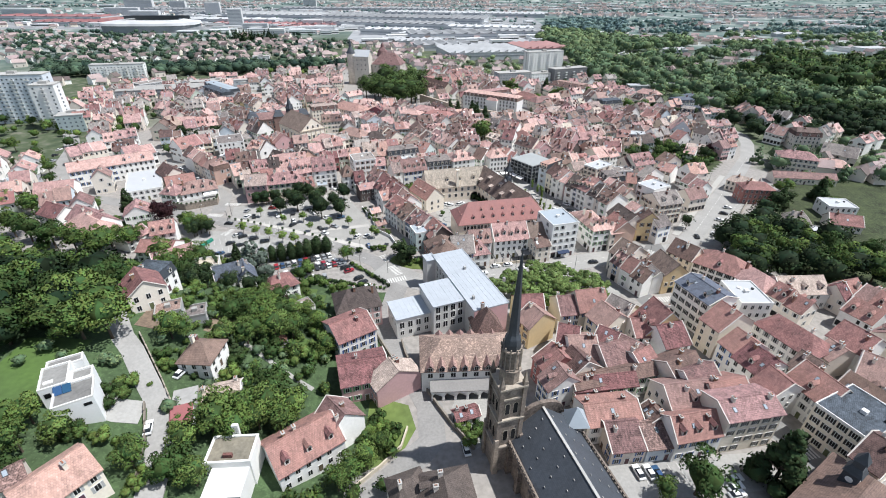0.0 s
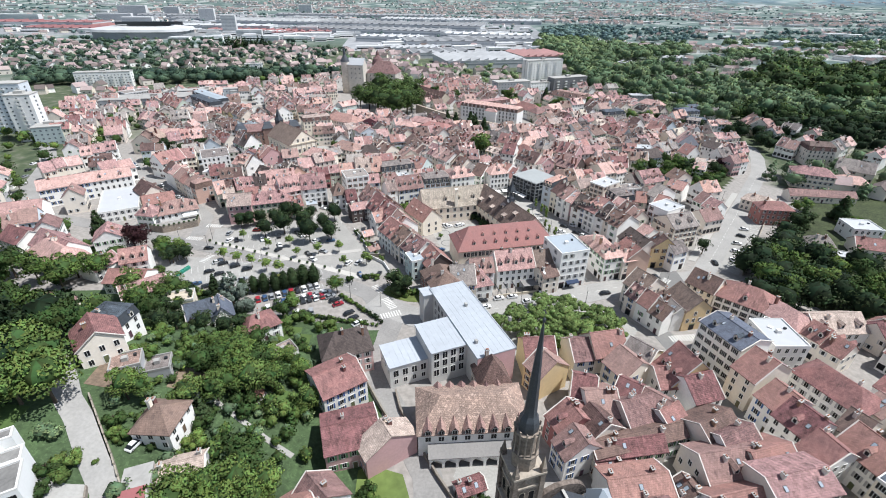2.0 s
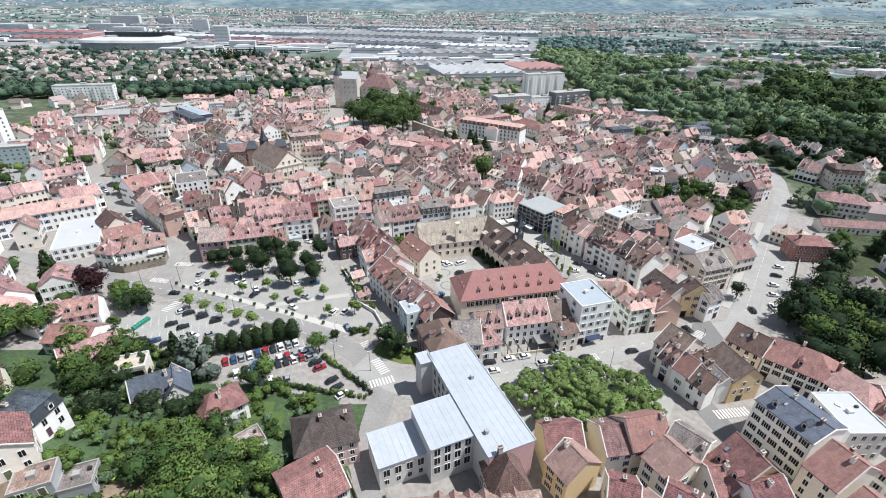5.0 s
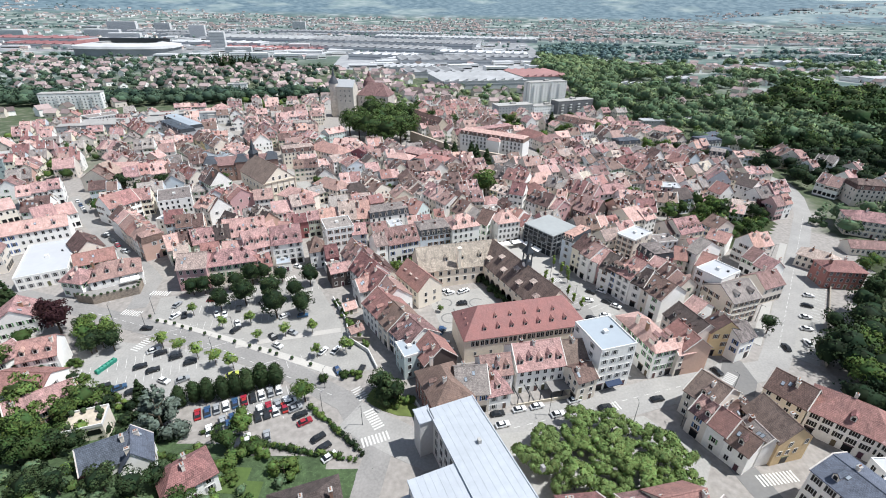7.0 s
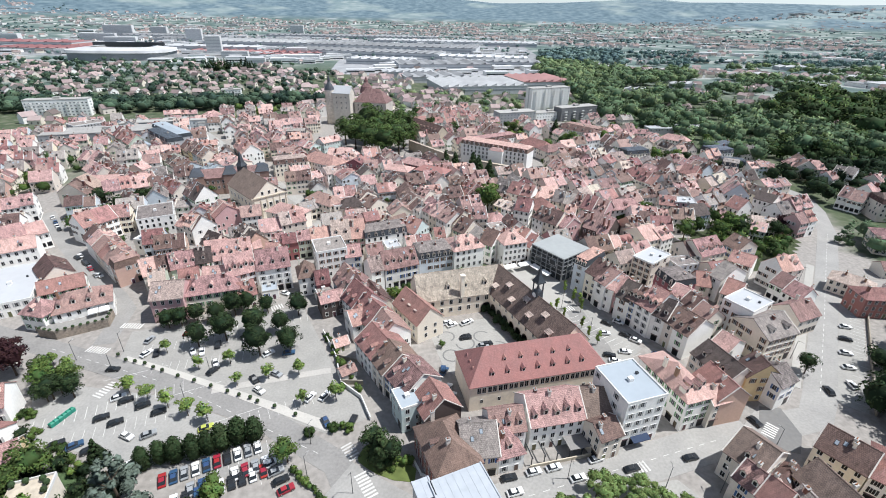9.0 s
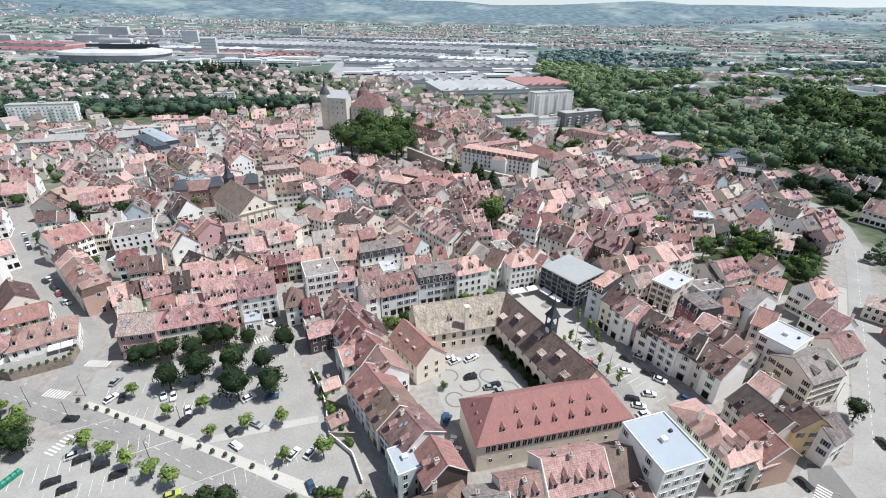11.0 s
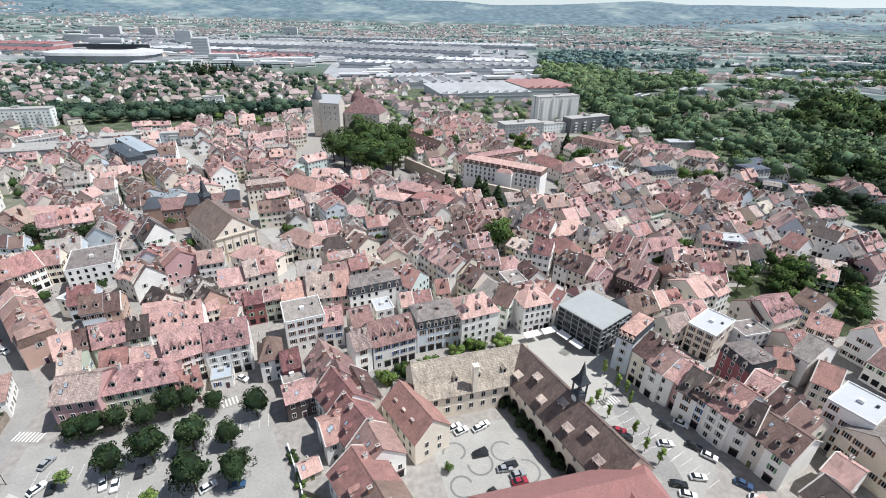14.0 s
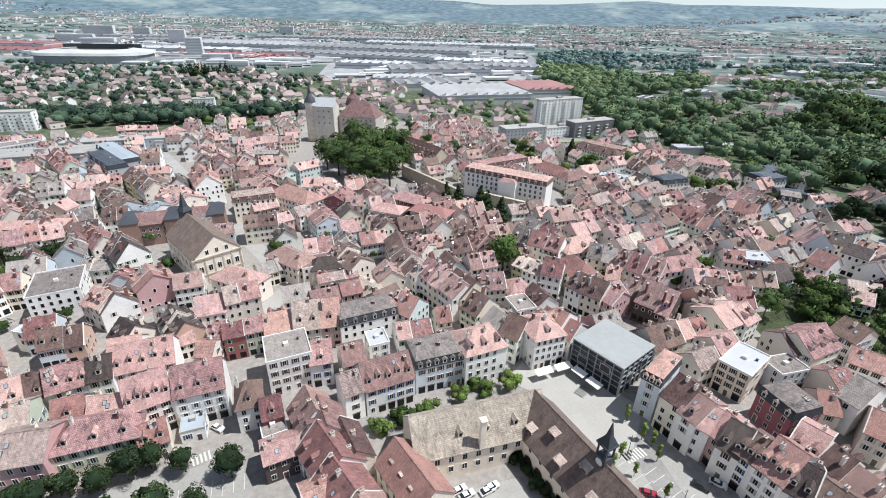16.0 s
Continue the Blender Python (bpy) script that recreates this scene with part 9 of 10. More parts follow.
tree("bush", -59.8, 75.2, 3.5)
tree("round", -52.2, 120.6, 9)
tree("round", -47.6, 118.4, 9)
tree("round", -45.5, 123.5, 9)
tree("round", -41.5, 119.1, 9)
tree("round", -52.0, 110.9, 9)
tree("round", -71.5, 102.1, 9)
tree("round", -68.3, 103.2, 9)
tree("round", -59.0, 104.5, 9)
tree("round", -51.7, 133.3, 9)
tree("round", -41.3, 127.5, 9)
tree("round", -35.4, 121.2, 9)
tree("round", -57.2, 120.9, 9)
tree("round", -60.0, 116.4, 9)
tree("dark", -80.5, 134.2, 9)
tree("dark", -76.4, 135.4, 9)
tree("dark", -88.8, 149.5, 9)
tree("dark", -99.0, 157.1, 9)
tree("dark", -94.8, 146.9, 9)
tree("dark", -84.7, 152.1, 9)
tree("dark", -58.8, 140.4, 9)
tree("dark", -62.2, 136.4, 9)
tree("dark", -69.2, 137.6, 9)
tree("bush", -70.5, 127.7, 3.5)
tree("bush", -66.1, 126.6, 3.5)
tree("bush", -64.0, 130.0, 3.5)
tree("bush", -59.5, 128.9, 3.5)
tree("bush", -75.7, 125.8, 3.5)
tree("bush", -49.4, 139.6, 3.5)
tree("bush", -45.8, 142.9, 3.5)
tree("bush", -46.5, 135.1, 3.5)
tree("bush", -40.0, 151.8, 3.5)
tree("bush", -44.1, 154.5, 3.5)
tree("bush", -46.7, 151.4, 3.5)
tree("bush", -56.6, 150.5, 3.5)
tree("bush", -78.7, 116.0, 3.5)
tree("bush", -74.0, 115.5, 3.5)
tree("bush", -61.2, 121.6, 3.5)
tree("bush", -39.3, 136.5, 3.5)
tree("young", -299.0, 373.4, 8)
tree("young", -271.4, 357.8, 8)
tree("round", -244.8, 289.3, 11)
tree("round", -232.5, 279.1, 11)
tree("round", -229.7, 260.6, 11)
tree("round", -224.0, 244.1, 11)
tree("round", -264.2, 289.6, 11)
tree("round", -286.2, 323.9, 11)
tree("round", -351.1, 399.1, 11)
tree("round", -321.8, 390.2, 11)
tree("round", -218.2, 260.4, 11)
tree("slim", 51.9, 234.1, 6)
tree("slim", 55.7, 237.3, 6)
tree("slim", 57.0, 231.7, 6)
tree("slim", 64.2, 242.8, 6)
tree("slim", 65.9, 240.3, 6)
tree("slim", 61.9, 225.3, 6)
tree("slim", 62.5, 219.6, 6)
tree("slim", 64.5, 215.6, 6)
tree("slim", 62.6, 249.3, 6)
tree("slim", 65.1, 235.7, 6)
tree("vine", 29.7, 234.7, 4)
tree("vine", 31.2, 231.8, 4)
tree("vine", 32.8, 228.7, 4)
tree("vine", 34.3, 225.3, 4)
tree("vine", 35.6, 222.0, 4)
tree("vine", 36.7, 218.9, 4)
tree("vine", 38.0, 215.8, 4)
tree("vine", 28.0, 237.8, 4)

# parked cars: place, heading and colour
car(-63.3, 167.0, 114, "r")
car(-61.0, 168.0, 114, "b")
car(-58.8, 169.0, 114, "g")
car(-56.5, 170.1, 114, "w")
car(-54.2, 171.1, 114, "b")
car(-51.9, 172.1, 114, "r")
car(-49.7, 173.1, 114, "k")
car(-47.4, 174.1, 114, "w")
car(-45.1, 175.2, 114, "g")
car(-42.9, 176.2, 114, "w")
car(-57.5, 160.6, 114, "w")
car(-55.2, 161.6, 114, "k")
car(-53.0, 162.6, 114, "b")
car(-50.7, 163.7, 114, "k")
car(-48.4, 164.7, 114, "w")
car(-46.1, 165.7, 114, "k")
car(-43.9, 166.7, 114, "k")
car(-41.6, 167.7, 114, "w")
car(-39.3, 168.8, 114, "r")
car(-55.2, 164.1, 114, "g")
car(-52.9, 165.1, 114, "b")
car(-50.7, 166.1, 114, "k")
car(-46.1, 168.2, 114, "w")
car(-43.9, 169.2, 114, "r")
car(-41.6, 170.2, 114, "g")
car(-39.3, 171.2, 114, "w")
car(-48.5, 156.5, 110, "k")
car(-46.1, 157.1, 110, "w")
car(-41.3, 158.3, 110, "g")
car(-38.0, 171.0, 30, "w")
car(-36.1, 168.4, 30, "g")
car(-34.2, 165.8, 30, "k")
car(-32.3, 163.2, 30, "r")
car(-27.5, 157.5, 40, "k")
car(-25.5, 154.4, 40, "k")
car(-23.5, 151.3, 40, "w")
car(-96.5, 179.3, 35, "k")
car(-91.4, 178.7, 35, "b")
car(-86.7, 177.0, 35, "k")
car(-90.0, 188.1, 30, "k")
car(-85.1, 186.2, 30, "k")
car(-79.4, 181.3, -25, "w")
car(-73.8, 181.6, 30, "g")
car(-89.5, 195.9, 30, "w")
car(-86.7, 194.6, 30, "k")
car(-80.7, 192.3, 30, "k")
car(-74.9, 189.6, 25, "k")
car(-59.1, 183.2, 25, "y")
car(-73.3, 172.3, 30, "w")
car(-93.9, 223.3, 75, "g")
car(-88.2, 216.2, -70, "k")
car(-91.3, 216.0, 60, "w")
car(-81.7, 226.2, 0, "r")
car(-76.4, 216.7, -60, "w")
car(-73.2, 216.2, -70, "w")
car(-69.2, 219.8, -75, "k")
car(-66.5, 210.4, -60, "w")
car(-66.0, 206.5, 60, "k")
car(-61.1, 222.8, -45, "k")
car(-58.9, 220.1, -45, "w")
car(-50.5, 214.5, 40, "w")
car(-43.7, 214.6, 10, "b")
car(-51.6, 202.2, -50, "k")
car(-45.2, 204.3, -30, "g")
car(-48.6, 197.2, -35, "w")
car(-32.5, 193.7, 60, "w")
car(-28.1, 194.0, 60, "w")
car(-26.1, 184.0, -60, "b")
car(-18.5, 184.1, 75, "k")
car(22.9, 164.0, 10, "k")
car(29.6, 165.4, 12, "w")
car(35.1, 166.4, 13, "w")
car(23.7, 160.0, 12, "w")
car(40.5, 163.1, 12, "w")
car(47.0, 168.4, 14, "w")
car(55.4, 165.2, 12, "k")
car(72.6, 167.8, 10, "k")
car(98.2, 178.9, -70, "k")
car(130.3, 189.8, 80, "k")
car(164.2, 222.1, -15, "w")
car(157.9, 214.9, -25, "k")
car(151.3, 207.3, -20, "w")
car(146.0, 200.0, -15, "w")
car(140.0, 192.0, 80, "w")
car(17.7, 220.7, 10, "k")
car(23.4, 215.9, 5, "g")
car(8.8, 203.4, 60, "b")
car(9.8, 195.7, 70, "w")
car(10.8, 192.0, 70, "w")
car(77.4, 228.1, -40, "w")
car(72.6, 227.7, -40, "k")
car(69.4, 221.5, -10, "w")
car(76.8, 220.3, -40, "k")
car(79.2, 216.9, -40, "w")
car(58.2, 226.5, -20, "r")
car(58.9, 224.0, -25, "k")
car(66.6, 209.3, -15, "k")
car(67.4, 206.3, -20, "w")
car(67.3, 203.2, 15, "w")
car(72.7, 210.9, -10, "w")
car(83.2, 208.5, -40, "b")
car(77.3, 202.7, 20, "w")
car(78.2, 201.1, 20, "k")
car(78.4, 199.0, 20, "r")
car(84.0, 204.1, -40, "w")
car(13.3, 228.5, 25, "w")
car(18.5, 229.4, 25, "w")
car(17.7, 221.2, 25, "k")
car(24.9, 216.9, 15, "k")
car(26.4, 214.0, 15, "g")
car(26.5, 212.1, 10, "r")
car(19.8, 208.9, -60, "k")
car(8.5, 204.0, 80, "b")
car(-98.1, 208.4, 0, "k")
car(52.0, 69.0, 100, "w")
car(54.8, 68.9, 100, "w")
car(56.7, 68.5, 100, "b")
car(9.9, 76.8, 100, "w")
car(-64.5, 73.7, 108, "w")
car(-64.8, 90.9, 70, "w")
car(74.9, 66.5, 10, "w")
car(73.9, 64.4, 10, "w")
car(73.2, 62.6, 10, "w")
car(-259.8, 328.0, 75, "w")
car(-254.5, 315.6, 75, "k")
car(-247.7, 303.8, 75, "g")
car(-239.5, 290.7, 75, "w")
car(11.5, 229.9, 25, "w")
car(19.7, 230.3, 25, "w")
car(-54.1, 252.5, -30, "w")
car(177.5, 332.0, 80, "w")
car(198.4, 322.1, -40, "w")
car(-157.0, 285.8, -35, "k")
car(-149.5, 279.9, -35, "k")
car(-137.5, 269.1, -35, "w")
car(-145.4, 276.2, -40, "g")

# the square of pollarded planes
plane_dice = random.Random(8)
PLANES = [(24.6, 148.3), (33.8, 157.5), (55.5, 160.2), (61.5, 155), (69, 149), (70, 144), (64.7, 137), (54, 135.2), (41.4, 134), (28.5, 138.5)]
for j in range(8):
    for i in range(11):
        x, y = 25 + i * 5.3 + (j % 2) * 2.6 + plane_dice.uniform(-1, 1), 135 + j * 4.6 + plane_dice.uniform(-0.9, 0.9)
        if in_outline(x, y, PLANES) and math.hypot(x - 39, y - 145) > 2.6 and math.hypot(x - 60, y - 147.5) > 3.2:
            tree("plane", x, y, plane_dice.uniform(5.8, 7.4))


# ---- street lamps ----
def lamp_parts():
    b = Build().lathe([(0.14, 0), (0.09, 0.6), (0.06, 7.6)], 8)
    arm = Build().lathe([(0.05, 0), (0.04, 1.3)], 6, 0, Matrix.Translation((0, 0, 7.5)) @ Matrix.Rotation(1.35, 4, "Y"))
    head = Build().box(1.0, -0.15, 7.7, 1.75, 0.15, 7.85, taper=(0.1, 0.05))
    return b.done("pole", [METAL]), arm.done("arm", [METAL]), head.done("lamp_head", [CONCRETE])


LAMP = lamp_parts()


def street_lamp(x, y, yaw):
    h = thing("street_lamp", x, y, ground_z(x, y), yaw, "slim grey street lamp with one arm", "street lamp", "street lamps")
    pole, arm, head = LAMP
    put("pole", pole, h)
    put("lamp_head", head, put("arm", arm, h))


for x, y, yaw in ((-113, 214, 70), (-98, 208, 250), (-69, 193.5, 70), (-28, 167, 60), (-16, 162, 240), (-29, 177, 60), (38, 163.5, 270), (62, 160, 80), (88, 165, 100),
                  (116, 190, 0), (130, 206, 300), (150, 228, 300), (172, 256, 300), (58, 238, 200), (64, 222, 200), (75, 158, 80), (-100, 218, 70), (-66, 205, 250), (98, 170, 120)):
    street_lamp(x, y, yaw)


# ---- road markings ----
def stripes(name, x, y, yaw, count, step, w, l, label):
    b = Build()
    for i in range(count):
        u = (i - (count - 1) / 2) * step
        b.box(u - w / 2, -l / 2, 0, u + w / 2, l / 2, 0.015)
    ob = tagged(put(name, b.done(name, [PAINT])), label, "road marking", kind="stuff")
    ob.matrix_basis = pose(x, y, 0.085, 0, 0, yaw)


for x, y, yaw, count in ((-109, 219, -13, 8), (-95.5, 199.8, 68, 7), (-18, 174, -55, 6), (-13, 164, 120, 8), (-12, 157, 20, 8), (-107, 183, 25, 6), (57, 165.5, 15, 7), (88, 163, 85, 7),
                         (66, 179, 10, 6), (60, 238, 20, 7), (101, 176, 40, 6), (91.3, 140.6, 6, 11), (-104.8, 232.5, -6, 8), (98, 73, 10, 6), (54, 262, 40, 6), (-55, 243, 30, 5)):
    stripes("zebra_crossing", x, y, yaw, count, 1.0, 0.5, 3.2, "white zebra crossing painted across the street")
for x, y, yaw, count in ((-70, 198.4, 114, 1), (-50, 189, 114, 1), (-90, 207, 112, 1)):
    stripes("lane_line", x, y, yaw, 1, 1, 0.15, 18, "white lane line on the asphalt")
for (x0, y0), (x1, y1) in (((126, 188), (160, 227)), ((160, 227), (228, 306)), ((24, 158.5), (86, 174)), ((-75, 200.6), (-25, 173)), ((-127, 221), (-80, 202.5))):
    L = math.hypot(x1 - x0, y1 - y0)
    a = math.degrees(math.atan2(y1 - y0, x1 - x0))
    stripes("dashed_line", (x0 + x1) / 2, (y0 + y1) / 2, a, int(L / 4), 4, 1.8, 0.16, "dashed white centre line on the road")
for x, y, yaw, count in ((-53, 171, 24, 12), (-49, 160.5, 24, 12), (-90, 193, 23, 16), (-88, 183.5, 20, 14), (-78, 222, 12, 14), (-70, 212, 12, 14), (-55, 232, 15, 12), (-40, 190, 25, 8),
                         (66, 225, -63, 8), (72, 217, -63, 8), (60, 228, -63, 8), (144, 192.5, 49, 10), (166, 218, 49, 14), (62, 69, 8, 8)):
    stripes("parking_bays", x, y, yaw, count, 2.5, 0.12, 4.8, "white parking bay lines on the asphalt")


# ---- woods, suburbs and the plain ----
def forest(name, outline, spacing, height, label, detail=120, leaf=0.07, mat="green", seed=1, conifer=0.0, clump=0.0, gaps=(), wide=1.25, core=(7, 5)):
    """A wood as one object: trees of clumps and leaf quads at uneven places inside the outline."""
    rng = np.random.default_rng(seed)
    px = np.array(outline, float)
    lo, hi = px.min(0), px.max(0)
    kinds = []
    for k in range(6):
        blobs = crown_blobs("conifer" if k == 5 else "round", rng)
        blobs = [(x * wide, y * wide, z - 0.12, r * wide) for x, y, z, r in blobs] if k < 5 else blobs
        (lq, ln), (bq, bn) = leaf_cloud(rng, blobs, int(detail * 1.2), leaf * 0.78, 0.5, 0.5), crown_core(rng, blobs, 0.78, core[0], core[1]) if k < 5 else ball_cloud(rng, blobs[::6], 0.95, 5, 3)
        kinds.append((np.concatenate([lq, bq]), np.concatenate([round_off(lq, ln, 0.6 if detail < 300 else 0.4), bn]), len(lq)))
    out, norms, shade = [], [], []
    x = lo[0]
    while x < hi[0]:
        y = lo[1]
        while y < hi[1]:
            qx, qy = x + rng.uniform(-0.45, 0.45) * spacing, y + rng.uniform(-0.45, 0.45) * spacing
            hit = False
            for (ax, ay), (bx, by) in zip(px, np.roll(px, -1, 0)):
                if (ay > qy) != (by > qy) and qx < (bx - ax) * (qy - ay) / (by - ay) + ax:
                    hit = not hit
            if clump and noise.noise((qx / clump, qy / clump * 1.8, seed)) < 0.09:
                hit = False
            if any(math.hypot(qx - gx, qy - gy) < gr for gx, gy, gr in gaps):
                hit = False
            if hit and name == "garden_shrubs" and inside(qx, qy, len(HOUSES), 0):
                hit = False
            if hit:
                s = height * rng.uniform(0.65, 1.2)
                a = rng.uniform(0, 2 * math.pi)
                m = np.array([[math.cos(a), -math.sin(a), 0], [math.sin(a), math.cos(a), 0], [0, 0, 1]])
                q, d, leaves = kinds[5 if rng.random() < conifer else rng.integers(5)]
                out.append(q @ (m * s).T + np.array([qx, qy, ground_z(qx, qy)]))
                norms.append(d @ m.T)
                tone = np.full(len(q), rng.choice([0, 0, 1, 1, 2]))
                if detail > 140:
                    tone[leaves:] = 1   # cores take the deepest tone, painting the shade inside the crowns
                shade.append(tone)
            y += spacing
        x += spacing
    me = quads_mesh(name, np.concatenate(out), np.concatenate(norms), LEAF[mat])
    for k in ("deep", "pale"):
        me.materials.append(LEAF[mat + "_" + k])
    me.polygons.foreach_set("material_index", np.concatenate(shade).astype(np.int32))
    return tagged(put(name, me), label, "wood", kind="stuff")


grey_sheet = material("grey_sheet", (0.25, 0.255, 0.26), 0.9, 0.4, 0.05, 0.02)
white_sheet = material("white_sheet", (0.46, 0.465, 0.465), 0.9, 0.3, 0.05, 0.02)
red_sheet = material("red_sheet", (0.34, 0.185, 0.18), 0.8, 0.25, 0.05, 0.02)


def suburb(name, areas, label, seed, size=1.0, clump=0.0, halls=0.0):
    """Scattered small houses as one object: walls and gabled roofs."""
    rng = np.random.default_rng(seed)
    b = Build()
    for x0, y0, x1, y1, count in areas:
        for _ in range(count):
            x, y = rng.uniform(x0, x1), rng.uniform(y0, y1)
            if clump and noise.noise((x / clump, y / clump * 1.8, seed)) < -0.05:
                continue
            if rng.random() < halls:
                L, W, he = rng.uniform(25, 70) * size, rng.uniform(15, 35) * size, rng.uniform(6, 9)
                m = Matrix.Translation((x, y, ground_z(x, y))) @ Matrix.Rotation(0.2 + rng.uniform(-0.1, 0.1), 4, "Z")
                b.box(-L / 2, -W / 2, -2, L / 2, W / 2, he, 0, m).box(-L / 2 + 1, -W / 2 - 0.1, 2, L / 2 - 1, -W / 2 + 0.1, 4, 6, m)
                b.box(-L / 2 - .3, -W / 2 - .3, he, L / 2 + .3, W / 2 + .3, he + 0.6, int(rng.choice([7, 7, 8])), m)
                continue
            L, W, he = rng.uniform(9, 15) * size, rng.uniform(8, 10) * size, rng.uniform(4.5, 7)
            hr = he + W * 0.38
            m = Matrix.Translation((x, y, ground_z(x, y))) @ Matrix.Rotation(rng.uniform(0, math.pi), 4, "Z")
            b.prism([(-W / 2, -2), (W / 2, -2), (W / 2, he), (0, hr), (-W / 2, he)], -L / 2, L / 2, int(rng.integers(0, 3)), m)
            r = int(rng.choice([3, 3, 4, 5]))
            b.prism([(-W / 2 - .5, he - 0.35), (-W / 2 - .5, he - 0.1), (0, hr + 0.3), (W / 2 + .5, he - 0.1), (W / 2 + .5, he - 0.35), (0, hr)][::-1], -L / 2 - 0.4, L / 2 + 0.4, r, m)
            if rng.random() < 0.7:
                for k in (-0.25, 0.25):
                    b.box(k * L - 0.6, -W / 2 - 0.05, 1.2, k * L + 0.6, -W / 2 + 0.1, 2.6, 6, m)
    if size >= 1.5:   # white render, and grey-pink tiles with haze put into their colour
        mats = [material("plain_render", (0.66, 0.65, 0.62), 0.9, 0.2, island=True)] * 3 + [material("hazed_tiles_" + k, c, 0.9, 0.3, island=True) for k, c in (("rose", (0.27, 0.21, 0.195)), ("brown", (0.22, 0.18, 0.165)), ("dark", (0.15, 0.14, 0.135)))] + [GLASS, white_sheet, grey_sheet]
        return tagged(put(name, mesh(name, b.v, b.f, mats, b.s)), label, "suburb", kind="stuff")
    # tile colours half greyed, which paints in the haze over the suburbs
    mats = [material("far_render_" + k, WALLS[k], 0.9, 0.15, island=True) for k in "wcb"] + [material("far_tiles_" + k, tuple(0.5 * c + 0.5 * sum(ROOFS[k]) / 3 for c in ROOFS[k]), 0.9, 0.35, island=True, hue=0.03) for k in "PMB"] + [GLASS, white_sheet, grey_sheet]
    me = mesh(name, b.v, b.f, mats, b.s)
    return tagged(put(name, me), label, "suburb", kind="stuff")


def shed_hall(x, y, yaw, L, W, hgt, roof, label, teeth=0, name="factory_hall"):
    """A works hall: walls with a dark band, and a flat or saw-toothed roof with rooflights."""
    h = thing(name, x, y, 0, yaw, label, "factory")
    part("wall", Build().box(-L / 2, -W / 2, -1, L / 2, W / 2, hgt), [material("works_wall", (0.50, 0.505, 0.51), 0.7, 0.2, 0.2, 0.02)], h)
    part("window_band", Build().box(-L / 2 + 2, -W / 2 - 0.15, hgt * 0.45, L / 2 - 2, -W / 2, hgt * 0.65), [material("works_glazing", (0.26, 0.28, 0.30), 0.4)], h)
    r = Build().box(-L / 2 - .4, -W / 2 - .4, hgt, L / 2 + .4, W / 2 + .4, hgt + 0.8)
    saw, lights = Build(), Build()
    for i in range(teeth):
        u = -L / 2 + (i + 0.5) * L / teeth
        saw.prism([(-1, 0), (min(9, L / teeth - 2), 0), (-1, 3.2)], -W / 2 + 1, W / 2 - 1, 0, Matrix.Translation((u, 0, hgt + 0.7)) @ Matrix.Rotation(math.pi / 2, 4, "Z"))
        lights.box(u - 0.8, -W / 2 + 3, hgt + 0.7, u + 0.8, W / 2 - 3, hgt + 1.2)
    # far off: the teeth and rooflights stay joined
    tagged(part("saw_tooth_roof", saw, [roof], h), kind="stuff")
    tagged(part("rooflight_rows", lights, [material("rooflight", (0.36, 0.38, 0.39), 0.5)], h), kind="stuff")
    part("works_roof", r, [roof], h)
    return h


shed_hall(95, 830, 12, 130, 100, 11, white_sheet, "white works hall with rows of rooflights", 9)
shed_hall(205, 890, 12, 80, 90, 10, red_sheet, "works hall with a red roof and rooflights", 6)
shed_hall(35, 930, 12, 110, 60, 9, grey_sheet, "grey flat works hall", 5)
for x, y, yaw, L, W, hgt, sheet_mat, word in (
        (-130, 1420, -14, 420, 110, 20, grey_sheet, "huge grey car works hall"), (-60, 1640, -12, 520, 160, 22, grey_sheet, "huge grey car works hall"),
        (-420, 1750, -6, 460, 150, 20, white_sheet, "huge white works hall"), (170, 1330, -10, 230, 70, 14, white_sheet, "long white works hall"),
        (-700, 1500, -2, 420, 90, 15, red_sheet, "long works hall with red roof"), (-400, 1400, -3, 330, 60, 12, red_sheet, "works hall with red roof"),
        (-900, 1420, -2, 260, 80, 14, red_sheet, "works hall with red saw-tooth roof"), (-330, 1330, 6, 90, 30, 12, red_sheet, "hall with a pink roof"),
        (-620, 1900, 0, 520, 90, 16, grey_sheet, "grey works hall"), (150, 1950, -8, 600, 120, 18, white_sheet, "long white works hall"),
        (-250, 2250, 0, 700, 120, 18, grey_sheet, "long grey works hall"), (-900, 2100, 0, 400, 90, 15, grey_sheet, "grey works hall")):
    shed_hall(x, y, yaw, L, W, hgt * 0.65, sheet_mat, word + " with rooflights", int(L / 22))


def tower_block(x, y, yaw, L, W, hgt, label):
    h = thing("tower_block", x, y, 0, yaw, label, "tower block")
    part("wall", Build().box(-L / 2, -W / 2, -1, L / 2, W / 2, hgt), [material("tower_render", (0.58, 0.58, 0.57), 0.8, 0.1)], h)
    bands = Build()
    for f in range(1, int(hgt / 3.2)):
        bands.box(-L / 2 + 1, -W / 2 - 0.2, f * 3.2, L / 2 - 1, -W / 2, f * 3.2 + 1.1)
    tagged(part("glazing_rank", bands, [material("works_glazing", (0.26, 0.28, 0.30), 0.4)], h), kind="stuff")


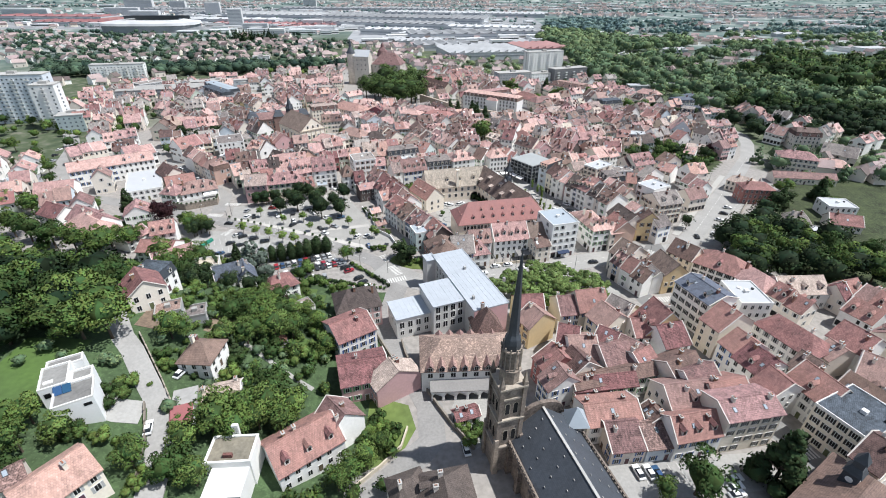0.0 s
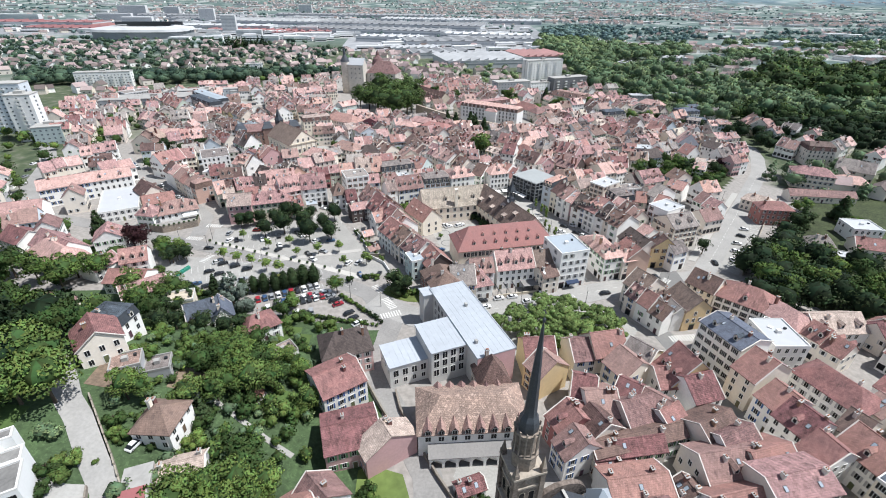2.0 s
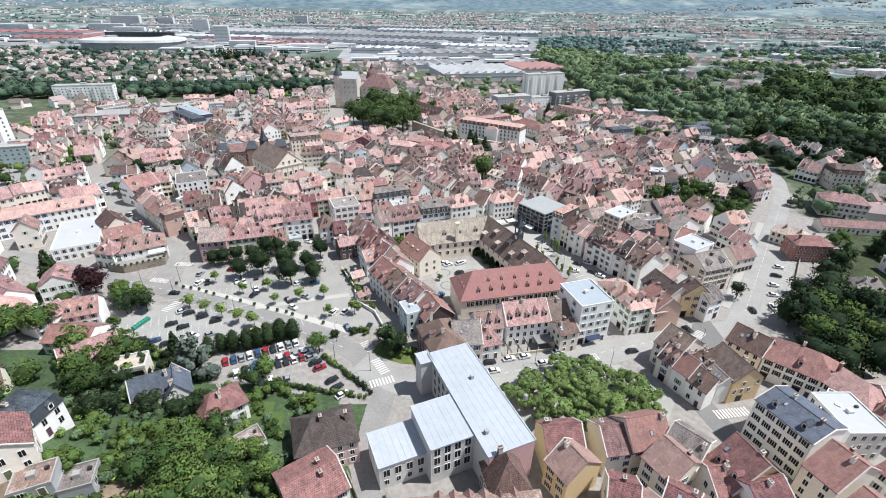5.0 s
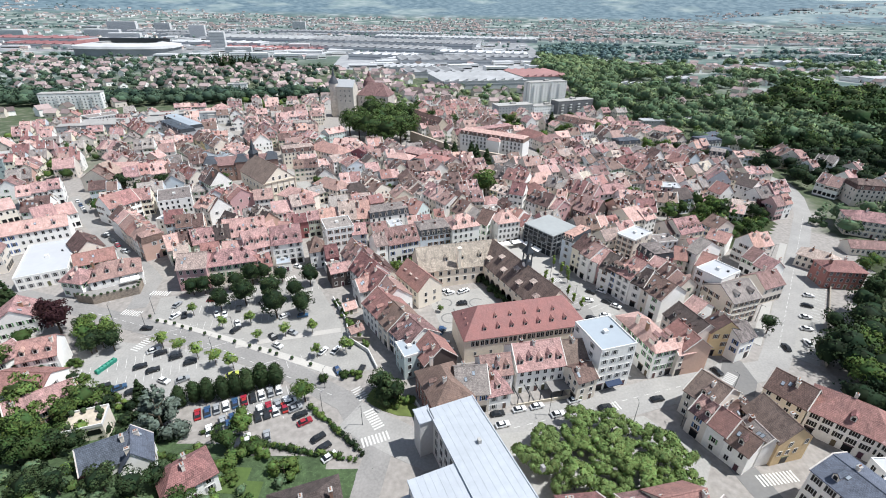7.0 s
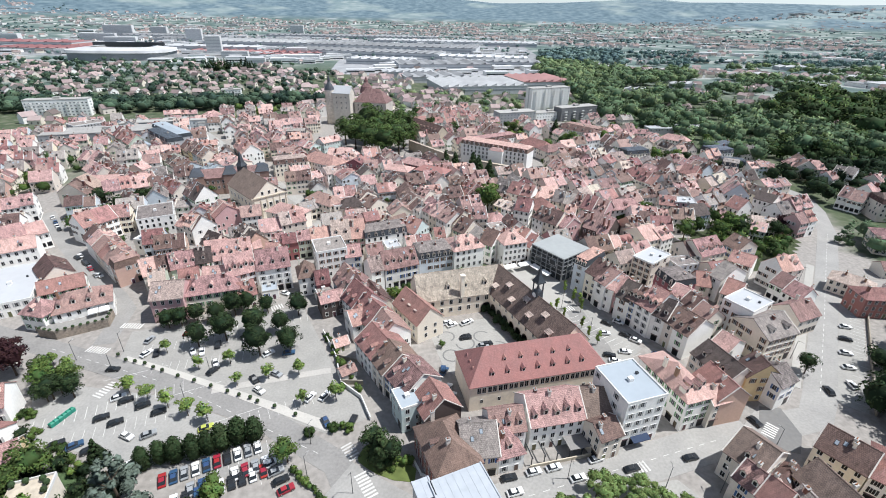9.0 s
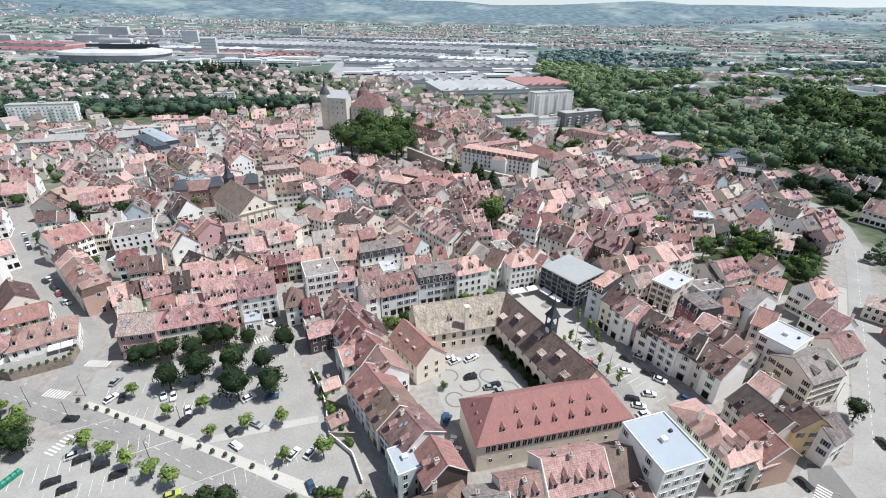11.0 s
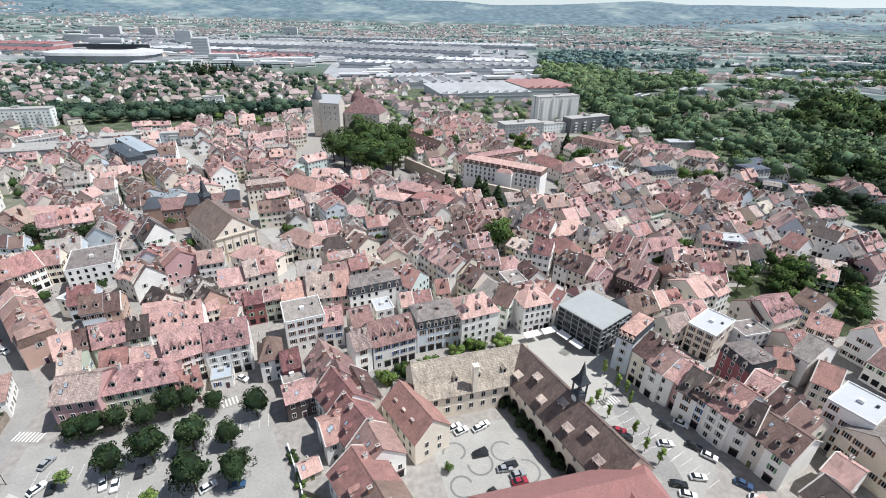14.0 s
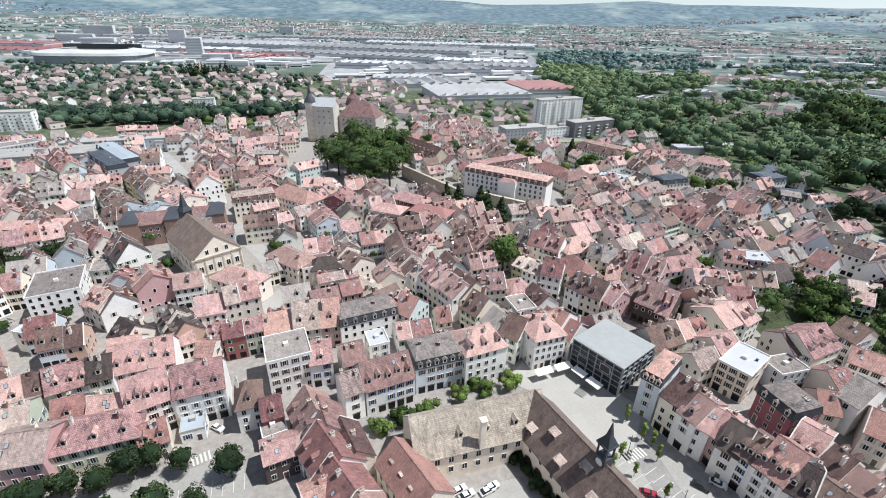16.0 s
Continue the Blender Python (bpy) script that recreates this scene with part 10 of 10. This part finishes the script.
for bx, by, bl, bw, bh in ((-420, 1290, 60, 16, 16), (-340, 1180, 40, 14, 12), (-250, 1240, 70, 18, 14), (-300, 1400, 50, 20, 18), (-180, 1300, 60, 16, 12), (-640, 1400, 70, 18, 14), (-820, 1330, 60, 16, 12), (-900, 1700, 90, 18, 22), (-1000, 1800, 60, 18, 26), (-1080, 1850, 60, 18, 24)):
    tower_block(bx, by, 6, bl, bw, bh, "pale flat-roofed works office block")
tower_block(-480, 1330, 8, 34, 16, 46, "grey office tower beside the works")
tower_block(-740, 1850, 8, 50, 18, 42, "grey apartment tower far off")
tower_block(-1150, 2150, 0, 110, 18, 40, "pale apartment slab far off")
tower_block(-1000, 2160, 0, 60, 18, 36, "pale apartment slab far off")
tower_block(-540, 2500, 0, 60, 18, 40, "pale tower blocks far off")
tower_block(-1330, 1780, 0, 150, 20, 22, "pale long apartment block")


def stadium():
    h = thing("stadium", -655, 1260, 0, 8, "oval white football stadium with a dark-topped stand", "stadium")

    def oval(a, b_, z, n=40):
        return [(math.copysign(abs(math.cos(t)) ** 0.6, math.cos(t)) * a, math.copysign(abs(math.sin(t)) ** 0.6, math.sin(t)) * b_, z) for t in (2 * math.pi * i / n for i in range(n))]

    def loft(rings, mats, name, label):
        b = Build()
        for r0, r1 in zip(rings, rings[1:]):
            n = len(r0)
            b.add(r0 + r1, [(i, (i + 1) % n, n + (i + 1) % n, n + i) for i in range(n)])
        part(name, b, mats, h, label)
    loft([oval(103, 72, 0), oval(103, 72, 14), oval(106, 75, 15)], [grey_sheet], "outer_wall", "grey outer wall")
    loft([oval(106, 75, 15), oval(104, 73, 20), oval(66, 42, 25), oval(66, 42, 23)], [white_sheet], "roof_ring", "white roof ring")
    loft([oval(66, 42, 22), oval(52, 34, 1)], [CONCRETE], "stand", "grey stands")
    part("roof_crest", Build().box(-75, 36, 22, 75, 44, 31), [METAL], h, "dark roof crest")


stadium()
for x, y, yaw, L, W, hgt, sheet_mat, word in ((60, 1120, 8, 190, 90, 12, grey_sheet, "wide grey works hall"), (-70, 1210, -8, 150, 60, 11, white_sheet, "pale works hall"), (215, 1180, -8, 130, 70, 12, grey_sheet, "grey works hall"),
                                              (-10, 985, 8, 90, 40, 9, white_sheet, "white works hall"), (-560, 1480, -3, 300, 70, 14, white_sheet, "pale works hall"), (-1080, 1560, 0, 300, 90, 14, red_sheet, "red-roofed works hall")):
    shed_hall(x, y, yaw, L, W, hgt, sheet_mat, word + " with rooflights", 7)
R = "dense green wood of tall deciduous trees"
forest("wood", [(330, 470), (300, 520), (345, 580), (400, 606), (405, 548), (446, 500), (600, 474), (520, 430), (420, 430)], 13.5, 20, R + " beside the town", 205, 0.077, "mid", 1, 0.06, gaps=((430, 490, 20),), wide=1.45, core=(6, 4))
forest("wood", [(405, 612), (407, 550), (450, 505), (600, 480), (900, 500), (900, 700), (640, 735), (540, 748)], 17, 28, "dense dark green wood of tall oaks", 240, 0.07, "oakwood", 61, gaps=((620, 690, 22), (760, 600, 26)), wide=1.5, core=(6, 4))
forest("wood", [(205, 610), (260, 560), (310, 590), (480, 680), (640, 760), (640, 900), (420, 860), (330, 900), (240, 880), (232, 740)], 14.5, 20, R + " along the river", 205, 0.077, "mid", 2, 0.05, gaps=((269, 624, 22), (464, 726, 34), (462, 880, 45), (560, 790, 40), (338, 797, 28), (442, 696, 32), (491, 745, 45), (420, 790, 50), (330, 660, 34), (540, 830, 50), (300, 780, 34), (270, 690, 24), (400, 690, 26), (360, 850, 30), (600, 780, 35)), wide=1.45, core=(6, 4))
forest("wood", [(235, 470), (260, 540), (225, 560), (215, 610), (270, 620), (320, 560), (300, 450), (270, 425)], 12, 15, "green park trees near villas", 220, 0.06, "mid", 3, 0.1, gaps=((262, 500, 16), (250, 585, 14)), wide=1.35)
forest("wood", [(128, 148), (131, 175), (146, 193), (160, 208), (171, 218), (180, 214), (174, 203), (170, 190), (192, 176), (186, 148)], 9, 15, "dark green trees beside the straight road", 410, 0.045, "dark", 4)
forest("wood", [(215, 290), (240, 300), (330, 330), (420, 380), (420, 300), (330, 262), (240, 250)], 13, 13, "green garden trees among villas", 240, 0.055, "mid", 14, 0.1, gaps=((275, 285, 14), (330, 310, 14), (300, 300, 10)))
forest("wood", [(262, 350), (258, 395), (300, 420), (420, 440), (430, 380), (330, 340)], 11, 15, "green trees behind the villas", 240, 0.055, "dark", 15, 0.1)
forest("wood", [(300, 436), (300, 462), (345, 500), (402, 540), (446, 498), (600, 474), (520, 430), (430, 405)], 12.5, 17, "deep green park trees beside villas", 230, 0.06, "oakwood", 62, 0.05, gaps=((330, 462, 13), (400, 455, 12)), wide=1.4, core=(6, 4))
forest("wood", [(-96, 130), (-96, 142), (-112, 160), (-150, 172), (-230, 190), (-230, 128), (-125, 141)], 10.5, 8.5, "mixed green garden trees on the slope", 330, 0.055, "green", 63, 0.08, gaps=((-141, 163, 9), (-121, 150, 8)), wide=1.35)
forest("wood", [(-230, 40), (-108, 60), (-98, 100), (-96, 126), (-125, 137), (-230, 122)], 9.5, 14, "green wood on the hillside", 330, 0.055, "shade", 5, wide=1.35)
forest("wood", [(-480, 610), (-345, 622), (-240, 640), (-150, 680), (-110, 690), (-120, 720), (-250, 690), (-400, 680), (-520, 690)], 10, 17, "green wooded bank behind the station", 120, 0.075, "suburb", 6, wide=1.5, core=(6, 4))
forest("wood", [(-640, 820), (-560, 700), (-440, 700), (-430, 760), (-300, 740), (-150, 780), (-140, 1000), (-300, 1080), (-700, 1120), (-900, 1050)], 18, 11.5, "garden trees among suburban houses", 50, 0.095, "suburb", 7, 0.12, core=(5, 3), wide=1.4)
forest("tree_row", [(-368, 982), (-300, 1028), (-305, 1040), (-373, 994)], 6, 22, "row of tall dark poplars", 90, 0.07, "dark", 8, 1.0)
forest("wood", [(260, 900), (235, 1030), (300, 1250), (480, 1180), (560, 1000), (420, 880)], 16, 22, R + " below the works", 110, 0.09, "mid", 9, gaps=((440, 1140, 48), (475, 1060, 48), (400, 1225, 48), (446, 875, 45)), wide=1.5, core=(6, 4))
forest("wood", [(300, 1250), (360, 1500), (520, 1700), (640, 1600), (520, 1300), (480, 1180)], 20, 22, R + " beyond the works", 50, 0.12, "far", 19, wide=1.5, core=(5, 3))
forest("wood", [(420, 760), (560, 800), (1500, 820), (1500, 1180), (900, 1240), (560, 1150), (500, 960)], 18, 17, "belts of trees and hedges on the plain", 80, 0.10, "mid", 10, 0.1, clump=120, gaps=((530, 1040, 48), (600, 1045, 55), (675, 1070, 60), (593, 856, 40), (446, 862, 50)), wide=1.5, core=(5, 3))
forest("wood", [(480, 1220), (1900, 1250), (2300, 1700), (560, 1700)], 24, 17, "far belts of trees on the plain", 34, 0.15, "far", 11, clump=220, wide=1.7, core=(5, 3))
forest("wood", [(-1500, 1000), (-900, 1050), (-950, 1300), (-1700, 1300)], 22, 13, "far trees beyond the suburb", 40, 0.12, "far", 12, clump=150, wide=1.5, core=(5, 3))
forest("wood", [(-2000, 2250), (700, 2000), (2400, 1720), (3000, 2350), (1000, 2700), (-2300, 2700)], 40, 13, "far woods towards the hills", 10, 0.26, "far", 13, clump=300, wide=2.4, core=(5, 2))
forest("wood", [(900, 480), (900, 720), (1500, 800), (1700, 600), (1300, 400)], 24, 18, "far wood on the plain", 34, 0.15, "mid", 16, wide=1.6, core=(5, 3))
forest("garden_shrubs", [(-92, 150), (-70, 152), (-30, 146), (-22, 120), (-30, 104), (-48, 84), (-60, 72), (-70, 92), (-88, 120)], 6.4, 4.2, "dense garden shrubs and hedges on the slope", 160, 0.09, "mid", 31)
forest("garden_shrubs", [(-88, 146), (-66, 150), (-32, 140), (-24, 120), (-32, 106), (-48, 90), (-66, 96), (-82, 118)], 6.5, 3.0, "yellow-green garden shrubs on the slope", 150, 0.1, "light", 41)
forest("garden_shrubs", [(-105, 50), (-60, 50), (-58, 64), (-72, 88), (-92, 108), (-100, 90)], 7, 4, "garden shrubs round the villas", 160, 0.09, "mid", 32, gaps=((-77, 77, 11), (-68, 58, 9), (-92, 78, 8), (-70, 77, 6), (-64, 74, 5), (-78, 56, 5)))
forest("garden_shrubs", [(-46, 20), (-30, 24), (-20, 50), (-6, 66), (-8, 80), (-20, 92), (-30, 66), (-44, 56)], 6, 5, "green shrubs between the lanes", 160, 0.09, "green", 33, gaps=((-43, 65, 10), (-4, 62, 8)))
forest("garden_shrubs", [(-125, 172), (-72, 152), (-62, 156), (-70, 168), (-104, 180), (-125, 198)], 6, 4.5, "hedges and shrubs beside the car park", 160, 0.09, "dark", 34)
forest("garden_shrubs", [(-250, 180), (-130, 165), (-135, 205), (-160, 225), (-250, 250)], 13, 8, "garden trees between houses", 200, 0.07, "green", 35)
forest("town_trees", [(-340, 330), (-240, 300), (-225, 400), (-250, 560), (-340, 580)], 19, 10, "trees between the houses at the edge of town", 140, 0.07, "green", 36)
forest("town_trees", [(110, 470), (200, 500), (250, 560), (190, 600), (70, 560), (60, 500)], 17, 11, "trees in the park below the flats", 140, 0.07, "green", 37, gaps=((142, 568, 24),))
forest("town_trees", [(-220, 560), (-80, 560), (-90, 660), (-220, 650)], 22, 10, "trees between low buildings", 120, 0.07, "green", 38)
forest("town_trees", [(-200, 290), (-100, 300), (60, 310), (200, 290), (215, 400), (100, 400), (-60, 400), (-200, 440)], 26, 8, "small trees in back yards of the old town", 160, 0.07, "green", 39)
forest("town_trees", [(-60, 640), (60, 610), (230, 640), (230, 760), (30, 780), (-130, 900), (-140, 700)], 21, 12, "trees between the works and the castle", 110, 0.08, "mid", 40, 0.1)
HEDGES = [((-40.8, 155.4), (-26.3, 151.9), "dark"), ((-103.4, 174.7), (-88.3, 167.2), "dark"), ((-104, 179.1), (-88.5, 171.2), "dark"), ((-88.5, 171.2), (-82.4, 168.2), "dark"), ((-84.3, 166.5), (-75.7, 165.3), "dark"), ((-59, 160), (-38.2, 155), "green"),
          ((-38.2, 155), (-16, 150.3), "green"), ((-14.6, 151.9), (-21.3, 158.6), "dark"), ((-21.3, 158.6), (-32.4, 169.5), "green"), ((108, 286), (128, 288), "green"), ((-70, 152), (-50, 147), "green"), ((-60, 120), (-40, 128), "dark")]
for k, ((ax, ay), (bx, by), mat) in enumerate(HEDGES):
    L = math.hypot(bx - ax, by - ay)
    ox, oy = -(by - ay) / L * 0.5, (bx - ax) / L * 0.5
    forest("hedge", [(ax - ox, ay - oy), (bx - ox, by - oy), (bx + ox, by + oy), (ax + ox, ay + oy)], 0.8, 1.7, "clipped green hedge along the car park and gardens", 60, 0.14, mat, 60 + k, core=(5, 3), wide=1.5)
forest("town_trees", [(146, 280), (150, 300), (176, 320), (204, 300), (172, 264)], 8.5, 9, "garden trees behind the old houses", 260, 0.06, "green", 45)
forest("wood", [(-950, 1130), (-200, 1070), (-190, 1170), (-560, 1165), (-780, 1180), (-950, 1240)], 17, 13, "trees and hedges in front of the stadium", 50, 0.1, "suburb", 46, clump=60, wide=1.4, core=(5, 3))
forest("wood", [(-1200, 1300), (300, 1300), (400, 2000), (-1200, 2200)], 38, 12, "scattered trees between the works halls", 30, 0.15, "far", 47, clump=90, wide=1.6, core=(5, 3))
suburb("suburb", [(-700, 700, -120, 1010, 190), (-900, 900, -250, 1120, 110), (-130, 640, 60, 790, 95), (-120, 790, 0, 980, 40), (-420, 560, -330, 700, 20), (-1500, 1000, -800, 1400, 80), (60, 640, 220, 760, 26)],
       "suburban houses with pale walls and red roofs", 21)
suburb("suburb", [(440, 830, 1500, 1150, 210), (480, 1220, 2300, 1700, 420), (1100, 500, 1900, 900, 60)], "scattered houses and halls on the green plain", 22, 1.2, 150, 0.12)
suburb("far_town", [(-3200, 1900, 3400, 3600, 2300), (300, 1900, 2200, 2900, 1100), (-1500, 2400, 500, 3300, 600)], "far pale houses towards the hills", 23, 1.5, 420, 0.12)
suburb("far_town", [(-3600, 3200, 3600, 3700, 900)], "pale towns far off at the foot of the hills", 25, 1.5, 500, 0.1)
suburb("works_sheds", [(-1200, 1330, 350, 2000, 210), (-1300, 2000, 450, 2500, 120), (-120, 1000, 300, 1300, 60), (-560, 1180, -160, 1330, 40)], "low grey and white sheds and depots between the works halls", 24, 0.8, 0, 0.9)
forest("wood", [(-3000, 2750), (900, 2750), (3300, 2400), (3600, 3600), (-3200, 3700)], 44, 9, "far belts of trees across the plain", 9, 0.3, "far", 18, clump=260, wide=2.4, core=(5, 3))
suburb("villas", [(240, 255, 420, 300, 14), (480, 725, 505, 765, 4), (400, 770, 440, 810, 6), (318, 648, 345, 675, 4), (290, 765, 315, 795, 4), (385, 680, 415, 700, 3), (585, 765, 620, 795, 5), (260, 680, 280, 700, 2), (520, 810, 560, 850, 5), (460, 550, 480, 570, 2), (610, 650, 640, 670, 3), (430, 690, 455, 705, 3), (505, 1010, 720, 1100, 46), (575, 845, 612, 875, 7)], "pale villas among garden trees", 24)
for x, y, yaw, L, W in ((400, 1225, -40, 70, 30), (440, 1140, -50, 60, 26), (478, 1062, -45, 64, 28), (338, 797, -20, 34, 12), (446, 868, 5, 40, 14), (880, 1184, -10, 70, 30)):
    shed_hall(x, y, yaw, L, W, 7, white_sheet, "low white hall among the trees", 3)
forest("garden_shrubs", [(-76, 104), (-62, 122), (-43, 128), (-31, 110), (-27, 92), (-40, 85), (-50, 92), (-52, 104), (-62, 108)], 5.2, 5, "planted garden shrubs and small trees on the slope", 150, 0.09, "green", 51, 0.1)
forest("garden_shrubs", [(-70, 86), (-66, 82), (-50, 92), (-44, 100), (-56, 106), (-72, 104)], 3.6, 2.4, "low planted garden beds beside the villa", 90, 0.12, "green", 52, gaps=((-64, 87, 4), (-63, 113, 5)))
tree("conifer", -55.3, 101.7, 7)


def gazebo(x, y):
    """A small round garden house: posts, rail and a pointed roof."""
    h = thing("gazebo", x, y, ground_z(x, y), 10, "small wooden garden gazebo with a reddish pointed roof", "gazebo")
    wood = material("gazebo_wood", (0.16, 0.09, 0.06), 0.8, 0.3, 4.0, 0.2)
    ring = [(math.cos(k * math.pi / 4), math.sin(k * math.pi / 4)) for k in range(8)]
    part("floor_slab", Build().box(-1.7, -1.7, -0.6, 1.7, 1.7, 0.1), [CONCRETE], h)
    for c, s in ring:
        part("post", Build().box(1.6 * c - 0.06, 1.6 * s - 0.06, 0, 1.6 * c + 0.06, 1.6 * s + 0.06, 2.3), [wood], h)
    top = [(2.1 * c, 2.1 * s, 2.2) for c, s in ring] + [(0, 0, 3.7), (0, 0, 2.15)]
    part("roof", Build().add(top, [(k, (k + 1) % 8, 8) for k in range(8)] + [((k + 1) % 8, k, 9) for k in range(8)]), [wood], h)


gazebo(-45.3, 111.2)
